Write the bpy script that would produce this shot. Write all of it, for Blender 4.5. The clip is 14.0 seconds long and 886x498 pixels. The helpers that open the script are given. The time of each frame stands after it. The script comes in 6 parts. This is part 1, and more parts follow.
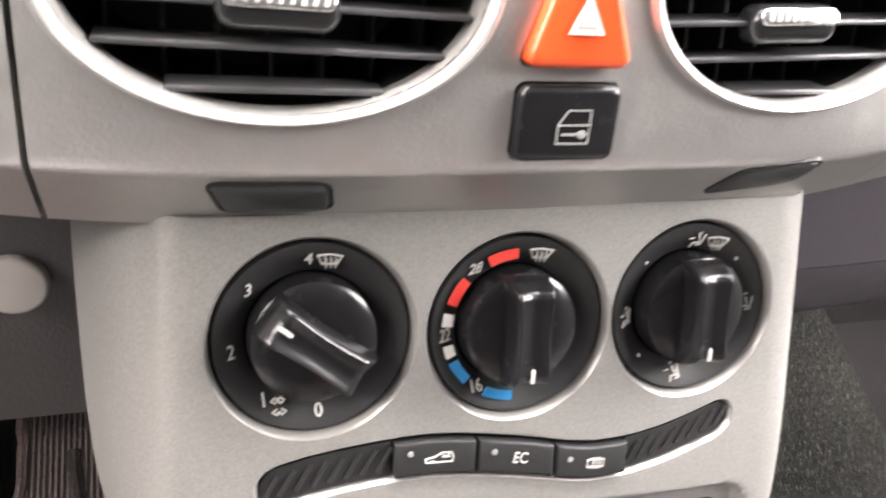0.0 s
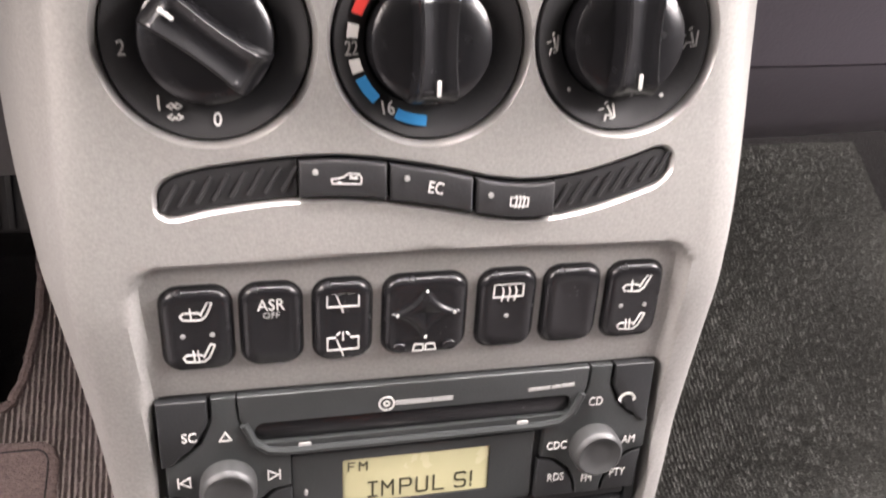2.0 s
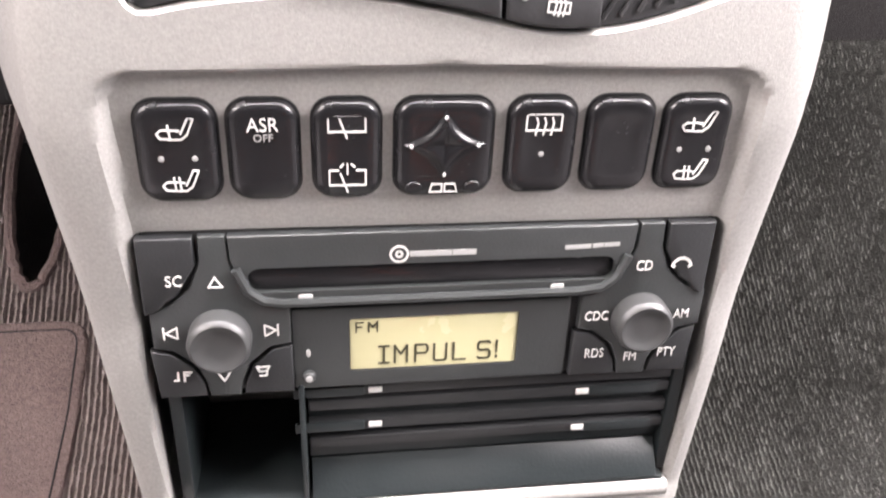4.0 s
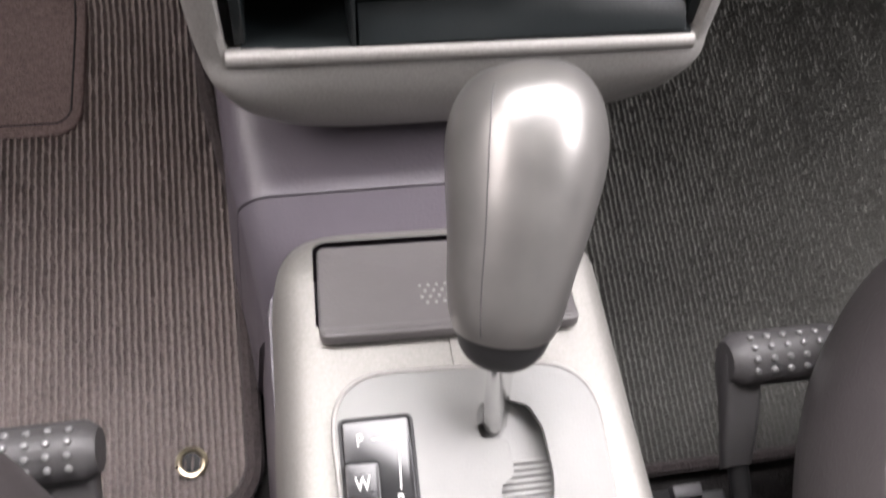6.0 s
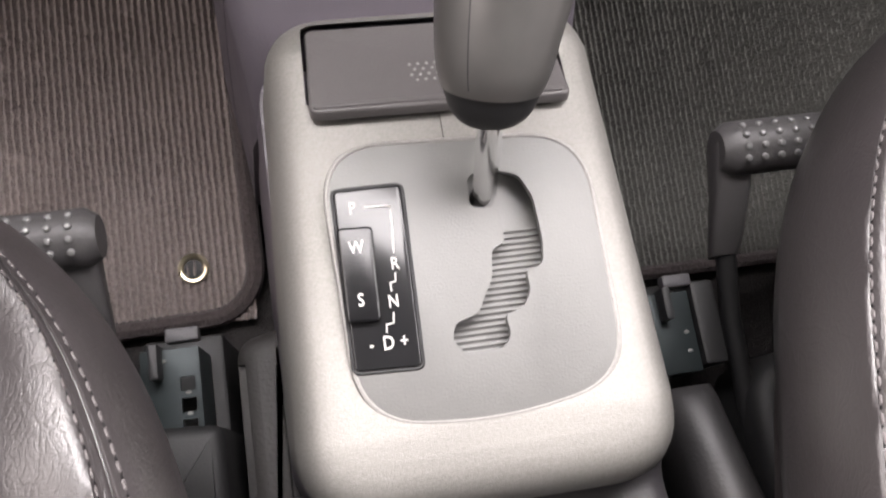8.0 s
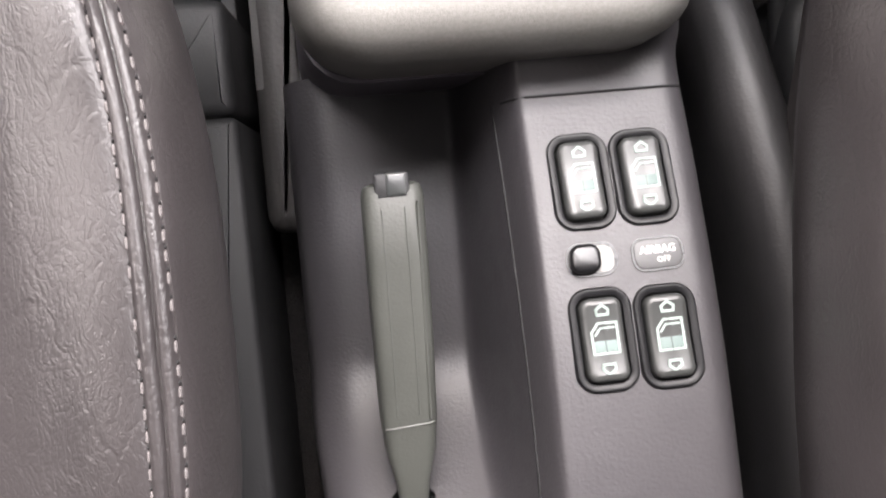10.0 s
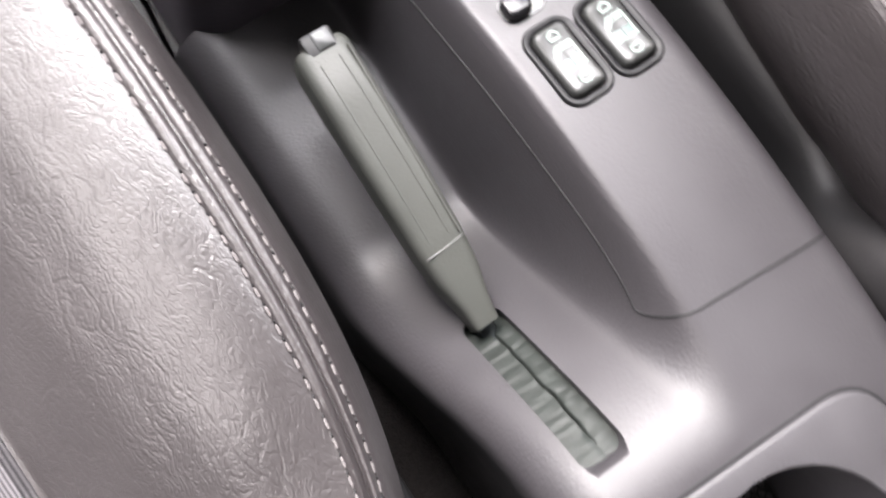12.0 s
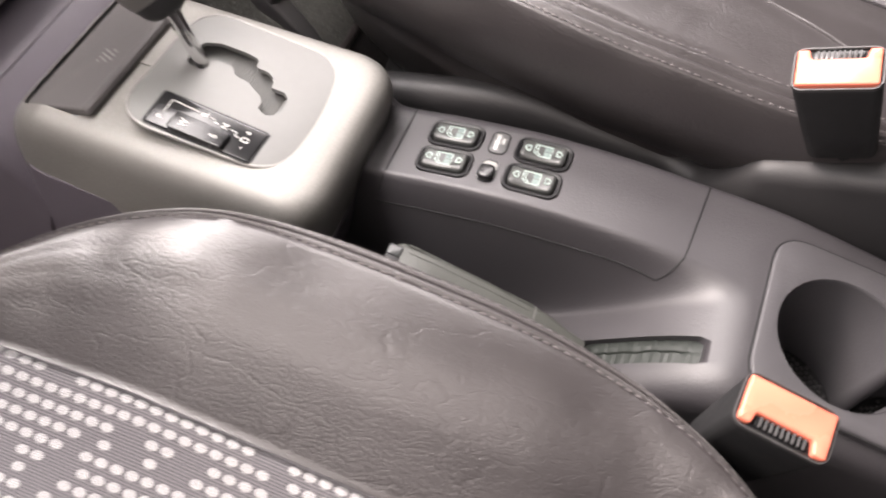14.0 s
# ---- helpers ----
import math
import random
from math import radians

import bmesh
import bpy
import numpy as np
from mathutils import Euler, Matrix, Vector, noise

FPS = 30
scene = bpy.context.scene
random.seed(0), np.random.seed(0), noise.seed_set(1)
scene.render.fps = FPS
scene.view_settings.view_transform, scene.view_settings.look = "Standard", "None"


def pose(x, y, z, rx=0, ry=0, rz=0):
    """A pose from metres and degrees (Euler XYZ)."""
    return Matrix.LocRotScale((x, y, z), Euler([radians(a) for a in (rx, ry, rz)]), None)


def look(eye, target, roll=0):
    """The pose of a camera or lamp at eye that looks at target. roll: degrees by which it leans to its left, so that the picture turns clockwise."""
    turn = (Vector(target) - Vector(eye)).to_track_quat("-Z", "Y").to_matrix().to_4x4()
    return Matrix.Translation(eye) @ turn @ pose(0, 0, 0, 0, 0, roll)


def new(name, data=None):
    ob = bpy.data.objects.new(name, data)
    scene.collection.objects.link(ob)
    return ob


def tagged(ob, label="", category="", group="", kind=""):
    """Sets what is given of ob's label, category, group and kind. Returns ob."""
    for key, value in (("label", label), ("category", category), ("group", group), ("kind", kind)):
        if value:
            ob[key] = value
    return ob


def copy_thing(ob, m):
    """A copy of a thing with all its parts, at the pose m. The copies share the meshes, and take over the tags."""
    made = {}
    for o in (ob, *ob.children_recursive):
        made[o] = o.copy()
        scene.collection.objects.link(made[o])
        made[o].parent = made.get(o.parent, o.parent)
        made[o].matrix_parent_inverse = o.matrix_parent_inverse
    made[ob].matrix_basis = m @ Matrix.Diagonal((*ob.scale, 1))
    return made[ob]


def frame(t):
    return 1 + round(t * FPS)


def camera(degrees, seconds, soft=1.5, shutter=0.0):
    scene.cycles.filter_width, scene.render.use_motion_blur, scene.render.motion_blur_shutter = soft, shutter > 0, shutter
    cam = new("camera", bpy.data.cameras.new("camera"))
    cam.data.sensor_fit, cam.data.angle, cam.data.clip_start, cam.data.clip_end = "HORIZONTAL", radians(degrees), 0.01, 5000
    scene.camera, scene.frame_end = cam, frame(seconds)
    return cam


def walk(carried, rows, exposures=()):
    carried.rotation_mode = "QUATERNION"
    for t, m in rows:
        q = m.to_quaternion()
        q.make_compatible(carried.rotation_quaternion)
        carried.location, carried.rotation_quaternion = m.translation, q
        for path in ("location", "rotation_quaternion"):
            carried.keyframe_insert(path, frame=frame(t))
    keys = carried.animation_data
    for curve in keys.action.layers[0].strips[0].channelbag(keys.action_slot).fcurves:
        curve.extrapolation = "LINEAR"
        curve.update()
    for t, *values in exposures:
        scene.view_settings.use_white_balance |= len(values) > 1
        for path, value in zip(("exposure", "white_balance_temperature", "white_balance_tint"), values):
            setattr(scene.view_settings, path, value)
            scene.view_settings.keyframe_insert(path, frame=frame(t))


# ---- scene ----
cam = camera(54.73, 14.0, soft=2.0, shutter=0.4)
walk(cam, [
    (0, pose(-0.0825, 0.0354, 0.4028, 52.79, -8.76, -15.84)),
    (0.5, pose(-0.0610, 0.0124, 0.4180, 54.35, -7.92, -15.88)),
    (1, pose(-0.0550, -0.0001, 0.4016, 51.66, -8.10, -15.75)),
    (1.5, pose(-0.0495, -0.0035, 0.3789, 49.46, -7.43, -13.87)),
    (2, pose(-0.0359, -0.0085, 0.3540, 47.88, -6.25, -11.25)),
    (2.2, pose(-0.0294, -0.0086, 0.3418, 47.95, -5.44, -10.28)),
    (4.3, pose(-0.0170, -0.0023, 0.3046, 40.52, -4.69, -6.68)),
    (4.5, pose(-0.0194, -0.0027, 0.3023, 38.39, -4.96, -6.57)),
    (5, pose(-0.0277, -0.0114, 0.2942, 31.40, -5.36, -6.03)),
    (5.5, pose(-0.0383, -0.0271, 0.2940, 26.49, -6.38, -6.84)),
    (6, pose(-0.0459, -0.0474, 0.2833, 23.14, -6.13, -7.97)),
    (6.5, pose(-0.0442, -0.0642, 0.2782, 19.07, -5.86, -7.12)),
    (7, pose(-0.0389, -0.0723, 0.2774, 16.91, -6.22, -6.45)),
    (7.5, pose(-0.0380, -0.0779, 0.2746, 15.21, -5.89, -6.70)),
    (8, pose(-0.0457, -0.0791, 0.2748, 14.34, -5.78, -8.71)),
    (8.5, pose(-0.0481, -0.1071, 0.2645, 8.06, -5.22, -7.28)),
    (9, pose(-0.0421, -0.1271, 0.2610, 3.78, -5.01, -5.73)),
    (9.2, pose(-0.0385, -0.1328, 0.2599, 2.13, -4.66, -5.17)),
    (11.3, pose(-0.0567, -0.1826, 0.2478, -4.79, -3.45, -7.85)),
    (11.5, pose(-0.0738, -0.1993, 0.2460, -2.76, -3.91, -14.00)),
    (12, pose(-0.0971, -0.2232, 0.2585, 6.43, -8.60, -33.80)),
    (12.5, pose(-0.1164, -0.2397, 0.2737, 7.87, -9.02, -46.51)),
    (13, pose(-0.1449, -0.2383, 0.3180, 16.97, -12.36, -61.92)),
    (13.5, pose(-0.2166, -0.2136, 0.3536, 25.83, -11.72, -67.20)),
    (14, pose(-0.2748, -0.1861, 0.3712, 30.75, -8.87, -69.30)),
], exposures=[(0.0, 1.65, 7000, 16), (0.5, 0.74, 7000, 14), (1.0, 0.72, 7050, 18), (1.5, 1.20, 7050, 20), (2.2, 1.55, 7100, 21), (4.3, 1.88, 6900, 21), (5.0, 1.62, 6900, 20), (5.5, 1.2, 6900, 18), (6.0, 0.28, 6800, 19), (7.5, -0.16, 6900, 19), (9.0, -0.06, 7000, 19), (11.5, 0.48, 6700, 17), (12.5, 0.42, 6800, 17), (13.0, 0.22, 7000, 18), (13.5, 0.02, 7100, 19), (14.0, -0.06, 7150, 20)])

from mathutils.bvhtree import BVHTree

# ---- light ----
world = bpy.data.worlds.new("sky")
scene.world = world
world.use_nodes = True
wn = world.node_tree.nodes
sky = wn.new("ShaderNodeTexSky")
sky.sky_type, sky.sun_disc = "NISHITA", False
sky.sun_elevation, sky.sun_rotation = radians(46), radians(0)
world.node_tree.links.new(sky.outputs["Color"], wn["Background"].inputs["Color"])
wn["Background"].inputs["Strength"].default_value = 0.03
sun_data = bpy.data.lights.new("sun", "SUN")
sun_data.energy, sun_data.angle, sun_data.color = 3.0, radians(14), (1.0, 0.95, 0.88)
sun = new("sun", sun_data)
sun.matrix_basis = look((0.0, 2.9, 3.0), (0, 0, 0))


def window_light(name, eye, target, w, h, power, colour):
    d = bpy.data.lights.new(name, "AREA")
    d.shape, d.size, d.size_y, d.energy, d.color = "RECTANGLE", w, h, power, colour
    ob = new(name, d)
    ob.matrix_basis = look(eye, target)
    return ob


window_light("windscreen_daylight", (0.04, 0.49, 0.82), (0.0, -0.10, 0.0), 1.06, 0.56, 44.0, (0.95, 0.98, 1.0))
window_light("driver_window_daylight", (-0.77, 0.10, 0.77), (-0.05, -0.05, 0.05), 0.62, 0.42, 7.0, (1.0, 0.98, 0.96))
window_light("passenger_window_daylight", (0.80, 0.12, 0.74), (0.0, 0.00, 0.12), 0.68, 0.40, 14.0, (0.96, 0.98, 1.0))


# ---- materials ----
def material(name, base, rough=0.5, metal=0.0, vary=0.12, scale=60.0, grain=0.15, grain_scale=900.0, coat=0.0, spec=0.5, blotch=8.0):
    """Plastic, paint or metal with a faint blotch, a fine grain and uneven gloss."""
    m = bpy.data.materials.new(name)
    m.use_nodes = True
    nt = m.node_tree
    b = nt.nodes["Principled BSDF"]
    tc = nt.nodes.new("ShaderNodeTexCoord")
    n1 = nt.nodes.new("ShaderNodeTexNoise")
    n1.inputs["Scale"].default_value, n1.inputs["Detail"].default_value = scale, 4
    n2 = nt.nodes.new("ShaderNodeTexNoise")
    n2.inputs["Scale"].default_value, n2.inputs["Detail"].default_value = grain_scale, 2
    n3 = nt.nodes.new("ShaderNodeTexNoise")
    n3.inputs["Scale"].default_value = blotch
    for n in (n1, n2, n3):
        nt.links.new(tc.outputs["Object"], n.inputs["Vector"])
    add = nt.nodes.new("ShaderNodeMath")
    add.operation = "ADD"
    nt.links.new(n1.outputs["Fac"], add.inputs[0])
    nt.links.new(n3.outputs["Fac"], add.inputs[1])
    ramp = nt.nodes.new("ShaderNodeMapRange")
    ramp.inputs["From Min"].default_value, ramp.inputs["From Max"].default_value = 0.6, 1.4
    ramp.inputs["To Min"].default_value, ramp.inputs["To Max"].default_value = 1 - vary, 1 + vary
    nt.links.new(add.outputs[0], ramp.inputs["Value"])
    mul = nt.nodes.new("ShaderNodeVectorMath")
    mul.operation = "SCALE"
    mul.inputs[0].default_value = base
    nt.links.new(ramp.outputs["Result"], mul.inputs["Scale"])
    nt.links.new(mul.outputs["Vector"], b.inputs["Base Color"])
    rr = nt.nodes.new("ShaderNodeMapRange")
    rr.inputs["To Min"].default_value, rr.inputs["To Max"].default_value = max(0.03, rough - 0.09), min(1, rough + 0.09)
    nt.links.new(n1.outputs["Fac"], rr.inputs["Value"])
    nt.links.new(rr.outputs["Result"], b.inputs["Roughness"])
    b.inputs["Metallic"].default_value = metal
    b.inputs["Coat Weight"].default_value = coat
    b.inputs["Specular IOR Level"].default_value = spec
    if grain > 0:
        bump = nt.nodes.new("ShaderNodeBump")
        bump.inputs["Strength"].default_value, bump.inputs["Distance"].default_value = grain, 0.0004
        nt.links.new(n2.outputs["Fac"], bump.inputs["Height"])
        nt.links.new(bump.outputs["Normal"], b.inputs["Normal"])
    return m


SILVER = material("silver_lacquer", (0.315, 0.307, 0.293), 0.59, 0.55, 0.24, 1000, 0.28, 1900)
# Lightened copy of the stack silver; its colour carries the glint on rims
RIM = material("brightened_silver_rim", (0.52, 0.51, 0.49), 0.36, 0.70, 0.06, 300, 0.08, 1500)
# Silver lacquer with speckle, darkened to hold down bright light on the shift surround
SURROUND_SILVER = material("toned_down_silver", (0.258, 0.250, 0.234), 0.55, 0.5, 0.22, 900, 0.30, 1800)
SILVER_DASH = material("silver_grey_dash", (0.52, 0.51, 0.49), 0.38, 0.80, 0.06, 200, 0.35, 900)
GREY_PANEL = material("grey_shift_panel", (0.165, 0.165, 0.159), 0.45, 0.1, 0.05, 200, 0.2, 1200)
DARK = material("dark_grey_plastic", (0.065, 0.062, 0.063), 0.45, 0, 0.10, 120, 0.5, 700)
CONSOLE = material("console_plastic", (0.044, 0.041, 0.045), 0.49, 0, 0.07, 90, 0.40, 800, spec=0.68)
PURPLE = material("mauve_grey_plastic", (0.105, 0.093, 0.110), 0.42, 0, 0.06, 80, 0.4, 700)
BLACK = material("black_switch_plastic", (0.009, 0.009, 0.010), 0.24, 0, 0.15, 200, 0.08, 1500)
GLOSS_BLACK = material("glossy_black_panel", (0.016, 0.016, 0.017), 0.17, 0, 0.1, 60, 0.0, spec=0.5)
MATT_BLACK = material("matt_black_plastic", (0.018, 0.018, 0.019), 0.55, 0, 0.15, 150, 0.25, 900)
RADIO = material("radio_charcoal", (0.030, 0.033, 0.033), 0.32, 0, 0.08, 200, 0.25, 1200)
RADIO_DARK = material("radio_black_key", (0.016, 0.017, 0.018), 0.45, 0, 0.1, 200, 0.25, 1200)
TRAY = material("tray_black_green", (0.012, 0.016, 0.017), 0.4, 0, 0.15, 90, 0.2, 900)
MARK = material("white_marking", (0.60, 0.595, 0.57), 0.6, 0, 0.03, 200, 0)
MARK_DIM = material("grey_marking", (0.30, 0.30, 0.29), 0.6, 0, 0.03, 200, 0)
RED = material("red_marking", (0.62, 0.045, 0.035), 0.5, 0, 0.04, 200, 0)
BLUE = material("blue_marking", (0.012, 0.19, 0.42), 0.5, 0, 0.04, 200, 0)
HAZARD = material("hazard_red", (0.75, 0.085, 0.02), 0.3, 0, 0.05, 60, 0.05, 900, coat=0.3)
BUCKLE_RED = material("buckle_red", (0.90, 0.23, 0.15), 0.28, 0, 0.05, 60, 0.05, 900, coat=0.2)
CHROME = material("chrome", (0.80, 0.80, 0.80), 0.14, 1.0, 0.04, 200, 0.03)
STEEL = material("seat_rail_steel", (0.030, 0.038, 0.040), 0.42, 0.3, 0.2, 90, 0.2, 500, spec=0.25)
KNOB = material("silver_knob_lacquer", (0.215, 0.208, 0.200), 0.36, 0.62, 0.14, 70, 0.03, 1500, coat=0.30)
BRAKE = material("grey_green_grip", (0.064, 0.067, 0.060), 0.5, 0, 0.08, 120, 0.3, 900)
GAITER = material("gaiter_grey_green", (0.020, 0.025, 0.022), 0.6, 0, 0.25, 150, 0.4, 500)
CUP = material("cup_insert_grey", (0.066, 0.063, 0.068), 0.5, 0, 0.08, 100, 0.5, 700)
BRASS = material("grommet_brass", (0.62, 0.55, 0.40), 0.3, 1.0, 0.1, 300, 0.1)
THREAD = material("seat_thread", (0.145, 0.132, 0.132), 0.7, 0, 0.2, 900, 0.2)
LCD = material("lcd_glass", (0.45, 0.425, 0.255), 0.25, 0, 0.06, 60, 0)
LCD_INK = material("lcd_segments", (0.055, 0.052, 0.028), 0.4, 0, 0.05, 200, 0)
PALE = material("pale_button", (0.42, 0.40, 0.37), 0.5, 0, 0.05, 100, 0.1)


def carpet(name, base, vary=0.46):
    """Cut pile: fuzzy relief and a mottled tone."""
    m = material(name, base, 0.95, 0, vary, 420, 1.0, 900, spec=0.1)
    for n in m.node_tree.nodes:
        if n.bl_idname == "ShaderNodeBump":
            n.inputs["Distance"].default_value = 0.0016
    m.node_tree.nodes["Principled BSDF"].inputs["Sheen Weight"].default_value = 0.12
    return m


MAT_BROWN = carpet("ribbed_brown_carpet", (0.240, 0.203, 0.194))
MAT_GREY = carpet("ribbed_grey_carpet", (0.098, 0.097, 0.090), 0.28)
HEEL = carpet("heel_pad_velour", (0.175, 0.132, 0.125))
FLOOR_CARPET = carpet("floor_carpet", (0.035, 0.032, 0.032))
# Tone kept dark to cut light bounced off the unseen ceiling
HEADLINER = carpet("headliner_cloth", (0.11, 0.108, 0.106))


def creases(nt, coord, turn, scale, width):
    """Fine leather creases: stretched, warped cells."""
    mp = nt.nodes.new("ShaderNodeMapping")
    mp.inputs["Rotation"].default_value, mp.inputs["Scale"].default_value = (0, 0, radians(turn)), scale
    nt.links.new(coord, mp.inputs["Vector"])
    v = nt.nodes.new("ShaderNodeTexVoronoi")
    v.feature = "DISTANCE_TO_EDGE"
    v.inputs["Scale"].default_value = 1.0
    nt.links.new(mp.outputs["Vector"], v.inputs["Vector"])
    r = nt.nodes.new("ShaderNodeMapRange")
    r.interpolation_type = "SMOOTHSTEP"
    r.inputs["From Max"].default_value = width
    nt.links.new(v.outputs["Distance"], r.inputs["Value"])
    return r.outputs["Result"]


def leather():
    """Worn leather: a net of fine creases in patches, long folds, pores and uneven polish."""
    m = material("grey_leather", (0.038, 0.033, 0.034), 0.39, 0, 0.22, 25, 0, 900, coat=0.05, spec=0.95)
    m.node_tree.nodes["Principled BSDF"].inputs["Coat Roughness"].default_value = 0.33
    nt = m.node_tree
    b = nt.nodes["Principled BSDF"]
    tc = nt.nodes.new("ShaderNodeTexCoord")
    warp = nt.nodes.new("ShaderNodeTexNoise")
    warp.inputs["Scale"].default_value, warp.inputs["Detail"].default_value = 55, 3
    mix = nt.nodes.new("ShaderNodeVectorMath")
    mix.operation = "MULTIPLY_ADD"
    mix.inputs[1].default_value = (0.012, 0.012, 0.012)
    nt.links.new(tc.outputs["Object"], warp.inputs["Vector"])
    nt.links.new(warp.outputs["Color"], mix.inputs[0])
    nt.links.new(tc.outputs["Object"], mix.inputs[2])

    def noise_range(scale, lo, hi):
        n = nt.nodes.new("ShaderNodeTexNoise")
        n.inputs["Scale"].default_value = scale
        nt.links.new(tc.outputs["Object"], n.inputs["Vector"])
        r = nt.nodes.new("ShaderNodeMapRange")
        r.inputs["From Min"].default_value, r.inputs["From Max"].default_value = lo, hi
        nt.links.new(n.outputs["Fac"], r.inputs["Value"])
        return r.outputs["Result"]

    def blend(fac, one, two):
        pick = nt.nodes.new("ShaderNodeMix")
        nt.links.new(fac, pick.inputs["Factor"])
        nt.links.new(one, pick.inputs["A"])
        nt.links.new(two, pick.inputs["B"])
        return pick.outputs["Result"]

    def relief(height, strength, distance, below=None):
        bump = nt.nodes.new("ShaderNodeBump")
        bump.inputs["Strength"].default_value, bump.inputs["Distance"].default_value = strength, distance
        nt.links.new(height, bump.inputs["Height"])
        if below is not None:
            nt.links.new(below, bump.inputs["Normal"])
        return bump.outputs["Normal"]

    v = mix.outputs["Vector"]
    fine = blend(noise_range(19, 0.42, 0.58), creases(nt, v, 32, (1050, 640, 860), 0.26), creases(nt, v, -52, (980, 580, 800), 0.26))
    coarse = blend(noise_range(11, 0.45, 0.55), creases(nt, v, 72, (480, 125, 380), 0.20), creases(nt, v, 18, (440, 120, 340), 0.20))
    folds = creases(nt, v, 24, (52, 13, 36), 0.022)
    pore = nt.nodes.new("ShaderNodeTexNoise")
    pore.inputs["Scale"].default_value, pore.inputs["Detail"].default_value = 900, 2
    nt.links.new(tc.outputs["Object"], pore.inputs["Vector"])
    n0 = relief(pore.outputs["Fac"], 0.10, 0.0004)
    n1 = relief(fine, 0.15, 0.0004, n0)
    n2 = relief(coarse, 0.13, 0.0005, n1)
    n3 = relief(folds, 0.11, 0.0009, n2)
    nt.links.new(n3, b.inputs["Normal"])
    return m


LEATHER = leather()


def dotted_cloth():
    """Striped dark cloth with staggered pale woven dots, some of them left out in groups."""
    m = bpy.data.materials.new("dotted_woven_cloth")
    m.use_nodes = True
    nt = m.node_tree
    b = nt.nodes["Principled BSDF"]

    def calc(op, a, c=0.0, d=0.0):
        n = nt.nodes.new("ShaderNodeMath")
        n.operation = op
        for i, v in enumerate((a, c, d)):
            if isinstance(v, (int, float)):
                n.inputs[i].default_value = v
            else:
                nt.links.new(v, n.inputs[i])
        return n.outputs[0]

    tc = nt.nodes.new("ShaderNodeTexCoord")
    sep = nt.nodes.new("ShaderNodeSeparateXYZ")
    nt.links.new(tc.outputs["Object"], sep.inputs[0])
    u = calc("DIVIDE", sep.outputs[0], 0.0066)
    row = calc("FLOOR", u)
    v = calc("ADD", calc("DIVIDE", sep.outputs[1], 0.0070), calc("MULTIPLY", row, 0.64))
    col = calc("FLOOR", v)
    du = calc("DIVIDE", calc("SUBTRACT", calc("SUBTRACT", u, row), 0.5), 0.30)
    dv = calc("DIVIDE", calc("SUBTRACT", calc("SUBTRACT", v, col), 0.5), 0.41)
    dist = calc("SQRT", calc("ADD", calc("MULTIPLY", du, du), calc("MULTIPLY", dv, dv)))
    dot = nt.nodes.new("ShaderNodeMapRange")
    dot.interpolation_type = "SMOOTHSTEP"
    dot.inputs["From Min"].default_value, dot.inputs["From Max"].default_value = 1.08, 0.88
    nt.links.new(dist, dot.inputs["Value"])
    cell = nt.nodes.new("ShaderNodeCombineXYZ")
    nt.links.new(calc("MULTIPLY", row, 0.31), cell.inputs[0])
    nt.links.new(calc("MULTIPLY", calc("SUBTRACT", col, calc("MULTIPLY", row, 0.64)), 0.42), cell.inputs[1])
    big = nt.nodes.new("ShaderNodeTexNoise")
    big.inputs["Scale"].default_value, big.inputs["Detail"].default_value = 1.0, 0
    nt.links.new(cell.outputs[0], big.inputs["Vector"])
    gate = calc("GREATER_THAN", big.outputs["Fac"], 0.37)
    both = calc("MULTIPLY", dot.outputs["Result"], gate)
    weave = nt.nodes.new("ShaderNodeTexWave")
    weave.bands_direction = "X"
    weave.inputs["Scale"].default_value, weave.inputs["Distortion"].default_value = 240, 0.6
    nt.links.new(tc.outputs["Object"], weave.inputs["Vector"])
    dark = nt.nodes.new("ShaderNodeMix")
    dark.data_type = "RGBA"
    dark.inputs["A"].default_value, dark.inputs["B"].default_value = (0.045, 0.043, 0.047, 1), (0.14, 0.132, 0.14, 1)
    nt.links.new(weave.outputs["Fac"], dark.inputs["Factor"])
    thread = nt.nodes.new("ShaderNodeTexWave")
    thread.bands_direction = "X"
    thread.inputs["Scale"].default_value, thread.inputs["Distortion"].default_value = 330, 1.2
    nt.links.new(tc.outputs["Object"], thread.inputs["Vector"])
    pale = nt.nodes.new("ShaderNodeMix")
    pale.data_type = "RGBA"
    pale.inputs["A"].default_value, pale.inputs["B"].default_value = (0.17, 0.165, 0.17, 1), (0.42, 0.41, 0.41, 1)
    nt.links.new(thread.outputs["Fac"], pale.inputs["Factor"])
    mix = nt.nodes.new("ShaderNodeMix")
    mix.data_type = "RGBA"
    nt.links.new(dark.outputs["Result"], mix.inputs["A"])
    nt.links.new(pale.outputs["Result"], mix.inputs["B"])
    nt.links.new(both, mix.inputs["Factor"])
    nt.links.new(mix.outputs["Result"], b.inputs["Base Color"])
    b.inputs["Roughness"].default_value = 0.9
    fine = nt.nodes.new("ShaderNodeTexNoise")
    fine.inputs["Scale"].default_value = 1200
    nt.links.new(tc.outputs["Object"], fine.inputs["Vector"])
    high = calc("MULTIPLY_ADD", fine.outputs["Fac"], 0.5, both)
    bump = nt.nodes.new("ShaderNodeBump")
    bump.inputs["Strength"].default_value, bump.inputs["Distance"].default_value = 0.6, 0.0009
    nt.links.new(high, bump.inputs["Height"])
    nt.links.new(bump.outputs["Normal"], b.inputs["Normal"])
    return m


CLOTH = dotted_cloth()

# ---- building helpers ----
BASE = {}


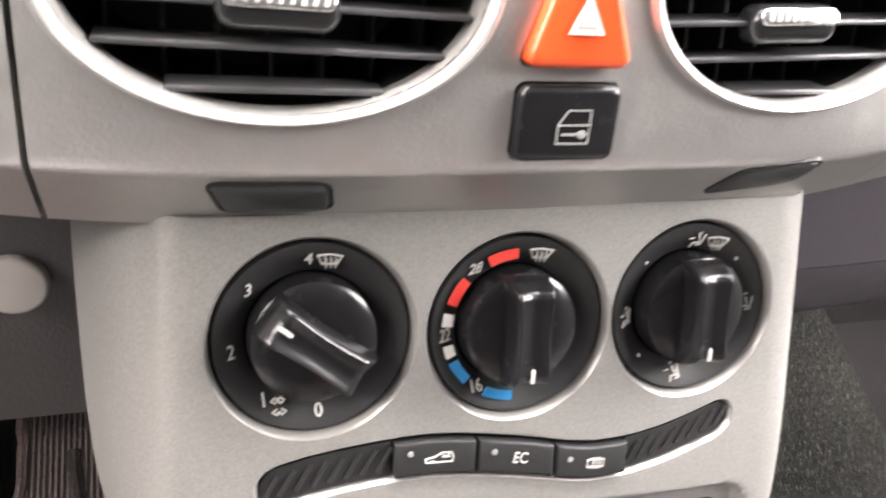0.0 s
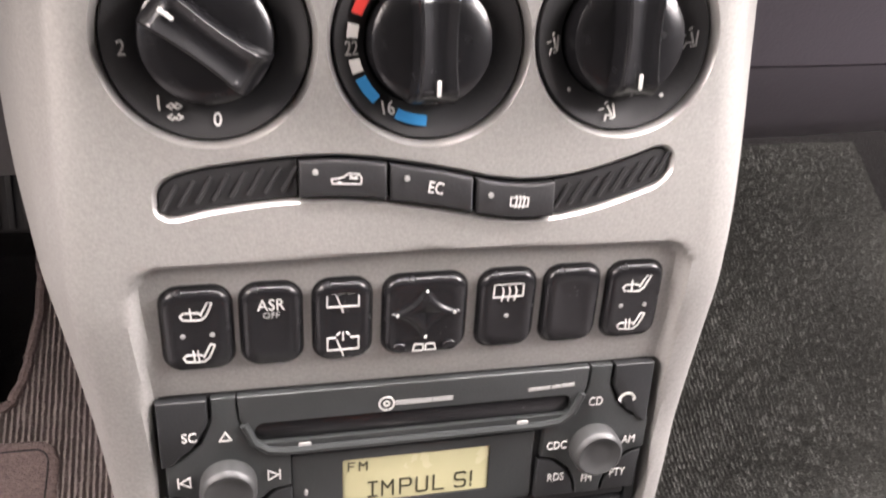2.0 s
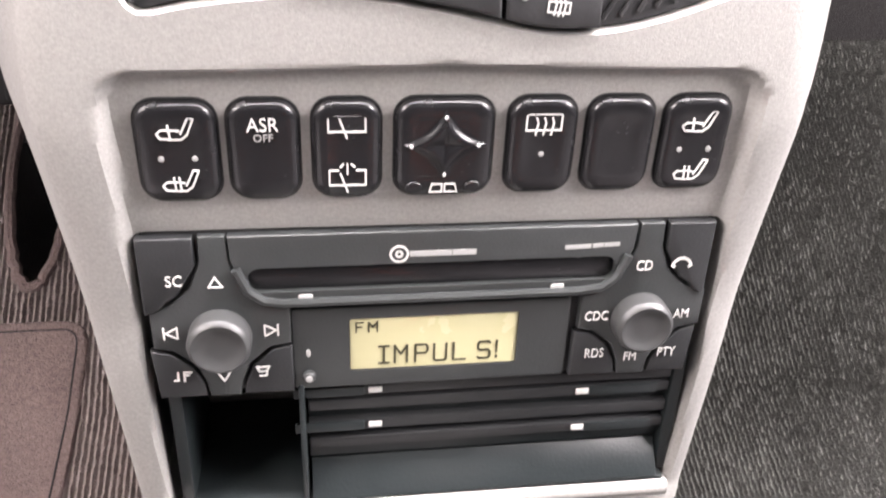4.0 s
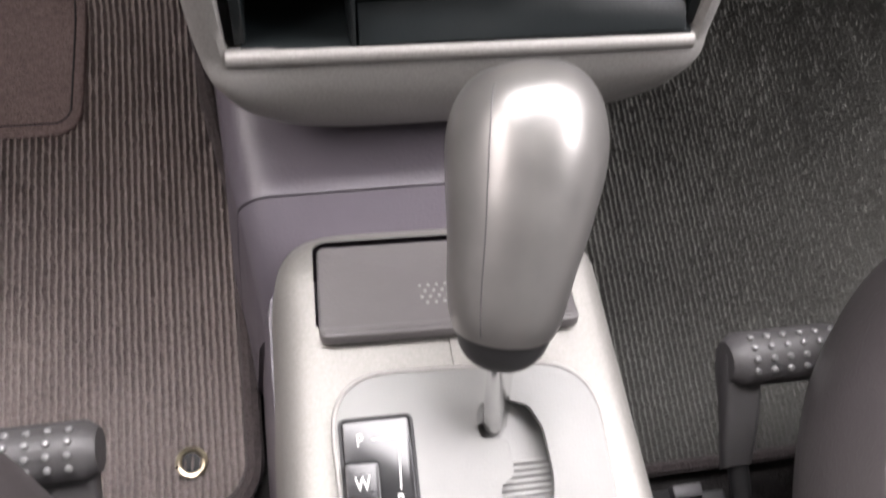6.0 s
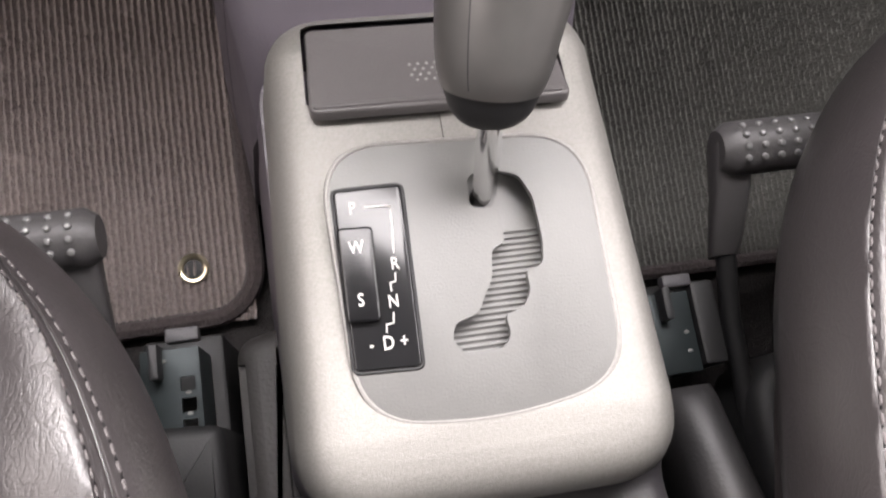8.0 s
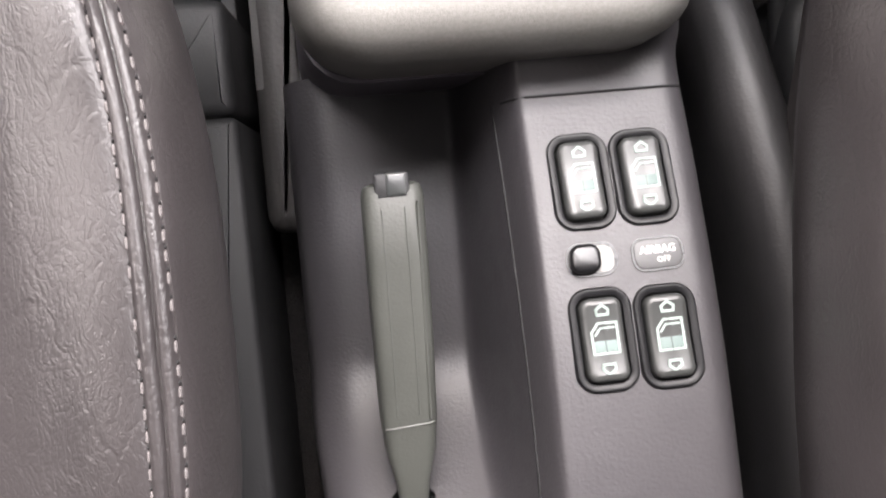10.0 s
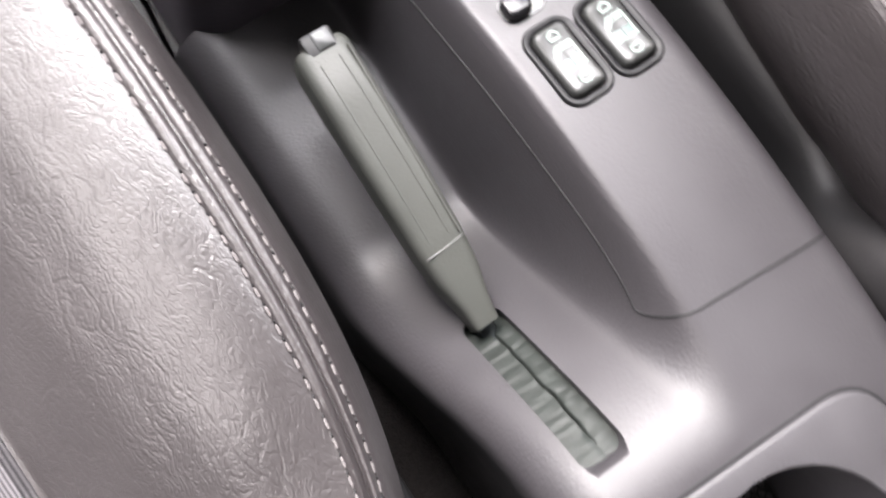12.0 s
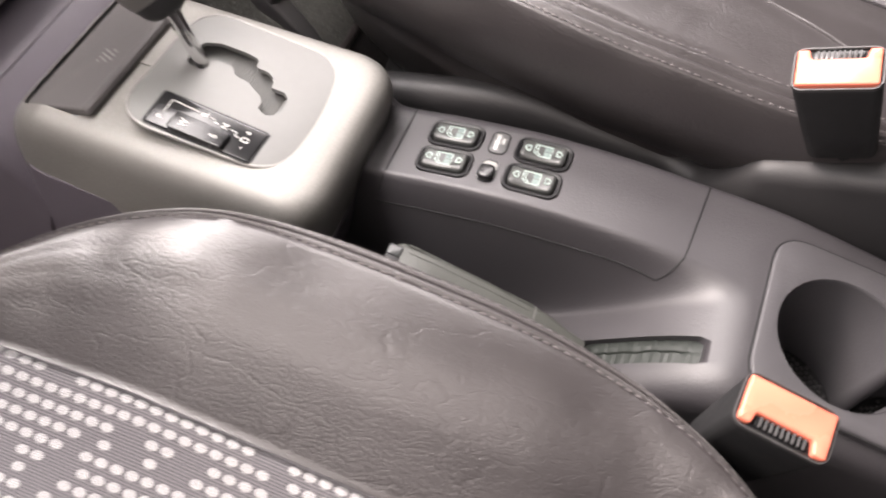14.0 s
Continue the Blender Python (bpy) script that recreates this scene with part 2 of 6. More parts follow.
def thing(name, label, category, at=(0, 0, 0), group="", kind=""):
    ob = new(name)
    ob.empty_display_size = 0.01
    ob.location = at
    BASE[ob.name] = Matrix.Translation(at).inverted()
    return tagged(ob, label, category, group, kind)


def link_mesh(name, me, mat, parent, label="", angle=38):
    me.materials.clear()
    me.materials.append(mat)
    bm = bmesh.new()
    bm.from_mesh(me)
    bmesh.ops.recalc_face_normals(bm, faces=bm.faces)
    lim = radians(angle)
    for f in bm.faces:
        f.smooth = True
    for e in bm.edges:
        e.smooth = len(e.link_faces) == 2 and e.calc_face_angle(0) < lim
    bm.to_mesh(me)
    bm.free()
    ob = new(name, me)
    if parent is not None:
        ob.parent = parent
        if parent.name in BASE:
            ob.matrix_parent_inverse = BASE[parent.name]
    if label:
        ob["label"] = label
    return ob


def part(name, bm, mat, parent, label="", angle=38):
    me = bpy.data.meshes.new(name)
    bm.to_mesh(me)
    bm.free()
    return link_mesh(name, me, mat, parent, label, angle)


def loft(rings, closed=True, cap0=False, cap1=False, bm=None):
    """Skin over rings of points, each of the same count."""
    bm = bm or bmesh.new()
    vs = [[bm.verts.new(p) for p in r] for r in rings]
    n = len(rings[0])
    for a, b in zip(vs, vs[1:]):
        for i in range(n if closed else n - 1):
            j = (i + 1) % n
            bm.faces.new((a[i], a[j], b[j], b[i]))
    if cap0:
        bm.faces.new(vs[0][::-1])
    if cap1:
        bm.faces.new(vs[-1])
    return bm


def rrect(w, h, r, n=5, cx=0.0, cy=0.0):
    r = min(r, w / 2 - 1e-5, h / 2 - 1e-5)
    out = []
    for sx, sy, a0 in ((1, 1, 0), (-1, 1, 90), (-1, -1, 180), (1, -1, 270)):
        for k in range(n + 1):
            a = radians(a0 + 90 * k / n)
            out.append((cx + sx * (w / 2 - r) + r * math.cos(a), cy + sy * (h / 2 - r) + r * math.sin(a)))
    return out


def oval(a, b, n=48, cx=0.0, cy=0.0, p=2.0):
    out = []
    for k in range(n):
        t = 2 * math.pi * k / n
        c, s = math.cos(t), math.sin(t)
        out.append((cx + a * math.copysign(abs(c) ** (2 / p), c), cy + b * math.copysign(abs(s) ** (2 / p), s)))
    return out


def rounded_poly(pts, r, n=4):
    """A polygon with its corners rounded to the radius r."""
    out = []
    m = len(pts)
    for i in range(m):
        p, a, b = Vector(pts[i]), Vector(pts[i - 1]), Vector(pts[(i + 1) % m])
        u, v = (a - p), (b - p)
        d = min(r, u.length * 0.45, v.length * 0.45)
        s, e = p + u.normalized() * d, p + v.normalized() * d
        for k in range(n + 1):
            t = k / n
            q = s * (1 - t) ** 2 + p * 2 * t * (1 - t) + e * t * t
            out.append((q.x, q.y))
    return out


def inset(outline, d):
    n = len(outline)
    area = sum(outline[i - 1][0] * outline[i][1] - outline[i][0] * outline[i - 1][1] for i in range(n))
    sg = 1 if area > 0 else -1
    out = []
    for i in range(n):
        a, b = Vector(outline[i - 1]), Vector(outline[(i + 1) % n])
        t = (b - a)
        t = t.normalized() if t.length > 1e-9 else Vector((1, 0))
        out.append((outline[i][0] - sg * t.y * d, outline[i][1] + sg * t.x * d))
    return out


def dense(outline, step=0.0015):
    """The same outline with points no further apart than step."""
    out = []
    for a, b in zip(outline, outline[1:] + outline[:1]):
        n = max(1, int(math.hypot(b[0] - a[0], b[1] - a[1]) / step))
        out += [(a[0] + (b[0] - a[0]) * k / n, a[1] + (b[1] - a[1]) * k / n) for k in range(n)]
    return out


def puck(outline, h, r, m=None, seg=3, base=0.0, dome=0.0, bm=None):
    """A raised plate on an outline: height h above base, its upper edge rounded by r, its top domed by dome."""
    m = m or Matrix.Identity(4)
    rings = [[(x, y, base) for x, y in outline], [(x, y, base + h - r) for x, y in outline]]
    for k in range(1, seg + 1):
        a = math.pi / 2 * k / seg
        ins = inset(outline, r * (1 - math.cos(a)))
        rings.append([(x, y, base + h - r + r * math.sin(a)) for x, y in ins])
    if dome:
        cx, cy = sum(p[0] for p in outline) / len(outline), sum(p[1] for p in outline) / len(outline)
        last = rings[-1]
        for f in (0.75, 0.45, 0.15):
            rings.append([(cx + (x - cx) * f, cy + (y - cy) * f, base + h + dome * (1 - f * f)) for x, y, _ in last])
    rings = [[m @ Vector(p) for p in ring] for ring in rings]
    return loft(rings, True, True, True, bm)


def ring_band(outer, inner, z0, z1, m=None, bm=None):
    """A flat frame between two outlines of the same count, from z0 up to z1."""
    m = m or Matrix.Identity(4)
    rs = [[m @ Vector((x, y, z)) for x, y in o] for o, z in ((outer, z0), (outer, z1), (inner, z1), (inner, z0), (outer, z0))]
    return loft(rs, True, bm=bm)


def box(w, d, h, m=None, bevel=0.0, bm=None):
    """A box centred in x and y, standing on z = 0."""
    return puck(rrect(w, d, max(bevel, 1e-4), 2), h, max(bevel, 5e-5), m, 2, bm=bm)


def tube(points, r, n=8, bm=None, cap=True, closed=False):
    pts = [Vector(p) for p in points]
    rings, side = [], None
    for i, p in enumerate(pts):
        a = pts[i - 1] if i or closed else p
        b = pts[(i + 1) % len(pts)] if i < len(pts) - 1 or closed else p
        t = (b - a).normalized()
        side = side or (t.cross(Vector((0.1, 0.3, 1))).normalized())
        side = (side - t * side.dot(t)).normalized()
        up = t.cross(side)
        rad = r[i] if isinstance(r, (list, tuple)) else r
        rings.append([p + rad * (math.cos(k * 2 * math.pi / n) * side + math.sin(k * 2 * math.pi / n) * up) for k in range(n)])
    if closed:
        rings.append(rings[0])
    bm = loft(rings, True, cap and not closed, cap and not closed, bm)
    if closed:
        bmesh.ops.remove_doubles(bm, verts=bm.verts, dist=1e-7)
    return bm


def strokes(lines, w, m, bm=None, h=0.00018):
    """Thin raised printed lines, in the plane of m."""
    bm = bm or bmesh.new()
    for line in lines:
        for a, b in zip(line, line[1:]):
            a, b = Vector(a), Vector(b)
            t = (b - a)
            if t.length < 1e-7:
                continue
            t = t.normalized()
            s = Vector((-t.y, t.x)) * w / 2
            e = t * w * 0.35
            q = [a - e + s, a - e - s, b + e - s, b + e + s]
            lo = [bm.verts.new(m @ Vector((p.x, p.y, 0))) for p in q]
            hi = [bm.verts.new(m @ Vector((p.x, p.y, h))) for p in q]
            bm.faces.new(hi)
            for i in range(4):
                bm.faces.new((lo[i], lo[(i + 1) % 4], hi[(i + 1) % 4], hi[i]))
    return bm


def text(body, size, m, mat, parent, name="lettering", extrude=0.0001, sx=1.0, label="", bold=0.0):
    cu = bpy.data.curves.new("text", "FONT")
    cu.body, cu.size, cu.align_x, cu.align_y, cu.extrude, cu.resolution_u, cu.offset = body, size, "CENTER", "CENTER", extrude, 3, bold
    ob = bpy.data.objects.new("text", cu)
    scene.collection.objects.link(ob)
    me = bpy.data.meshes.new_from_object(ob.evaluated_get(bpy.context.evaluated_depsgraph_get()))
    bpy.data.objects.remove(ob)
    me.transform(m @ Matrix.Diagonal((sx, 1, 1, 1)))
    return link_mesh(name, me, mat, parent, label)


def carve(ob, cutters, angle=38):
    """Cuts the given bmeshes out of a solid part."""
    for bm in cutters:
        me = bpy.data.meshes.new("cutter")
        bmesh.ops.recalc_face_normals(bm, faces=bm.faces)
        bm.to_mesh(me)
        bm.free()
        cut = new("cutter", me)
        mod = ob.modifiers.new("cut", "BOOLEAN")
        mod.operation, mod.solver, mod.object = "DIFFERENCE", "EXACT", cut
        inv = ob.matrix_parent_inverse.copy() if ob.parent else Matrix.Identity(4)
        par, ob.parent = ob.parent, None
        done = bpy.data.meshes.new_from_object(ob.evaluated_get(bpy.context.evaluated_depsgraph_get()))
        ob.modifiers.clear()
        if len(done.vertices) > 8:
            ob.data = done
        ob.parent = par
        ob.matrix_parent_inverse = inv
        bpy.data.objects.remove(cut)
        bpy.data.meshes.remove(me)
    me = ob.data
    mat = me.materials[0]
    me.materials.clear()
    me.materials.append(mat)
    bm = bmesh.new()
    bm.from_mesh(me)
    for f in bm.faces:
        f.material_index = 0
        f.smooth = True
    for e in bm.edges:
        e.smooth = len(e.link_faces) == 2 and e.calc_face_angle(0) < radians(angle)
    bm.to_mesh(me)
    bm.free()
    return ob


def at(m, x, y, z=0.0, turn=0.0):
    return m @ pose(x, y, z, 0, 0, turn)


def smooth(a, b, v):
    t = min(1.0, max(0.0, (v - a) / (b - a)))
    return t * t * (3 - 2 * t)


def curve1(xs, ys, v):
    """A smooth curve through a few heights."""
    v = min(max(v, xs[0]), xs[-1])
    for i in range(len(xs) - 1):
        if v <= xs[i + 1]:
            break
    h = xs[i + 1] - xs[i]

    def slope(k):
        if k == 0 or k == len(xs) - 1:
            j = min(k, len(xs) - 2)
            return (ys[j + 1] - ys[j]) / (xs[j + 1] - xs[j])
        return (ys[k + 1] - ys[k - 1]) / (xs[k + 1] - xs[k - 1])

    t = (v - xs[i]) / h
    return ((1 + 2 * t) * (1 - t) ** 2 * ys[i] + t * (1 - t) ** 2 * h * slope(i) + t * t * (3 - 2 * t) * ys[i + 1] + t * t * (t - 1) * h * slope(i + 1))

# ---- the cabin shell, floor and footwells ----
FLOOR_Z = -0.192


def slab(name, corners, thick, mat, label, category, parent=None):
    """A flat sheet with thickness, from corners in order."""
    c = [Vector(p) for p in corners]
    n = (c[1] - c[0]).cross(c[2] - c[0]).normalized() * thick
    bm = loft([c, [p + n for p in c]], True, True, True)
    ob = part(name, bm, mat, parent)
    return tagged(ob, label, category, kind="structure")


slab("floor", [(-0.75, -1.4, FLOOR_Z - 0.006), (0.8, -1.4, FLOOR_Z - 0.006), (0.8, 0.62, FLOOR_Z - 0.004), (-0.75, 0.62, FLOOR_Z - 0.004)], -0.02, FLOOR_CARPET, "dark carpeted car floor under the seats", "floor")
slab("wall_front", [(-0.75, 0.60, -0.2), (0.8, 0.60, -0.2), (0.8, 0.68, 0.47), (-0.75, 0.68, 0.47)], -0.03, FLOOR_CARPET, "dark carpeted bulkhead behind the dashboard", "wall")
slab("wall_left", [(-0.75, -1.4, -0.2), (-0.75, 0.62, -0.2), (-0.80, 0.62, 0.40), (-0.80, -1.4, 0.40)], 0.05, DARK, "dark plastic lower door side below the window", "wall")
slab("wall_right", [(0.8, -1.4, -0.2), (0.8, 0.62, -0.2), (0.85, 0.62, 0.40), (0.85, -1.4, 0.40)], -0.05, DARK, "dark plastic lower door side below the window", "wall")
# Unseen dark walls, added to keep light from behind off the console
slab("wall_rear", [(-0.78, -1.42, -0.2), (0.83, -1.42, -0.2), (0.83, -1.42, 0.98), (-0.78, -1.42, 0.98)], 0.05, FLOOR_CARPET, "unseen dark wall behind the seats, added to keep rear light out", "wall")
slab("wall_left_rear", [(-0.80, -1.42, 0.40), (-0.80, -0.40, 0.40), (-0.80, -0.40, 0.98), (-0.80, -1.42, 0.98)], 0.05, FLOOR_CARPET, "unseen dark wall behind the driver door, added to block side light", "wall")
slab("wall_right_rear", [(0.85, -1.42, 0.40), (0.85, -0.40, 0.40), (0.85, -0.40, 0.98), (0.85, -1.42, 0.98)], -0.05, FLOOR_CARPET, "unseen dark wall behind the passenger door, added to block side light", "wall")
# Unseen roof sheet; its front edge is placed to shut out light from above
slab("ceiling", [(-0.8, -1.5, 0.98), (0.85, -1.5, 0.98), (0.85, 0.22, 0.98), (-0.8, 0.22, 0.98)], 0.03, HEADLINER, "unseen headliner sheet over the seats, darkened against bounced light", "ceiling")


def ribbed_sheet(x0, x1, y0, y1, pitch, zf, seed, gap=None):
    """A carpet sheet with looped ribs that run fore and aft, as real relief; gap is an oval opening (x, y, a, b)."""
    rnd = random.Random(seed)
    nx = int((x1 - x0) / pitch) * 5
    ny = int((y1 - y0) / 0.0013)
    bm = bmesh.new()
    top = []
    phase = [rnd.uniform(-0.5, 0.5) for _ in range(ny + 1)]
    for j in range(ny + 1):
        y = y0 + (y1 - y0) * j / ny
        row = []
        for i in range(nx + 1):
            x = x0 + (x1 - x0) * i / nx
            rib = round(i / 5)
            wob = 0.0004 * noise.noise(Vector((rib * 3.1, y * 190, seed + 2.0)))
            h = 0.0031 * (0.5 + 0.5 * math.cos(i / 5 * 2 * math.pi)) ** 0.8 * (1 + 0.60 * noise.noise(Vector((rib * 7.3, y * 360, seed)))) + 0.0008 * noise.noise(Vector((x * 420, y * 400, seed)))
            h += 0.0012 * noise.noise(Vector((x * 14, y * 14, seed + 5.0)))
            row.append(bm.verts.new((x + 0.0002 * phase[j] + wob, y, zf(x, y) + h)))
        top.append(row)
    for a, b in zip(top, top[1:]):
        for i in range(nx):
            if gap and ((a[i].co.x - gap[0]) / gap[2]) ** 2 + ((a[i].co.y - gap[1]) / gap[3]) ** 2 < 1:
                continue
            bm.faces.new((a[i], a[i + 1], b[i + 1], b[i]))
    loose = [v for v in bm.verts if not v.link_faces]
    bmesh.ops.delete(bm, geom=loose, context="VERTS")
    return bm


def floor_z(x, y):
    return -0.1865 + 0.10 * (y - 0.04) + 0.25 * max(0.0, y - 0.30)


left_mat = thing("floor_mat", "brown-grey ribbed carpet mat with bound edge and heel pad", "floor mat", (-0.2, 0.15, -0.19), "front floor mats")
part("carpet", ribbed_sheet(-0.36, -0.0865, 0.006, 0.56, 0.0037, floor_z, 3, (-0.2030, 0.462, 0.0185, 0.083)), MAT_BROWN, left_mat, angle=80)
edge = []
for k in range(0, 40):
    y = 0.46 - (0.46 - 0.035) * k / 39
    x = -0.0850 - 0.016 * smooth(0.16, 0.27, y) - 0.05 * smooth(0.27, 0.46, y)
    edge.append((x, y, floor_z(x, y) + 0.001))
for k in range(1, 9):
    a = math.pi / 2 * k / 8
    x, y = -0.085 - 0.026 * (1 - math.cos(a)), 0.035 - 0.026 * math.sin(a)
    edge.append((x, y, floor_z(x, y) + 0.001))
for k in range(1, 20):
    x = -0.111 - 0.25 * k / 19
    edge.append((x, 0.009 - 0.004 * k / 19, floor_z(x, 0.007) + 0.001))
part("bound_edge", tube(edge, 0.0052, 8), carpet("mat_binding", (0.070, 0.058, 0.058)), left_mat, "fuzzy dark brown binding")
frayed = random.Random(12)
cut_edge = [(-0.2030 + 0.0195 * math.cos(a), 0.462 + 0.084 * math.sin(a)) for a in [2 * math.pi * k / 70 for k in range(70)]]
part("pedal_cutout_edge", tube([(x + frayed.uniform(-0.0012, 0.0012), y, floor_z(x, y) + 0.0022 + frayed.uniform(-0.0006, 0.0006)) for x, y in cut_edge], 0.0038, 8, closed=True), HEEL, left_mat, "frayed pale edge of the pedal opening")
PAD_X, PAD_Y0, PAD_Y1, PAD_R = -0.166, 0.228, 0.356, 0.016


def pad_edge(y, d=0.0):
    """The right edge of the heel pad, drawn in by d, with rounded corners."""
    r = PAD_R - d
    reach = max(0.0, (PAD_Y0 + PAD_R) - y, y - (PAD_Y1 - PAD_R))
    return PAD_X - 0.004 + 0.006 * (y - PAD_Y0) / 0.13 - PAD_R + math.sqrt(max(0.0, r * r - reach * reach))


rows = []
for k in range(49):
    y = PAD_Y0 + (PAD_Y1 - PAD_Y0) * (0.5 - 0.5 * math.cos(math.pi * k / 48))
    xr = pad_edge(y)
    fall = 0.0016 * (1 - min(1.0, min(y - PAD_Y0, PAD_Y1 - y) / 0.004)) ** 2
    row = [(-0.34, y, floor_z(-0.34, y) - 0.002)]
    for u in [q / 14 for q in range(15)]:
        x = -0.34 + (xr - 0.003 + 0.34) * u
        row.append((x, y, floor_z(x, y) + 0.0046 - fall + 0.0006 * noise.noise(Vector((x * 60, y * 60, 4.0)))))
    row += [(xr - 0.0009, y, floor_z(xr, y) + 0.0040 - fall), (xr, y, floor_z(xr, y) + 0.0028 - fall), (xr, y, floor_z(xr, y) - 0.002)]
    rows.append(row)
pad = part("heel_pad", loft(rows, True, True, True), HEEL, left_mat, "worn brown velour heel pad")
groove = [(-0.33, PAD_Y0 + 0.0065)]
for k in range(41):
    y = PAD_Y0 + 0.0065 + (PAD_Y1 - PAD_Y0 - 0.013) * (0.5 - 0.5 * math.cos(math.pi * k / 40))
    groove.append((pad_edge(y, 0.0065), y))
groove.append((-0.33, PAD_Y1 - 0.0065))
part("pressed_groove", tube([(x, y, floor_z(x, y) + 0.0044) for x, y in groove], 0.0007, 6), FLOOR_CARPET, pad, "dark pressed groove")
gm = Matrix.Translation((-0.1172, 0.0368, floor_z(-0.1172, 0.0368) + 0.0010)) @ pose(0, 0, 0, 8, 0, 0)
ringm = [gm @ Vector((0.0068 * math.cos(a), 0.0068 * math.sin(a), 0.0012)) for a in [2 * math.pi * k / 24 for k in range(24)]]
part("grommet", tube(ringm, 0.0017, 8, closed=True), BRASS, left_mat, "brass eyelet")
part("eyelet_hole", puck(oval(0.0054, 0.0054, 20), 0.0012, 0.0003, gm), MATT_BLACK, left_mat)

right_mat = thing("floor_mat", "dark grey ribbed carpet mat in the passenger footwell", "floor mat", (0.3, 0.15, -0.19), "front floor mats")
part("carpet", ribbed_sheet(0.088, 0.52, 0.004, 0.56, 0.0034, floor_z, 9), MAT_GREY, right_mat, angle=80)
part("bound_edge", tube([(0.088 + 0.43 * k / 20, 0.003, floor_z(0.2, 0.003) + 0.001) for k in range(21)], 0.0042, 8), bpy.data.materials["mat_binding"], right_mat, "dark piped binding")

# ---- dashboard ----
FZ = [0.0, 0.031, 0.085, 0.105, 0.150, 0.165, 0.195, 0.235, 0.255, 0.268, 0.300]
FY = [0.119, 0.1316, 0.150, 0.1575, 0.1690, 0.1735, 0.1855, 0.2035, 0.2125, 0.2185, 0.2330]
FX = 0.0155


def fas_y(z):
    return curve1(FZ, FY, z)


def fm(x, z, lift=0.0):
    """A frame on the face of the centre stack: x right, y up along it, z out of it."""
    s = (fas_y(z + 0.004) - fas_y(z - 0.004)) / 0.008
    up = Vector((0, s, 1)).normalized()
    out = Vector((1, 0, 0)).cross(up)
    m = Matrix(((1, up.x, out.x, x), (0, up.y, out.y, fas_y(z)), (0, up.z, out.z, z), (0, 0, 0, 1)))
    return m @ Matrix.Translation((0, 0, lift))


stack = thing("centre_stack", "silver lacquered plastic centre stack leaning back below the vents", "dashboard panel", (FX, 0.15, 0.03))
SW = [(0.0, 0.090), (0.03, 0.0945), (0.09, 0.0995), (0.14, 0.1035), (0.17, 0.1060), (0.217, 0.1045), (0.29, 0.1010)]


def stack_half(z):
    return curve1([a for a, _ in SW], [b for _, b in SW], z)


def recess(x, z):
    """How deep the field of switches and radio is sunk, at most 3 mm."""
    dx = abs(x - 0.0168)
    r = 0.0085
    qx = dx - (0.0860 + 0.012 * (z - 0.06) - r)
    qz = z + 0.0009 * (dx / 0.02) ** 0.5 - (0.1780 - r)
    d = math.hypot(qx, qz) - r if qx > 0 and qz > 0 else max(qx, qz) - r
    return 0.0045 * (1 - smooth(-0.0016, 0.0018, d)) * smooth(0.027, 0.031, z)


rings = []
LIP = [(-0.0255, 0.1520), (-0.0270, 0.1455), (-0.0252, 0.1392), (-0.0225, 0.1362), (-0.0170, 0.1324), (-0.0100, 0.1292), (-0.0030, 0.1270), (0.0050, 0.1258), (0.0120, 0.1257), (0.0180, 0.1266), (0.0230, 0.1284), (0.0262, 0.1298), (0.0290, 0.1309)]
zs = [-0.03] * len(LIP) + [0.0310] + sorted([0.034 + 0.0027 * k for k in range(88)] + [0.0340 + 0.0027 * k + f for k in range(46, 57) for f in (0.0009, 0.0018)])
for n, z in enumerate(zs):
    low = LIP[n] if n < len(LIP) else None
    if low:
        z = low[0]
    w = stack_half(max(z, 0.0))
    flare = 0.006 + 0.016 * smooth(0.0, 0.27, z)
    y0 = low[1] if low else fas_y(z)

    def lift_at(u, z=z, low=low):
        """The lower edge curves up towards its ends."""
        return 0.031 - (0.031 - z) * (1 - 0.60 * abs(u) ** 5) if low else z

    ze = lift_at(1.0)
    ring = [(FX - w - flare, y0 + 0.050, ze), (FX - w - flare * 0.55, y0 + 0.024, ze), (FX - w - flare * 0.25, y0 + 0.013, ze)]
    nx = 110
    for i in range(nx + 1):
        u = -1 + 2 * i / nx
        x = FX + u * w
        e = max(0.0, abs(u) * w - (w - 0.0125)) / 0.0125
        ring.append((x, y0 + recess(x, z) + 0.0075 * (1 - math.sqrt(max(0.0, 1 - e * e))), lift_at(u)))
    ring += [(FX + w + flare * 0.25, y0 + 0.013, ze), (FX + w + flare * 0.55, y0 + 0.024, ze), (FX + w + flare, y0 + 0.050, ze)]
    ring += [(FX + w * (1 - 2 * k / 6) * 0.98, y0 + 0.060, ze) for k in range(7)]
    rings.append(ring)
face = part("faceplate", loft(rings, True, True, True), SILVER, stack)

DIALS = [(-0.0452, 0.2364), (0.0164, 0.2354), (0.0762, 0.2366)]
DIAL_SIZE = 1.06
SWITCHES = [(-0.0536, 0.0206, 0.0285), (-0.0315, 0.0183, 0.0285), (-0.0097, 0.0180, 0.0285), (0.0166, 0.0268, 0.0285), (0.0436, 0.0190, 0.0285), (0.0658, 0.0192, 0.0285), (0.0880, 0.0196, 0.0285)]
SW_Z, SW_SINK = 0.1562, -0.0050


def wave_mid(x):
    return curve1([-0.062, -0.045, -0.012, 0.017, 0.043, 0.066, 0.095], [0.1955, 0.1988, 0.2008, 0.1972, 0.1925, 0.1942, 0.2025], x)


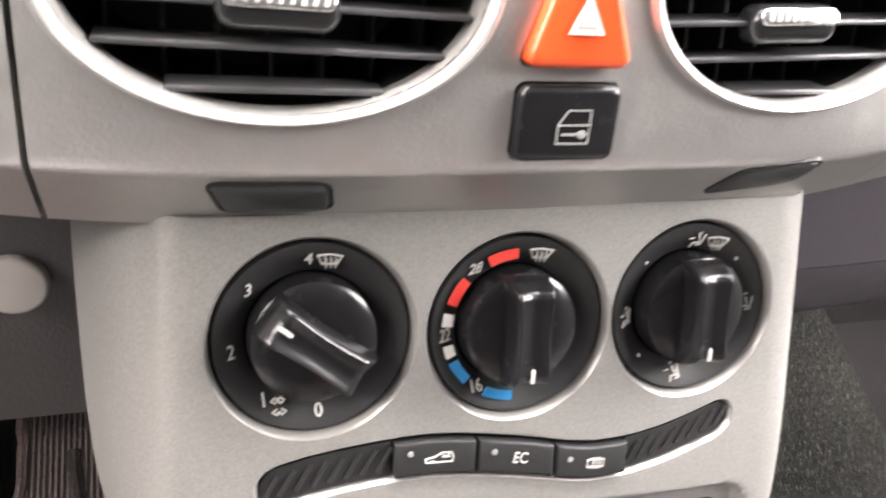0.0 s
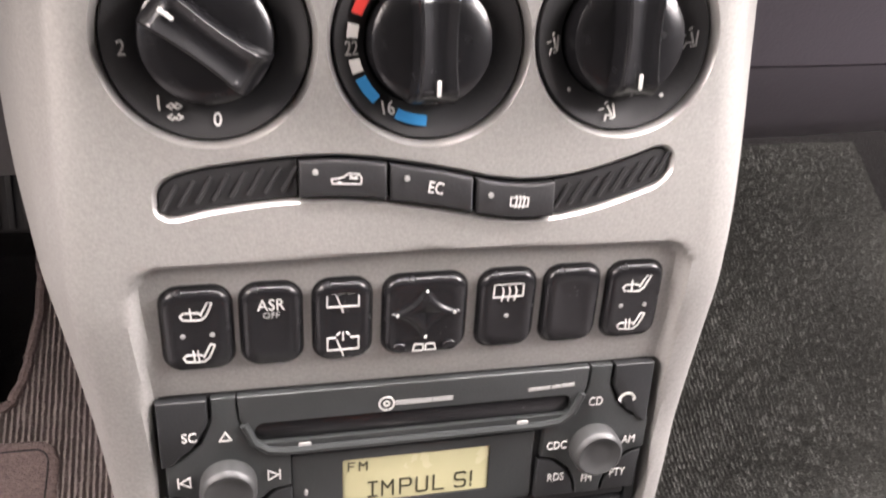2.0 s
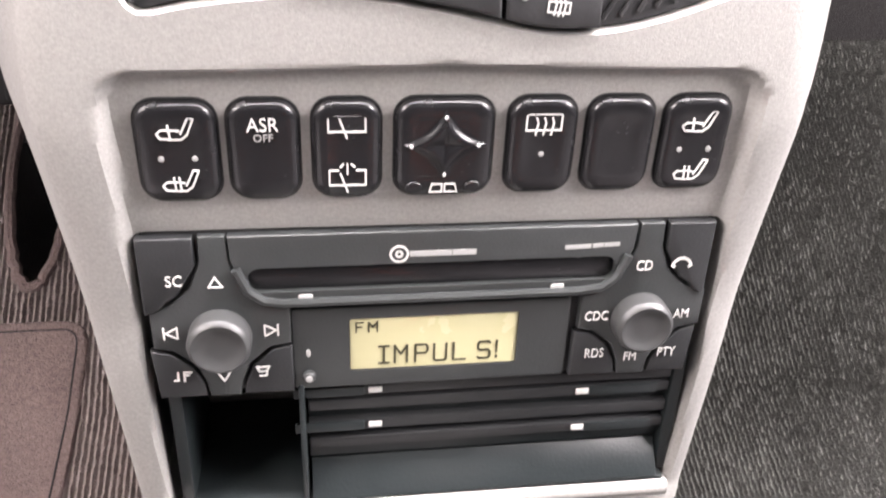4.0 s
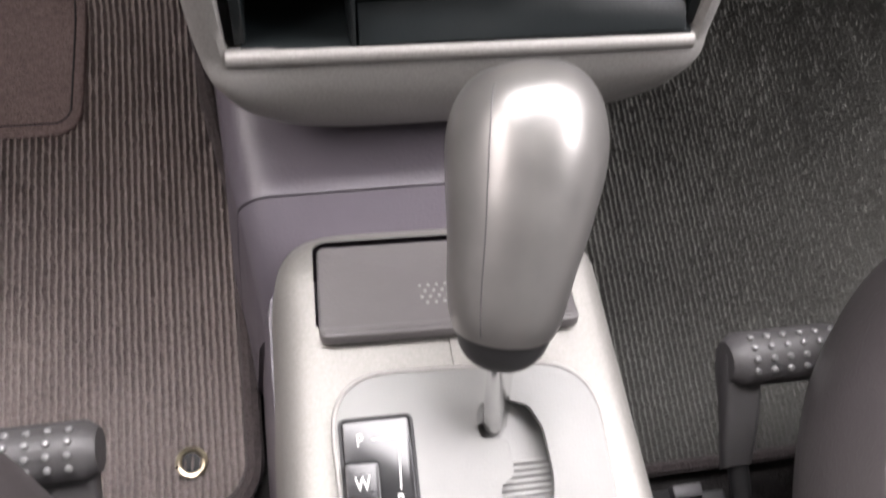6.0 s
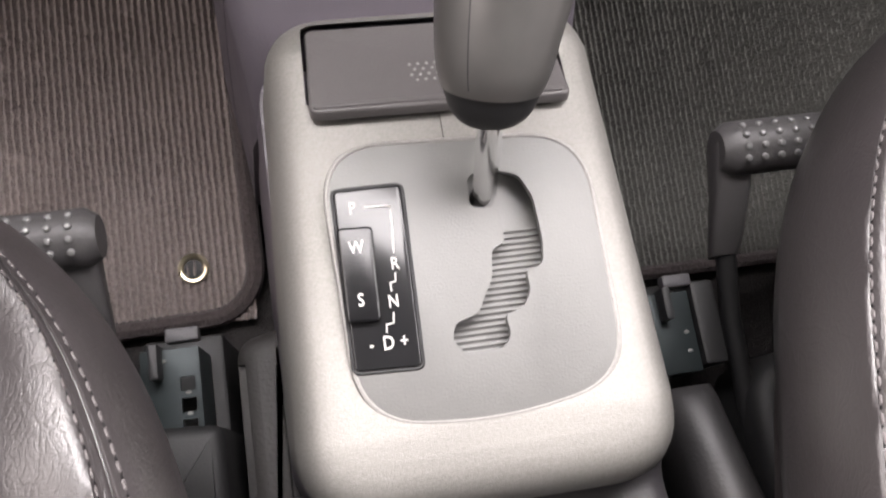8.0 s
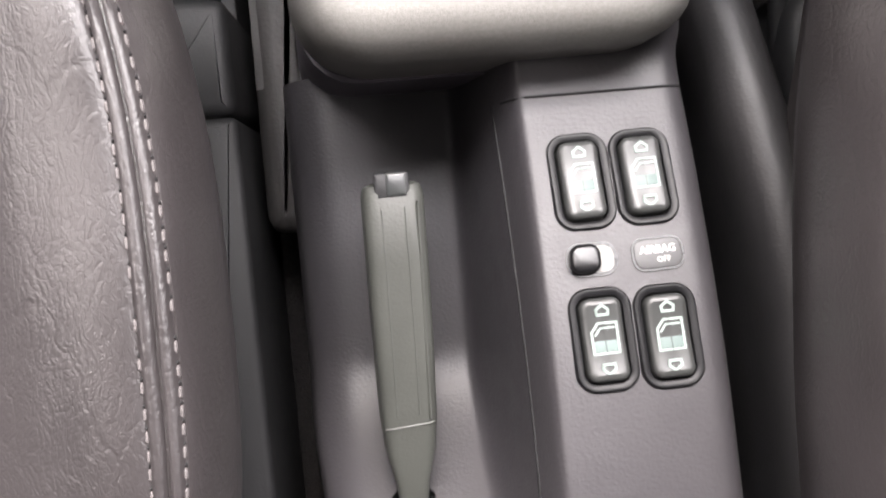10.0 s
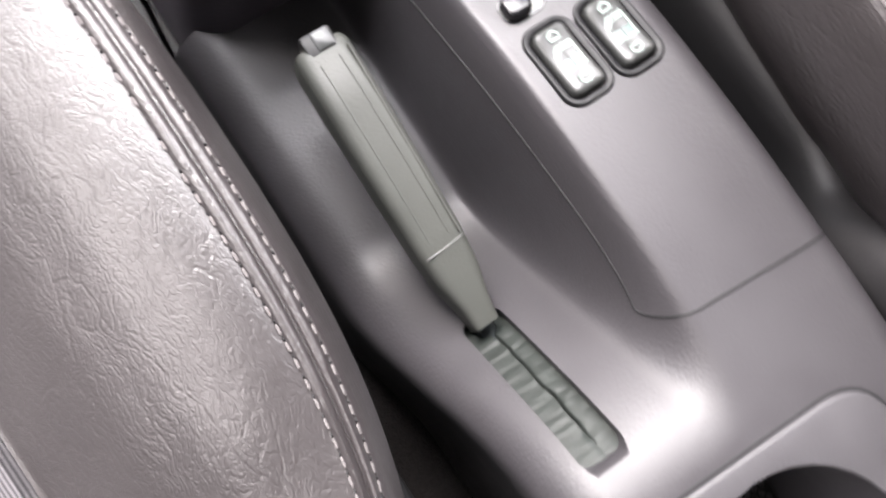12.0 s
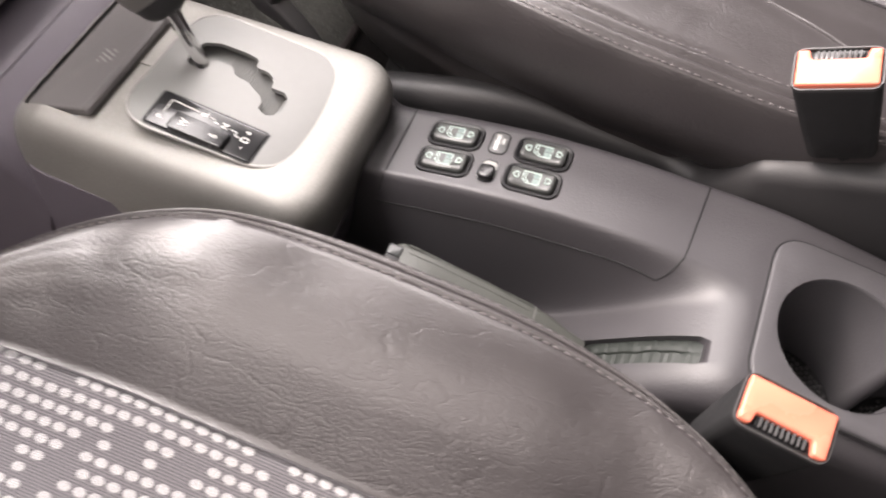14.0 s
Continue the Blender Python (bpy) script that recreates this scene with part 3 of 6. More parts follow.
def wave_outline(x0, x1, grow=0.0, n=26):
    def half(x):
        return (0.0050 + grow) * math.sqrt(max(0.01, 1 - max(0.0, (-0.0562 - x) / 0.0052) ** 2)) * math.sqrt(max(0.01, 1 - max(0.0, (x - 0.0886) / 0.0054) ** 2))

    xs = [x0 + (x1 - x0) * (0.5 - 0.5 * math.cos(math.pi * k / n)) for k in range(n + 1)]
    return [(x, wave_mid(x) - half(x)) for x in xs] + [(x, wave_mid(x) + half(x)) for x in reversed(xs)]


def on_stack(outline_xz, lift):
    return [Vector((x, fas_y(z), z)) + Vector((0, -0.915, 0.40)) * lift for x, z in outline_xz]


def stack_plate(outline_xz, lo, hi, r, bm=None):
    """A raised plate that follows the lean of the stack, drawn in x and z."""
    rings = [on_stack(outline_xz, lo), on_stack(outline_xz, hi - r)]
    for k in (1, 2, 3):
        a = math.pi / 2 * k / 3
        rings.append(on_stack(inset(outline_xz, r * (1 - math.cos(a))), hi - r + r * math.sin(a)))
    return loft(rings, True, True, True, bm)


OPENING = [(-0.0695, 0.1330), (0.1040, 0.1325), (0.1050, 0.0790), (0.1015, 0.0308), (-0.0690, 0.0322), (-0.0705, 0.0790)]
cutters = [puck(oval(0.0281 * DIAL_SIZE, 0.0281 * DIAL_SIZE, 60), 0.03, 0.0001, fm(x, z, -0.0135)) for x, z in DIALS]
cutters += [puck(rrect(w + 0.0012, h + 0.0012, 0.006, 5), 0.026, 0.0001, fm(x, SW_Z, -0.0135)) for x, w, h in SWITCHES]
cutters.append(stack_plate(inset(wave_outline(-0.0610, 0.0936, 0.0), -0.0017), -0.0045, 0.01, 0.0001))
hole = rounded_poly(OPENING, 0.004, 4)
cutters.append(loft([[(x, fas_y(z) - 0.93 * d, z + 0.36 * d) for x, z in hole] for d in (0.03, -0.16)], True, True, True))
hollow = [[(x, fas_y(z) + d, z) for x, d in ((FX - 0.089, 0.0085), (FX - 0.089, 0.2), (FX + 0.089, 0.2), (FX + 0.089, 0.0085))] for z in [0.024 + 0.010 * k for k in range(25)]]
cutters.append(loft(hollow, True, True, True))
carve(face, cutters)
part("opening_lip", tube([(x, fas_y(z) + 0.0017, z - 0.0008) for x, z in [(-0.0692 + 0.1710 * k / 24, 0.0320 - 0.0016 * k / 24) for k in range(25)]], 0.0034, 14), SILVER, stack, "bright rounded lower edge of the opening")

# ---- climate dials ----
FAN = [[(0.0006, 0.0006), (0.0015, 0.0012), (0.0006, 0.0018), (-0.0003, 0.0012), (0.0006, 0.0006)], [(-0.0006, 0.0006), (-0.0015, 0.0012), (-0.0006, 0.0018), (0.0003, 0.0012)], [(0.0006, -0.0006), (0.0015, -0.0012), (0.0006, -0.0018), (-0.0003, -0.0012)], [(-0.0006, -0.0006), (-0.0015, -0.0012), (-0.0006, -0.0018), (0.0003, -0.0012)]]
DEFROST = [[(-0.0027, 0.0017), (0.0, 0.0022), (0.0027, 0.0017), (0.0017, -0.0009), (-0.0017, -0.0009), (-0.0027, 0.0017)], [(-0.0011, 0.0011), (-0.0007, 0.0002), (-0.0011, -0.0006), (-0.0006, -0.0020)], [(0.0001, 0.0011), (0.0004, 0.0002), (0.0001, -0.0006), (0.0004, -0.0020)], [(0.0012, 0.0011), (0.0015, 0.0002), (0.0011, -0.0006), (0.0014, -0.0020)]]
SITTER = [[(-0.0004, 0.0016), (0.0001, 0.0019)], [(0.0, 0.0010), (0.0006, -0.0010), (-0.0008, -0.0010), (-0.0012, -0.0021)], [(0.0013, 0.0013), (0.0011, -0.0014), (0.0001, -0.0017)], [(-0.0020, 0.0002), (-0.0011, 0.0004)]]


def polar(r, deg):
    return r * math.cos(radians(deg)), r * math.sin(radians(deg))


def arc_plate(r0, r1, a0, a1, m, bm=None):
    n = 8
    pts = [polar(r1, a0 + (a1 - a0) * k / n) for k in range(n + 1)] + [polar(r0, a1 + (a0 - a1) * k / n) for k in range(n + 1)]
    return puck(pts, 0.0002, 0.00003, m, 1, bm=bm)


def dial(x, z, angle, label, marks):
    d = thing("climate_dial", label, "rotary control", (0, 0, 0), "climate dials")
    lathe = [(0.0263, -0.0118), (0.0263, -0.0030), (0.0257, -0.0020), (0.0248, -0.0022), (0.0180, -0.0058), (0.0174, -0.0070), (0.0174, -0.0118)]
    part("bezel", loft([[(r * math.cos(a), r * math.sin(a), h) for a in [2 * math.pi * k / 64 for k in range(64)]] for r, h in lathe], True, False, True), MATT_BLACK, d)
    bevel = [(0.0283, -0.0016), (0.0281, -0.0001), (0.0277, -0.0005), (0.0272, -0.0016), (0.0267, -0.0034), (0.0264, -0.0060)]
    part("dial_rim", loft([[fm(x, z) @ Vector((DIAL_SIZE * r * math.cos(a), DIAL_SIZE * r * math.sin(a), h)) for a in [2 * math.pi * k / 72 for k in range(72)]] for r, h in bevel], True), RIM, stack, "bevelled silver rim round the dial")
    body = [(0.0172, -0.0110), (0.0169, -0.0010), (0.0164, 0.0012), (0.0150, 0.0022), (0.0100, 0.0028), (0.0040, 0.0030)]
    knob = part("knob", loft([[(r * math.cos(a), r * math.sin(a), h) for a in [2 * math.pi * k / 48 for k in range(48)]] for r, h in body], True, True, True), BLACK, d)
    turn = pose(0, 0, 0, 0, 0, angle - 90)
    rows = []
    for k in range(25):
        y = -0.0158 + 0.0316 * k / 24
        end = math.sqrt(max(0.0, 1 - (y / 0.0160) ** 2))
        top = 0.0015 + 0.0095 * min(1.0, end * 1.5)
        half = 0.0046 + 0.0012 * (y / 0.016) ** 2
        prof = [(-half - 0.0016, -0.0020), (-half - 0.0004, top - 0.0022), (-half, top - 0.0005), (-half + 0.0006, top), (-half + 0.0016, top - 0.0005), (-half * 0.3, top - 0.0016), (half * 0.3, top - 0.0016), (half - 0.0016, top - 0.0005), (half - 0.0006, top), (half, top - 0.0005), (half + 0.0004, top - 0.0022), (half + 0.0016, -0.0020)]
        rows.append([turn @ Vector((px, y, pz)) for px, pz in prof])
    part("grip", loft(rows, True, True, True), BLACK, knob, angle=50)
    part("pointer", puck(rrect(0.0011, 0.0042, 0.0004, 2), 0.0003, 0.0001, turn @ Matrix.Translation((0, 0.0108, 0.0098)) @ pose(0, 0, 0, -4, 0, 0)), MARK, knob, "white pointer line")
    for kind, val, a in marks:
        # marks lie on the sloping face of the bezel
        lean = Matrix.Rotation(radians(-32.9), 4, Vector((-math.sin(radians(a)), math.cos(radians(a)), 0)))
        if kind == "text":
            px, py = polar(0.0212, a)
            text(val, 0.0056, Matrix.Translation((px, py, -0.0035)) @ lean, MARK, d, "numeral", sx=0.85, bold=0.00003)
        elif kind == "icon":
            px, py = polar(0.0210, a)
            grow = 1.25 if val is FAN else 1.45 if val is SITTER else 1.18
            for line in val:
                part("symbol_line", strokes([[(grow * u, grow * w) for u, w in line]], 0.00042, Matrix.Translation((px, py, -0.0037)) @ lean, h=0.0004), MARK, d)
        elif kind == "dot":
            px, py = polar(0.0212, a)
            part("tick", puck(oval(0.0006, 0.0006, 10), 0.0003, 0.0001, Matrix.Translation((px, py, -0.0036)) @ lean), MARK, d)
        else:
            part("scale_mark", arc_plate(0.0196, 0.0226, a - val[0], a + val[0], Matrix.Translation((0, 0, -0.0024))), val[1], d, val[2])
    d.matrix_basis = fm(x, z) @ Matrix.Scale(DIAL_SIZE, 4)
    return d


dial(*DIALS[0], 143, "black fan speed dial numbered nought to four", [("text", "4", 92), ("icon", DEFROST, 77), ("text", "3", 140), ("text", "2", 187.5), ("text", "1", 232), ("icon", FAN, 244), ("text", "0", 274)])
dial(*DIALS[1], 270, "black temperature dial with red and blue scale", [("icon", DEFROST, 72), ("arc", (12, RED, "red scale mark"), 104), ("text", "28", 127), ("arc", (11, RED, "red scale mark"), 149), ("arc", (5, MARK, "white scale mark"), 172), ("text", "22", 185), ("arc", (5, MARK, "white scale mark"), 197), ("arc", (10, BLUE, "blue scale mark"), 216), ("text", "16", 237), ("arc", (12, BLUE, "blue scale mark"), 256)])
dial(*DIALS[2], 270, "black air distribution dial with white symbols", [("icon", SITTER, 86), ("icon", DEFROST, 67), ("dot", 0, 137), ("dot", 0, 42), ("icon", SITTER, 184.5), ("icon", SITTER, 0), ("dot", 0, 223), ("dot", 0, 309), ("icon", SITTER, 262)])

# ---- wave-shaped button strip ----
wave_rim = []
for grow, lift in ((0.0018, -0.0020), (0.0017, -0.0001), (0.0012, -0.0006), (0.0007, -0.0016), (0.0003, -0.0030), (0.0001, -0.0044)):
    wave_rim.append(on_stack(inset(wave_outline(-0.0610, 0.0936, 0.0), -grow), lift))
part("strip_rim", loft(wave_rim, True), RIM, stack, "bevelled silver rim round the button strip")
strip = thing("button_strip", "wave-shaped black strip with ribbed ends and three buttons", "button panel", (0.0155, 0.19, 0.195))


def grille(x0, x1):
    g = part("grille", stack_plate(wave_outline(x0, x1), -0.0045, -0.0015, 0.0003), MATT_BLACK, strip)
    n = 8
    for k in range(n):
        x = x0 + (x1 - x0) * (k + 0.6) / n
        zc = wave_mid(x)
        pts = [Vector((x + dx, fas_y(zc + dz), zc + dz)) + Vector((0, -0.915, 0.4)) * -0.0012 for dx, dz in ((-0.0022, -0.0034), (0.0022, 0.0034))]
        part("rib", tube(pts, 0.0007, 6), MATT_BLACK, g)


grille(-0.0610, -0.0226)
grille(0.0560, 0.0935)
CAR = [[(-0.0045, -0.0004), (-0.0042, -0.0014), (0.0040, -0.0014), (0.0042, 0.0004), (0.0034, 0.0016), (0.0004, 0.0017), (-0.0014, 0.0004), (-0.0045, -0.0002)], [(0.0007, 0.0012), (0.0018, 0.0002), (0.0030, 0.0011)], [(0.0030, 0.0002), (0.0008, 0.0003)], [(-0.003, -0.0014), (-0.0022, -0.0008), (-0.0014, -0.0014)]]
REARW = [[(-0.0028, -0.0013), (-0.0028, 0.0013), (0.0028, 0.0013), (0.0028, -0.0013), (-0.0028, -0.0013)], [(-0.0012, -0.002), (-0.0008, 0.0008), (-0.0012, 0.0019)], [(0.0, -0.002), (0.0004, 0.0008), (0.0, 0.0019)], [(0.0012, -0.002), (0.0016, 0.0008), (0.0012, 0.0019)]]
for x0, x1, what in ((-0.0220, 0.0032, "car"), (0.0044, 0.0294, "EC"), (0.0306, 0.0554, "rear")):
    n = 8
    xs = [x0 + (x1 - x0) * k / n for k in range(n + 1)]
    outline = [(x, wave_mid(x) - 0.0049) for x in xs] + [(x, wave_mid(x) + 0.0049) for x in reversed(xs)]
    btn = part("button", stack_plate(outline, -0.0045, 0.0016, 0.0008), MATT_BLACK, strip)
    xm = (x0 + x1) / 2
    lean = math.degrees(math.atan((wave_mid(xm + 0.008) - wave_mid(xm - 0.008)) / 0.016))
    m = fm(xm + 0.001, wave_mid(xm), 0.0018) @ pose(0, 0, 0, 0, 0, lean)
    if what == "EC":
        text("EC", 0.0052, m, MARK, btn, sx=0.8)
    else:
        for line in CAR if what == "car" else REARW:
            part("symbol_line", strokes([line], 0.0004, m), MARK, btn)
    part("indicator_lamp", puck(oval(0.0009, 0.0009, 12), 0.0003, 0.0001, at(m, -0.0092, 0.0018)), MARK_DIM, btn, "small unlit lamp")

# ---- rocker switches ----
SEAT1 = [[(-0.0034, -0.0006), (-0.0026, 0.0002), (-0.0006, 0.0002), (0.0008, 0.0)], [(-0.0034, -0.0006), (-0.0028, -0.0016), (-0.0006, -0.0018), (0.0010, -0.0018), (0.0022, -0.0008), (0.0036, 0.0026), (0.0026, 0.0028), (0.0010, -0.0006)], [(-0.0012, 0.0012), (-0.0010, -0.0018)]]
SEAT2 = SEAT1 + [[(-0.0002, 0.0012), (0.0, -0.0018)]]
WIPER = [[(-0.0036, -0.0016), (-0.0036, 0.0020), (0.0036, 0.0020), (0.0036, -0.0016), (-0.0036, -0.0016)], [(-0.0014, 0.0012), (0.0, -0.0030)]]
WASHER = [[(-0.0036, -0.0018), (-0.0036, 0.0016), (-0.0018, 0.0016)], [(0.0018, 0.0016), (0.0036, 0.0016), (0.0036, -0.0018), (-0.0036, -0.0018)], [(-0.0014, 0.0008), (0.0, -0.0034)], [(-0.0014, 0.0024), (-0.0008, 0.0030)], [(0.0014, 0.0024), (0.0008, 0.0030)], [(0.0, 0.0008), (0.0, 0.0030)]]
HEATW = [[(-0.0036, -0.0016), (-0.0036, 0.0020), (0.0036, 0.0020), (0.0036, -0.0016), (-0.0036, -0.0016)], [(-0.0016, 0.0012), (-0.0012, 0.0), (-0.0016, -0.0026)], [(0.0, 0.0012), (0.0004, 0.0), (0.0, -0.0026)], [(0.0016, 0.0012), (0.0020, 0.0), (0.0016, -0.0026)]]


def rocker(i, label, category="switch"):
    x, w, h = SWITCHES[i]
    s = thing("rocker_switch", label, category, group="switches above the radio")
    outline = rrect(w, h, 0.0055, 6)
    rings = [[(a, b, -0.007) for a, b in outline], [(a, b, 0.0008) for a, b in outline]]
    for ins, up in ((0.0003, 0.0018), (0.0010, 0.0026), (0.0022, 0.0030)):
        rings.append([(a, b, up + (0.0006 if b > 0 else 0.0) * abs(b) / (h / 2)) for a, b in inset(outline, ins)])
    for f in (0.7, 0.35):
        rings.append([(a * f, b * f, 0.0026 + 0.0004 * f) for a, b in inset(outline, 0.0022)])
    part("rocker", loft(rings, True, True, True), BLACK, s)
    part("socket_rim", ring_band(inset(outline, -0.0006), inset(outline, -0.0001), -0.006, 0.0004), MATT_BLACK, s)
    s.matrix_basis = fm(x, SW_Z, SW_SINK)
    return s


def print_on(s, lines, y, x=0.0, w=0.00044):
    for line in lines:
        part("symbol_line", strokes([[(1.36 * a, 1.30 * b) for a, b in line]], w, Matrix.Translation((x, y + 0.0008, 0.0028)), h=0.0004), MARK, s)


def lamps(s, y, xs):
    for x in xs:
        part("indicator_lamp", puck(oval(0.0008, 0.0008, 12), 0.0003, 0.0001, Matrix.Translation((x, y, 0.0028))), MARK_DIM, s, "small unlit lamp")


for i in (0, 6):
    s = rocker(i, "black seat heating rocker switch with seat symbols")
    print_on(s, SEAT1, 0.0058)
    print_on(s, SEAT2, -0.0090)
    lamps(s, -0.0012, (-0.0043, 0.0043))
s = rocker(1, "black traction control switch lettered ASR OFF")
text("ASR", 0.0056, Matrix.Translation((0, 0.0078, 0.0031)), MARK, s, sx=0.85)
text("OFF", 0.0030, Matrix.Translation((0, 0.0042, 0.0030)), MARK_DIM, s)
s = rocker(2, "black rear wiper rocker switch with two symbols")
print_on(s, WIPER, 0.0070)
print_on(s, WASHER, -0.0084)
s = rocker(3, "square black mirror adjuster with four-way dished pad", "mirror control")
star, NP = [], 44
for j in range(NP + 1):
    row = []
    for i in range(NP + 1):
        px, py = 0.0116 * (2 * i / NP - 1), 0.0016 + 0.0106 * (2 * j / NP - 1)
        f = (abs(px) / 0.0118) ** 0.62 + (abs(py - 0.0016) / 0.0110) ** 0.62
        edge = max(abs(px) / 0.0116, abs(py - 0.0016) / 0.0106)
        row.append((px, py, 0.0029 + 0.0013 * (1 - smooth(0.84, 1.10, f)) - 0.0011 * (1 - smooth(0.0, 0.80, f)) - 0.0012 * smooth(0.93, 1.0, edge)))
    star.append(row)
part("pad", loft(star, False), BLACK, s, "dished pad with four raised points", 60)
for px, py in ((0.0, 0.0098), (-0.0092, 0.0016), (0.0092, 0.0016), (0.0, -0.0068)):
    part("tick", puck(oval(0.00045, 0.0006, 10), 0.0003, 0.0001, Matrix.Translation((px, py, 0.0041))), MARK, s)
for px in (-0.0082, 0.0082):
    part("side_button", puck(oval(0.0023, 0.0018, 20), 0.0013, 0.0005, Matrix.Translation((px, -0.0110, 0.0026)), 3), BLACK, s, "small round side button")
part("symbol", strokes([[(-0.0038, -0.0012), (-0.0032, 0.0012), (-0.0004, 0.0012), (-0.0004, -0.0012), (-0.0038, -0.0012)], [(0.0038, -0.0012), (0.0032, 0.0012), (0.0004, 0.0012), (0.0004, -0.0012), (0.0038, -0.0012)]], 0.0004, Matrix.Translation((0, -0.0114, 0.0030)), h=0.0003), MARK, s)
s = rocker(4, "black rear window heater switch with symbol")
print_on(s, HEATW, 0.0066)
lamps(s, -0.0018, (0.0,))
rocker(5, "plain black blanking switch without symbol")

# ---- car radio ----
RM = fm(0.0175, 0.1055) @ pose(0, 0, 0, -2.5, 0, 0)
radio = thing("car_radio", "charcoal car radio with lit display and two round knobs", "car radio")
part("case", box(0.1672, 0.0555, 0.060, Matrix.Translation((-0.0015, 0, -0.0625)), 0.001), MATT_BLACK, radio)
R0 = -0.0020


def key(name, pts, r, mat, h=0.0030, label=""):
    return part(name, puck(rounded_poly(pts, r, 4), h, 0.0009, Matrix.Translation((0, 0, R0))), mat, radio, label)


def arc_pts(cx, cy, r, a0, a1, n=7):
    return [(cx + r * math.cos(radians(a0 + (a1 - a0) * k / n)), cy + r * math.sin(radians(a0 + (a1 - a0) * k / n))) for k in range(n + 1)]


def outline_part(name, pts, mat, h, parent, z=R0, r=0.0008, label=""):
    return part(name, puck(pts, h, r, Matrix.Translation((0, 0, z))), mat, parent, label)


KL, KR = (-0.0652, -0.0055), (0.0632, -0.0060)
for sgn, (kx, ky) in ((-1, KL), (1, KR)):
    # corner key above, round plinth with four arms, two keys below
    out = -0.0858 if sgn < 0 else 0.0828
    top_in = kx + 0.0045 * sgn
    corner = [(out, 0.0272), (top_in + 0.0006 * sgn, 0.0272), (top_in + 0.0006 * sgn, 0.0185)] + [(kx + 0.0165 * sgn * math.cos(radians(a)) + 0.0030 * sgn, ky + 0.0165 * math.sin(radians(a))) for a in (62, 48, 34)] + [(out, ky + 0.0085)]
    k1 = outline_part("corner_key", corner, RADIO_DARK, 0.0034, radio)
    plinth = [(kx - 0.0038, 0.0272), (kx + 0.0038, 0.0272), (kx + 0.0042, 0.0190), (kx + 0.0075, 0.0108), (kx + 0.0130, 0.0056), (kx + 0.0205, 0.0032), (kx + 0.0205, -0.0092), (kx + 0.0140, -0.0105), (kx + 0.0078, -0.0160), (kx + 0.0052, -0.0225), (kx + 0.0046, -0.0275), (kx - 0.0046, -0.0275), (kx - 0.0052, -0.0225), (kx - 0.0078, -0.0160), (kx - 0.0140, -0.0105), (kx - 0.0195, -0.0092), (kx - 0.0195, 0.0030), (kx - 0.0130, 0.0056), (kx - 0.0075, 0.0108), (kx - 0.0042, 0.0190)]
    pl = outline_part("knob_plinth", plinth[::-1], RADIO, 0.0026, radio)
    low_o = [(out, -0.0102), (kx + 0.0148 * sgn, -0.0112), (kx + 0.0090 * sgn, -0.0165), (kx + 0.0062 * sgn, -0.0225), (kx + 0.0056 * sgn, -0.0272), (out * 0.985, -0.0272)]
    low_i = [(kx - 0.0206 * sgn, -0.0102), (kx - 0.0148 * sgn, -0.0112), (kx - 0.0090 * sgn, -0.0165), (kx - 0.0062 * sgn, -0.0225), (kx - 0.0056 * sgn, -0.0272), (kx - 0.0206 * sgn, -0.0272)]
    k2 = outline_part("lower_key", low_o, RADIO_DARK, 0.0026, radio)
    k3 = outline_part("lower_key", low_i, RADIO_DARK, 0.0026, radio)
    prof = [(0.0092, 0.0), (0.0092, 0.0060), (0.0088, 0.0072), (0.0078, 0.0080), (0.0068, 0.0078), (0.0060, 0.0072), (0.0030, 0.0070)]
    part("radio_knob", loft([[(kx + r * math.cos(a), ky + r * math.sin(a), h) for a in [2 * math.pi * k / 40 for k in range(40)]] for r, h in prof], True, True, True), material("knob_grey", (0.038, 0.039, 0.039), 0.4, 0, 0.05, 200, 0.1), radio, "round grey push knob")
    T = lambda x, y, h=0.0: Matrix.Translation((x, y, R0 + 0.0031 + h))
    if sgn < 0:
        text("SC", 0.0050, T(-0.0764, 0.0138, 0.0005), MARK, k1, sx=0.85)
        part("symbol", strokes([[(-0.0019, -0.0014), (0.0, 0.0018), (0.0019, -0.0014), (-0.0019, -0.0014)]], 0.0005, T(kx, 0.0128)), MARK, pl)
        part("symbol", strokes([[(-0.0019, 0.0014), (0.0, -0.0018), (0.0019, 0.0014), (-0.0019, 0.0014)]], 0.0005, T(kx, -0.0196)), MARK, pl)
        part("symbol", strokes([[(-0.0019, 0.0019), (-0.0019, -0.0019)], [(0.0019, 0.0019), (-0.0014, 0.0), (0.0019, -0.0019), (0.0019, 0.0019)]], 0.0005, T(kx - 0.0140, -0.0036)), MARK, pl)
        part("symbol", strokes([[(0.0019, 0.0019), (0.0019, -0.0019)], [(-0.0019, 0.0019), (0.0014, 0.0), (-0.0019, -0.0019), (-0.0019, 0.0019)]], 0.0005, T(kx + 0.0148, -0.0040)), MARK, pl)
        part("symbol", strokes([[(-0.0026, -0.0014), (-0.0014, -0.0014), (-0.0014, 0.0014)], [(0.0004, -0.0016), (0.0004, 0.0014), (0.0026, 0.0014)], [(0.0004, 0.0004), (0.0018, 0.0004)]], 0.0006, T(-0.0772, -0.0190)), MARK, k2)
        part("symbol", strokes([[(-0.0018, 0.0016), (0.0020, 0.0016), (0.0010, 0.0), (-0.0010, 0.0), (-0.0018, 0.0016)], [(-0.0010, -0.0016), (0.0010, -0.0016), (0.0012, -0.0004)]], 0.0006, T(-0.0537, -0.0186)), MARK, k3)
    else:
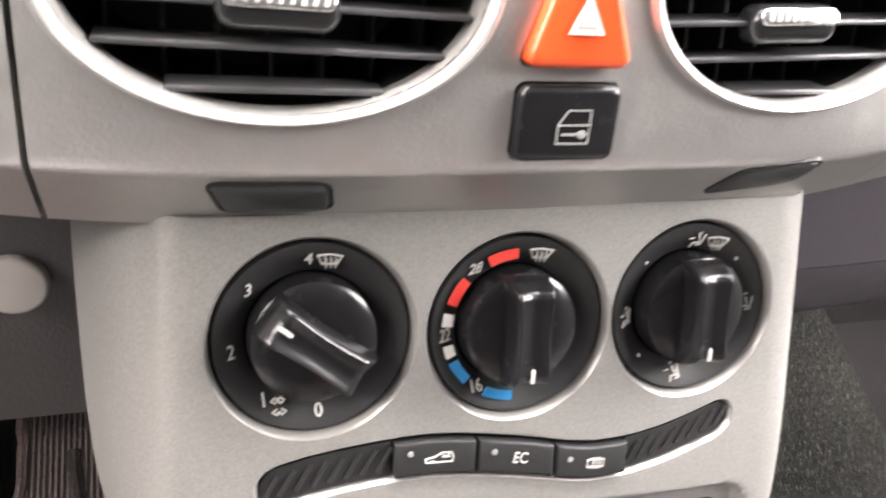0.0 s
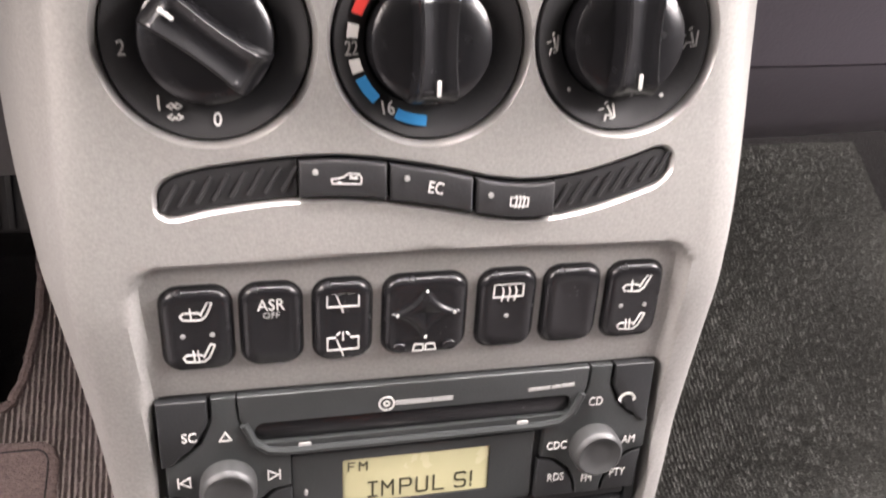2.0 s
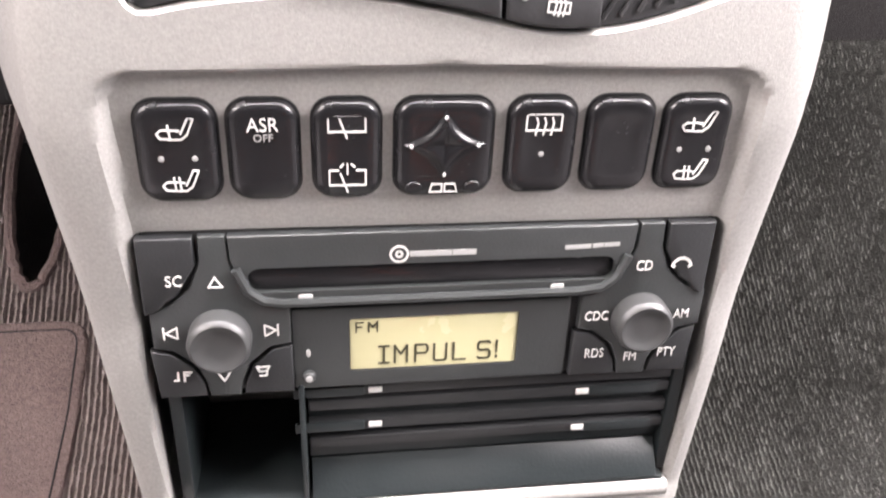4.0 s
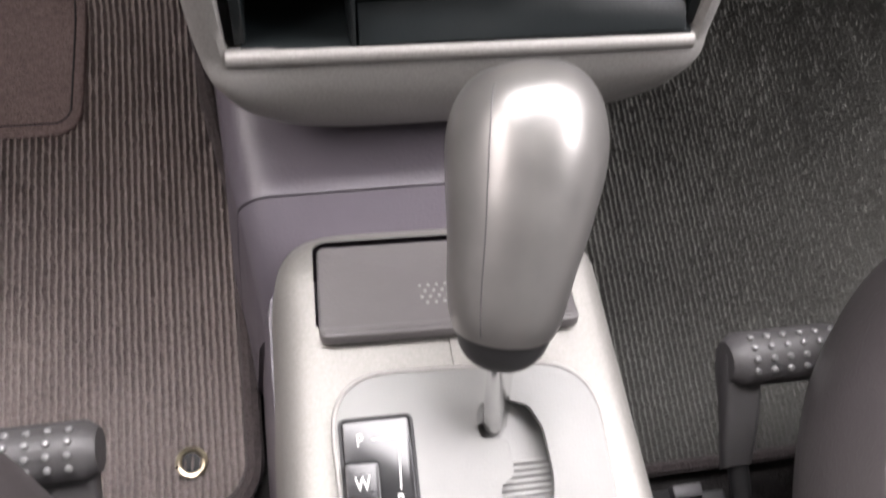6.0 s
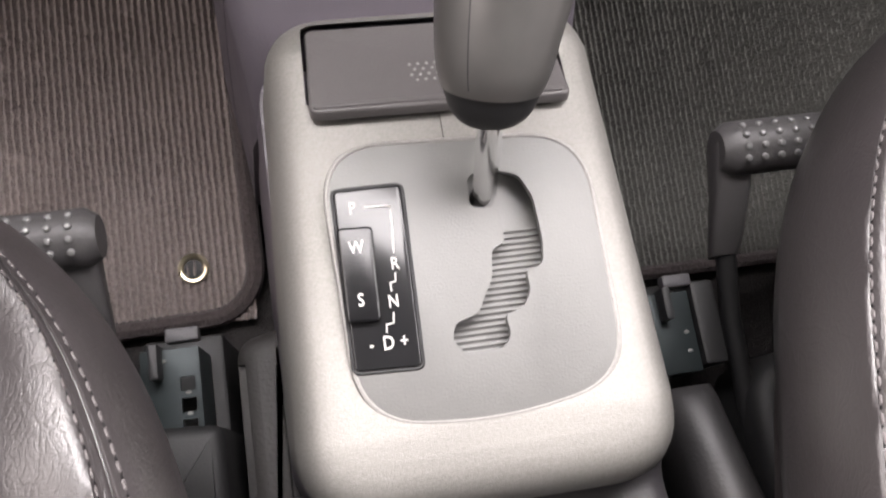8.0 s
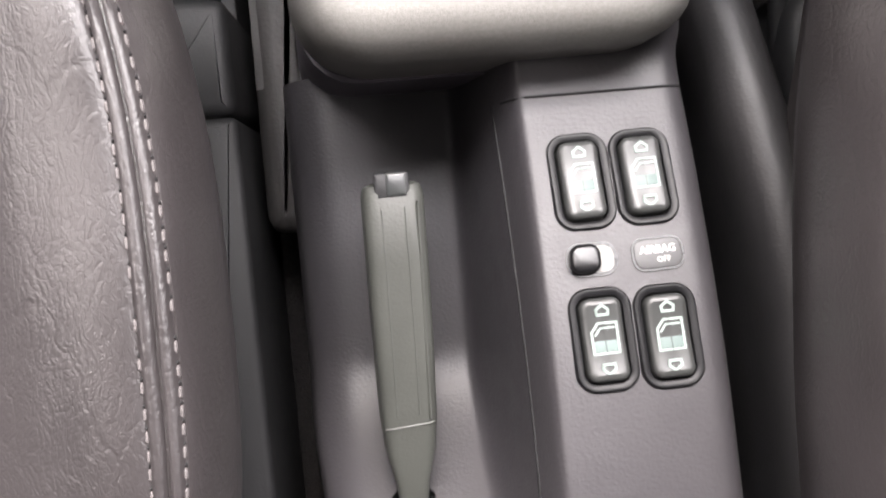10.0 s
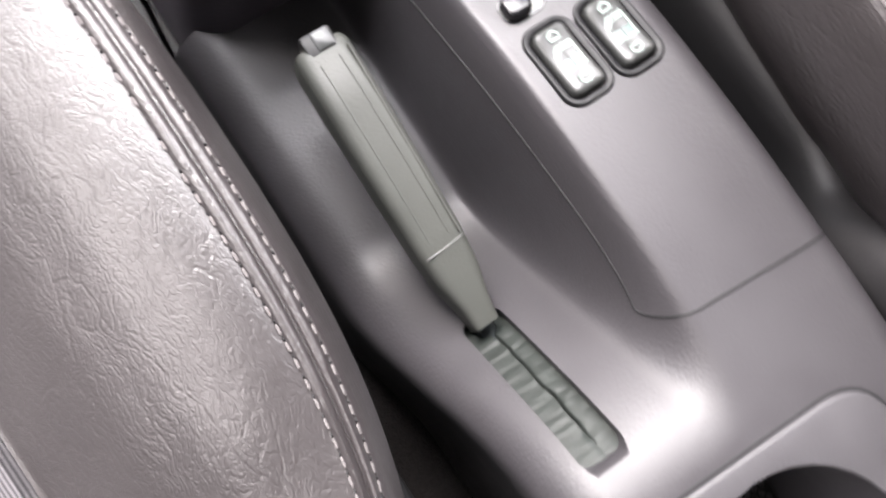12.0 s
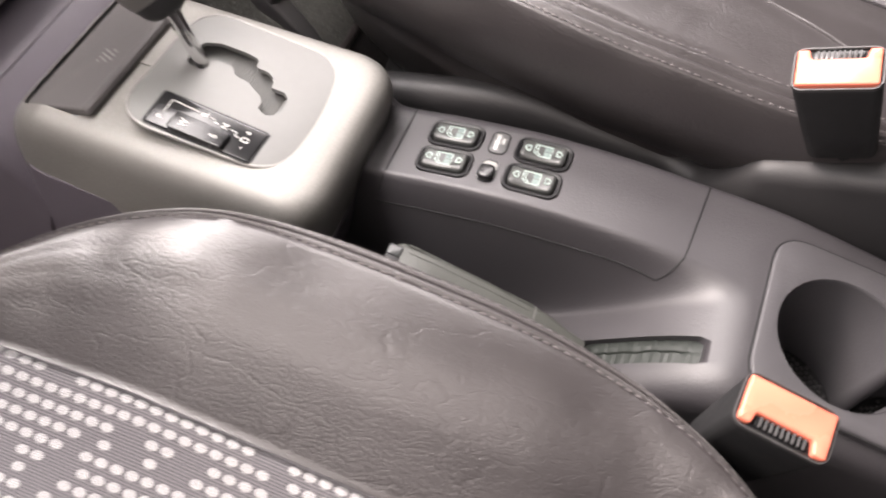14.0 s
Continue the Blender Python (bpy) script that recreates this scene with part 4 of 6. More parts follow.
        text("CD", 0.0050, T(kx - 0.001, 0.0128), MARK, pl, sx=0.75)
        part("symbol", strokes([arc_pts(0, -0.0012, 0.0030, 20, 160), [(-0.0030, -0.0006), (-0.0024, -0.0010)], [(0.0030, -0.0006), (0.0024, -0.0010)]], 0.0009, T(0.0738, 0.0136, 0.0005)), MARK, k1)
        text("CDC", 0.0048, T(0.0492, -0.0046), MARK, pl, sx=0.75)
        text("AM", 0.0048, T(0.0770, -0.0050), MARK, pl, sx=0.75)
        text("FM", 0.0048, T(kx - 0.001, -0.0205), MARK, pl, sx=0.75)
        text("RDS", 0.0048, T(0.0500, -0.0186), MARK, k3, sx=0.75)
        text("PTY", 0.0048, T(0.0742, -0.0194), MARK, k2, sx=0.75)
bezel = outline_part("slot_bezel", [(-0.0608, 0.0272), (-0.0606, 0.0190), (-0.0580, 0.0120), (-0.0520, 0.0060), (-0.0445, 0.0036), (0.0414, 0.0036), (0.0486, 0.0060), (0.0554, 0.0120), (0.0582, 0.0190), (0.0584, 0.0272)], RADIO, 0.0030, radio)
slot_cut = puck(rrect(0.109, 0.0080, 0.0035, 5), 0.02, 0.0001, Matrix.Translation((-0.0016, 0.0128, -0.0009)))
carve(bezel, [slot_cut])
part("slot_lip", tube([(-0.0592, 0.0170, 0.0012), (-0.0562, 0.0095, 0.0012), (-0.0520, 0.0062, 0.0012), (-0.0460, 0.0052, 0.0012), (0.0424, 0.0052, 0.0012), (0.0494, 0.0062, 0.0012), (0.0536, 0.0095, 0.0012), (0.0566, 0.0170, 0.0012)], 0.0015, 8), RADIO, bezel)
part("disc_slot", box(0.1088, 0.0078, 0.0006, Matrix.Translation((-0.0016, 0.0128, R0 + 0.0008)), 0.0003), BLACK, bezel)
for x in (-0.0400, 0.0354):
    part("guide_lamp", puck(rrect(0.0042, 0.0026, 0.0008, 3), 0.0006, 0.0002, Matrix.Translation((x, 0.0066, R0 + 0.0028))), MARK_DIM, bezel, "small pale square mark")
bz = Matrix.Translation((0, 0, R0 + 0.0031))
part("maker_badge", strokes([arc_pts(-0.0128, 0.0200, 0.0025, 0, 360, 20), arc_pts(-0.0128, 0.0200, 0.0009, 0, 360, 10)], 0.0006, bz), MARK, bezel, "round pale badge")
part("printed_bar", strokes([[(-0.0092, 0.0200), (0.0020, 0.0200)], [(0.0034, 0.0200), (0.0092, 0.0200)]], 0.0017, bz), MARK_DIM, bezel, "pale printed bar")
part("printed_bar", strokes([[(0.0370, 0.0203), (0.0440, 0.0205)], [(0.0454, 0.0205), (0.0478, 0.0207)], [(0.0490, 0.0207), (0.0528, 0.0209)]], 0.0013, bz), MARK_DIM, bezel, "pale printed bar")
disp = outline_part("display_frame", rrect(0.0858, 0.0290, 0.0012, 3, -0.0018, -0.0128), RADIO, 0.0014, radio, r=0.0005)
win = puck(rrect(0.0524, 0.0190, 0.0012, 3, -0.0013, -0.0120), 0.01, 0.0001, Matrix.Translation((0, 0, R0 + 0.0006)))
carve(disp, [win])
part("lcd", box(0.0522, 0.0188, 0.0004, Matrix.Translation((-0.0013, -0.0120, R0 + 0.0005)), 0.0002), LCD, disp, "yellow-green liquid crystal display")
lz = R0 + 0.00095
# dot-matrix letters, drawn in strokes on a unit cell
CHARS = {"F": [[(0, 0), (0, 1), (1, 1)], [(0, 0.55), (0.8, 0.55)]], "M": [[(0, 0), (0, 1), (0.5, 0.5), (1, 1), (1, 0)]], "I": [[(0.1, 0), (0.9, 0)], [(0.5, 0), (0.5, 1)], [(0.1, 1), (0.9, 1)]], "P": [[(0, 0), (0, 1), (0.85, 1), (1, 0.85), (1, 0.65), (0.85, 0.5), (0, 0.5)]], "U": [[(0, 1), (0, 0.12), (0.15, 0), (0.85, 0), (1, 0.12), (1, 1)]], "L": [[(0, 1), (0, 0), (1, 0)]], "S": [[(1, 0.92), (0.85, 1), (0.15, 1), (0, 0.88), (0, 0.62), (0.15, 0.5), (0.85, 0.5), (1, 0.38), (1, 0.12), (0.85, 0), (0.15, 0), (0, 0.08)]], "!": [[(0.5, 1), (0.5, 0.35)], [(0.5, 0.12), (0.5, 0)]]}
for ch, cx_, cy_, cw, ch_h, sw in [("F", -0.0243, -0.0076, 0.0022, 0.0034, 0.0005), ("M", -0.0203, -0.0076, 0.0026, 0.0034, 0.0005)] + [(c, x, -0.0194, 0.0038, 0.0062, 0.00075) for c, x in (("I", -0.0170), ("M", -0.0117), ("P", -0.0053), ("U", 0.0006), ("L", 0.0067), ("S", 0.0145), ("!", 0.0185))]:
    part("letter", strokes([[(cx_ + (px - 0.5) * cw, cy_ + py * ch_h) for px, py in line] for line in CHARS[ch]], sw, Matrix.Translation((0, 0, lz))), LCD_INK, disp)
part("set_screw", puck(oval(0.0020, 0.0020, 16), 0.0022, 0.0008, Matrix.Translation((-0.0400, -0.0222, R0 + 0.0012))), RADIO, disp)
part("set_screw_slot", puck(oval(0.0011, 0.0011, 12), 0.0004, 0.0001, Matrix.Translation((-0.0400, -0.0222, R0 + 0.0034))), MARK_DIM, disp)
part("indicator_lamp", puck(oval(0.0007, 0.0014, 12), 0.0003, 0.0001, Matrix.Translation((-0.0400, -0.0140, R0 + 0.0015))), MARK_DIM, disp)
radio.matrix_basis = RM

# ---- storage tray with disc holders below the radio ----
TM = fm(0.0175, 0.0570)
tray = thing("storage_tray", "black storage pocket with disc holders under the radio", "storage tray")
TL, TR_, TT, TB = -0.0805, 0.0820, 0.0235, -0.0235


def quadbox(name, x0, x1, y0, y1, z0, z1, mat, parent, bevel=0.0005, label=""):
    m = Matrix.Translation(((x0 + x1) / 2, (y0 + y1) / 2, z0))
    return part(name, box(x1 - x0, y1 - y0, z1 - z0, m, bevel), mat, parent, label)


quadbox("tray_back", TL, TR_, TB - 0.004, TT + 0.004, -0.075, -0.072, TRAY, tray)
quadbox("tray_roof", TL - 0.001, TR_ + 0.001, TT + 0.0041, TT + 0.0060, -0.075, -0.012, TRAY, tray)
quadbox("tray_side", TL - 0.003, TL + 0.0010, TB, TT + 0.0038, -0.0715, -0.0045, TRAY, tray)
quadbox("tray_side", TR_ - 0.0010, TR_ + 0.003, TB, TT + 0.0038, -0.0715, -0.0045, TRAY, tray)
quadbox("tray_floor", TL - 0.001, TR_ + 0.001, TB - 0.003, TB, -0.075, -0.001, TRAY, tray)
quadbox("divider", -0.0436, -0.0418, TB, TT + 0.002, -0.072, -0.0006, TRAY, tray)
quadbox("disc_holder_block", -0.0412, TR_ - 0.0010, TB + 0.0130, TT + 0.002, -0.070, -0.0085, TRAY, tray)
for k, (yv, xm, sgn) in enumerate(((0.0192, -0.0194, 1), (0.0135, 0.0500, -1), (0.0050, -0.0194, 1), (-0.0020, 0.0500, -1))):
    h = quadbox("disc_holder", -0.0410, TR_ - 0.0012, yv - 0.0021, yv + 0.0021, -0.0090, -0.0052, RADIO_DARK, tray, 0.0006)
    quadbox("holder_lamp", xm - 0.0022, xm + 0.0022, yv - 0.0011, yv + 0.0011, -0.0056, -0.0046, MARK, h, 0.0003, "small pale mark")
    quadbox("release_key", xm - 0.026 * (1 if sgn > 0 else -0.10), xm + (-0.0036 if sgn > 0 else 0.026), yv - 0.0018, yv + 0.0018, -0.0056, -0.0044, TRAY, h, 0.0003)
ledge_m = pose(0.0198, TB + 0.0058, -0.0055, -35, 0, 0)
part("ledge", box(0.1210, 0.0145, 0.0012, ledge_m, 0.0005), TRAY, tray)
tray.matrix_basis = TM

# ---- upper dashboard ----
dash = thing("dashboard", "grey dashboard with rolled lower edge above the centre stack", "dashboard", (0, 0.25, 0.3))
DP = [(0.275, 0.262), (0.240, 0.2625), (0.2208, 0.2648), (0.2188, 0.2682), (0.2138, 0.2766), (0.2082, 0.2860), (0.2070, 0.2878), (0.2062, 0.2892), (0.2061, 0.2908), (0.2063, 0.2930), (0.2082, 0.3020), (0.2130, 0.3200), (0.2185, 0.3380), (0.2260, 0.3600), (0.2400, 0.3880), (0.2700, 0.4100), (0.3300, 0.4250), (0.7200, 0.4500)]


def dash_bow(x):
    """How far the dashboard falls away from its middle."""
    d = x - 0.010
    return 0.45 * max(0.0, abs(d) - 0.09) ** 1.5 * (1.35 if d > 0 else 1.0) + 0.25 * d * d


def dash_y(x, z):
    zs_, ys_ = [p[1] for p in DP[2:15]], [p[0] for p in DP[2:15]]
    return curve1(zs_, ys_, z) + dash_bow(x)


def dm(x, z, lift=0.0):
    s = (dash_y(x, z + 0.004) - dash_y(x, z - 0.004)) / 0.008
    q = (dash_y(x + 0.004, z) - dash_y(x - 0.004, z)) / 0.008
    across, up = Vector((1, q, 0)).normalized(), Vector((0, s, 1)).normalized()
    out = across.cross(up).normalized()
    up = out.cross(across)
    m = Matrix(((across.x, up.x, out.x, x), (across.y, up.y, out.y, dash_y(x, z)), (across.z, up.z, out.z, z), (0, 0, 0, 1)))
    return m @ Matrix.Translation((0, 0, lift))


def dash_sheet(x0, x1, n, pts, push=0.0):
    rows = []
    for i in range(n + 1):
        x = x0 + (x1 - x0) * i / n
        lift = -0.007 * smooth(0.125, 0.30, x)
        front = [(x, y + dash_bow(x) + push, z + lift) for y, z in pts]
        back = [(x, y + dash_bow(x) + push + 0.012, z + lift + (0.008 if k < 3 else 0.0)) for k, (y, z) in enumerate(pts)]
        rows.append(front + back[::-1])
    return loft(rows, True, True, True)


upper = part("upper_panel", dash_sheet(-0.1108, 0.1388, 44, DP), SILVER_DASH, dash)
VENTS = [(-0.0565, 0.3335, 0.0485, 0.0308), (0.0845, 0.3365, 0.0465, 0.0308)]
vcut = [puck(oval(a, b, 64), 0.09, 0.0001, dm(x, z, -0.06)) for x, z, a, b in VENTS]
vcut += [puck(rounded_poly([(-0.0154, -0.0162), (0.0154, -0.0162), (0.0, 0.0285)], 0.0045, 5), 0.02, 0.0001, dm(0.0153, 0.3315, -0.006))]
vcut += [puck(rrect(0.0292, 0.0206, 0.003, 5), 0.02, 0.0001, dm(0.0150, 0.3028, -0.006))]
carve(upper, vcut)
part("driver_panel", dash_sheet(-0.74, -0.1124, 24, DP), SILVER_DASH, dash)
cover = part("airbag_cover", dash_sheet(0.1402, 0.79, 26, [(0.2096, 0.3105)] + [(y - 0.001, z) for y, z in DP[11:]]), SILVER_DASH, dash, "grey airbag cover")
part("lower_lip", dash_sheet(0.1391, 0.79, 26, DP[:11] + [(0.2101, 0.3088)]), SILVER_DASH, dash, "grey rolled lip under the airbag cover")
text("SRS", 0.0105, dm(0.1655, 0.3365, 0.0010) @ pose(0, 0, 0, 0, 0, 3), SILVER_DASH, cover, extrude=0.0003)
text("AIRBAG", 0.0065, dm(0.1690, 0.3260, 0.0012) @ pose(0, 0, 0, 0, 0, 3), SILVER_DASH, cover, extrude=0.0004)
for x, z, shape in (
    (-0.0567, 0.2785, [(-0.0160, 0.0078), (0.0128, 0.0074), (0.0150, -0.0060), (0.0110, -0.0080), (-0.0118, -0.0080)]),
    (0.0880, 0.2818, [(-0.0112, 0.0052), (0.0140, 0.0096), (0.0134, -0.0016), (0.0075, -0.0055), (-0.0160, -0.0092)]),
):
    m = dm(x, z, -0.0012)
    hole_edge = rounded_poly(shape, 0.0034, 5)
    part("cover_ring", ring_band(inset(hole_edge, -0.0011), hole_edge, -0.001, 0.0016, m), MATT_BLACK, dash, "dark gap round the cover")
    part("sensor_cover", puck(inset(hole_edge, 0.0003), 0.0026, 0.0014, m, 4, dome=0.0008), RADIO, dash, "small glossy smoked cover")

SLAT = material("vent_slat_grey", (0.045, 0.045, 0.047), 0.35, 0, 0.1, 200, 0.1)
for n, (x, z, a, b) in enumerate(VENTS):
    v = thing("air_vent", "oval air vent with black slats and chrome tab", "air vent", group="centre air vents")
    prof = [(1.085, -0.0006), (1.075, 0.0008), (1.055, 0.0016), (1.030, 0.0012), (1.005, -0.0006), (0.985, -0.0035), (0.972, -0.008)]
    part("rim", loft([[(a * f * math.cos(t), b * f * math.sin(t), h) for t in [2 * math.pi * k / 72 for k in range(72)]] for f, h in prof], True), RIM, v, "bright silver rim")
    part("duct", loft([[(a * f * math.cos(t), b * f * math.sin(t), h) for t in [2 * math.pi * k / 48 for k in range(48)]] for f, h in ((1.0, -0.001), (0.99, -0.03), (0.9, -0.055))], True, False, True), MATT_BLACK, v)
    first, lean, tab_x = ((0.0027, -1.0, 0.0), (0.0002, 1.5, -0.0035))[n]
    for k in range(-3, 4):
        y = first + 0.0095 * k
        if abs(y) > b * 0.96:
            continue
        half = a * 0.970 * math.sqrt(1 - (y / (b * 0.99)) ** 2)
        part("slat", puck(rrect(half * 2, 0.0105, 0.0006, 2), 0.0013, 0.0006, Matrix.Translation((0, y, -0.0090)) @ pose(0, 0, 0, 0, 0, lean if abs(y) < b * 0.7 else 0) @ pose(0, 0, 0, -84, 0, 0)), SLAT, v)
    for k in range(-3, 4):
        xx = a * 0.26 * k
        half = b * 0.96 * math.sqrt(max(0.0, 1 - (xx / a) ** 2))
        part("vane", puck(rrect(0.0012, half * 2, 0.0005, 2), 0.014, 0.0004, Matrix.Translation((xx, 0, -0.034))), MATT_BLACK, v)
    mt = Matrix.Translation((tab_x, first - 0.0095 - 0.0002, -0.0075)) @ pose(0, 0, 0, 0, 0, lean)
    tab = part("tab", puck(rrect(0.0280, 0.0104, 0.0046, 6), 0.0080, 0.0034, mt, 5), GLOSS_BLACK, v, "glossy black adjusting tab")
    top = mt @ Matrix.Translation((0, 0.0020, 0.0071)) @ pose(0, 0, 0, -22, 0, 0)
    part("tab_top", puck(rrect(0.0250, 0.0046, 0.0021, 4), 0.0012, 0.0005, top), CHROME, tab, "bright knurled top of the tab")
    for k in range(9):
        part("tab_rib", tube([at(top, -0.0100 + 0.0025 * k, -0.0014, 0.0012).translation, at(top, -0.0092 + 0.0025 * k, 0.0015, 0.0012).translation], 0.00055, 6), SILVER, tab)
    v.matrix_basis = dm(x, z)

hz = thing("hazard_switch", "red triangular hazard warning switch with white triangle", "switch")
tri = rounded_poly([(-0.0148, -0.0157), (0.0148, -0.0157), (0.0, 0.0278)], 0.0050, 6)
part("button", puck(tri, 0.0105, 0.0020, Matrix.Translation((0, 0, -0.006)), 4), HAZARD, hz)
tm = Matrix.Translation((0.0, -0.0032, 0.00505))
part("white_triangle", ring_band([(-0.0048, -0.0042), (0.0048, -0.0042), (0.0, 0.0054)], [(-0.0026, -0.0029), (0.0026, -0.0029), (0.0, 0.0022)], 0, 0.0003, tm), MARK, hz)
part("white_centre", puck([(-0.0020, -0.0026), (0.0020, -0.0026), (0.0, 0.0014)], 0.0003, 0.00005, tm), MARK, hz)
hz.matrix_basis = dm(0.0153, 0.3315)
lk = thing("central_locking_switch", "black rectangular door lock switch with door symbol", "switch")
part("button", puck(rrect(0.0282, 0.0196, 0.0030, 5), 0.0092, 0.0020, Matrix.Translation((0, 0, -0.006)), 4), BLACK, lk)
door_mark = Matrix.Translation((0.0010, -0.0004, 0.0033))
part("door_outline", strokes([[(-0.0042, -0.0044), (-0.0042, 0.0006), (-0.0016, 0.0042), (0.0046, 0.0042), (0.0046, -0.0044), (-0.0042, -0.0044)], [(-0.0042, 0.0004), (0.0046, 0.0004)]], 0.00042, door_mark), MARK_DIM, lk, "thin pale door outline")
part("key_mark", strokes([[(-0.0028, -0.0020), (0.0014, -0.0020)], [(0.0014, -0.0020), (0.0030, -0.0020)]], 0.0006, door_mark), MARK_DIM, lk)
part("key_bow", puck(oval(0.0013, 0.0011, 14), 0.0003, 0.00008, at(door_mark, 0.0026, -0.0020)), MARK_DIM, lk)
lk.matrix_basis = dm(0.0150, 0.3028)

part("knee_panel", loft([[(x, 0.262 + 0.10 * (0.262 - z), z) for x in (-0.74, -0.40, -0.25, -0.108)] + [(x, 0.30, z) for x in (-0.108, -0.74)] for z in (0.262, 0.22, 0.18, 0.140)], True, True, True), DARK, dash, "dark grey knee panel")
button = thing("round_button", "round pale button set in the dark knee panel", "button")
part("cap", puck(oval(0.0105, 0.0105, 32), 0.004, 0.0015, seg=3), PALE, button)
button.matrix_basis = Matrix.Translation((-0.129, 0.2655, 0.2130)) @ pose(0, 0, 0, 84, 0, 0)
glove = thing("glove_box", "mauve-grey lower glove compartment lid under the dashboard", "glove box", (0.3, 0.3, 0.2))
rows = []
for i in range(25):
    x = 0.118 + 0.67 * i / 24
    q = 0.10 * max(0.0, x - 0.2) ** 1.3
    rows.append([(x, 0.262 + q, 0.268), (x, 0.270 + q, 0.235), (x, 0.283 + q, 0.180), (x, 0.297 + q, 0.140), (x, 0.312 + q, 0.120), (x, 0.335 + q, 0.112), (x, 0.37 + q, 0.112), (x, 0.37 + q, 0.268)])
part("lid", loft([[r[0], r[1], r[2], (r[2][0], r[2][1] + 0.02, r[2][2]), (r[0][0], r[0][1] + 0.03, r[0][2])] for r in rows], True, True, True), PURPLE, glove)
part("lower_tray", loft([[(r[2][0], r[2][1] + 0.0008, r[2][2] - 0.0012)] + r[3:7] + [(r[6][0], r[6][1], r[2][2] - 0.0012)] for r in rows], True, True, True), PURPLE, glove)
pedal = thing("brake_pedal", "black ribbed rubber brake pedal pad on a steel arm", "pedal", (-0.19, 0.50, 0.02))
pm = pose(-0.195, 0.47, -0.02, 58, 0, 0)
part("pad", puck(rrect(0.075, 0.055, 0.008, 4), 0.010, 0.003, pm), MATT_BLACK, pedal)
for k in range(7):
    part("rib", box(0.004, 0.048, 0.0025, at(pm, -0.027 + 0.009 * k, 0, 0.0095), 0.0008), MATT_BLACK, pedal)
part("arm", tube([(-0.195, 0.475, -0.02), (-0.195, 0.53, 0.06), (-0.195, 0.56, 0.22)], 0.007, 8), STEEL, pedal)

# ---- tunnel and shift console ----
CX = 0.0005
tunnel = thing("tunnel_cover", "mauve-grey plastic tunnel cover between the footwells", "tunnel trim", (0, 0.12, -0.18))
TUN = [(0.070, -0.075, 0.0700), (0.085, -0.052, 0.0715), (0.100, -0.040, 0.0735), (0.1118, -0.0338, 0.0755), (0.1128, -0.0338, 0.0757), (0.124, -0.0322, 0.0775), (0.132, -0.0312, 0.0785), (0.140, -0.0304, 0.0795), (0.155, -0.026, 0.0800), (0.20, 0.0, 0.082), (0.40, 0.05, 0.09)]


def tunnel_part(name, lo, hi):
    rows = []
    for y, z, w in TUN[lo:hi]:
        prof = [(CX - w + 0.016 * (1 - math.cos(a)), y, z - 0.016 + 0.016 * math.sin(a)) for a in [math.pi / 2 * k / 8 for k in range(9)]]
        prof = [(CX - w - 0.012, y, -0.19), (CX - w - 0.004, y, min(-0.09, z - 0.03))] + prof
        rows.append(prof + [(2 * CX - px, py, pz) for px, py, pz in reversed(prof)])
    part(name, loft(rows, True, True, True), PURPLE, tunnel)


tunnel_part("rear_cover", 0, 4)
tunnel_part("front_cover", 4, len(TUN))

skirt = [(0.0660, -0.056), (0.0690, -0.075), (0.0720, -0.110), (0.0760, -0.150), (0.0790, -0.188)]
part("lower_side", loft([[(CX + x, y, z) for x, y in rrect(2 * w, 0.186, 0.020, 5, 0.0, -0.004)] for w, z in reversed(skirt)], True, True, True), PURPLE, tunnel)
shift = thing("shift_console", "silver shift surround with grey gate panel on the tunnel", "gear console", (CX, 0, -0.1))


def top_z(y):
    return -0.48 * (0.5 * (y - 0.036) + 0.5 * math.sqrt((y - 0.036) ** 2 + 0.012 ** 2) - 0.004) if y > 0.0 else 0.0


def top_drop(y):
    return top_z(y) - (top_z(0.0001) if y > 0 else 0.0)


SURR = rounded_poly([(CX - 0.0655, -0.0985), (CX + 0.0655, -0.0985), (CX + 0.0655, 0.0940), (CX - 0.0620, 0.0970)], 0.028, 8)
levels = [(0.0190, 0.0), (0.0145, 0.0002), (0.0106, 0.0009), (0.0074, 0.0025), (0.0047, 0.0052), (0.0026, 0.0090), (0.0010, 0.0140), (0.0002, 0.0205), (-0.0016, 0.0360), (-0.0040, 0.0560)]
rings = []
for ins, drop in reversed(levels):
    # the rear face is drawn in towards its foot
    rings.append([(x, y + 0.15 * max(0.0, drop - 0.014) * smooth(-0.045, -0.085, y), top_drop(y) - drop) for x, y in inset(SURR, ins)])
rings.insert(0, [(x, y + 0.0098 * smooth(-0.045, -0.085, y), -0.0720) for x, y in inset(SURR, -0.004)])
inner = rings[-1]
# the crown closes in rows, so that its slope is kept
for f in (0.7, 0.35, 0.002):
    rings.append([(CX + (x - CX) * f, y, z) for x, y, z in inner])
bm = loft(rings, True, True, True)
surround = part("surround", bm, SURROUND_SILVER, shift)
PANEL = rounded_poly([(-0.0440, 0.0265), (0.0470, 0.0225), (0.0465, -0.0640), (0.0040, -0.0712), (-0.0410, -0.0665)], 0.022, 8)
cuts = [puck(inset(PANEL, -0.0008), 0.05, 0.0001, Matrix.Translation((0, 0, -0.0035)))]
lid_slope = pose(0.0015, 0.0605, -0.0148, -25.4, 0, 0)
LIDL = rounded_poly([(-0.0472, -0.0205), (0.0470, -0.0235), (0.0470, 0.0238), (-0.0458, 0.0268)], 0.004, 4)
cuts.append(puck(inset(LIDL, -0.0012), 0.05, 0.0001, lid_slope @ Matrix.Translation((0, 0, -0.0040))))
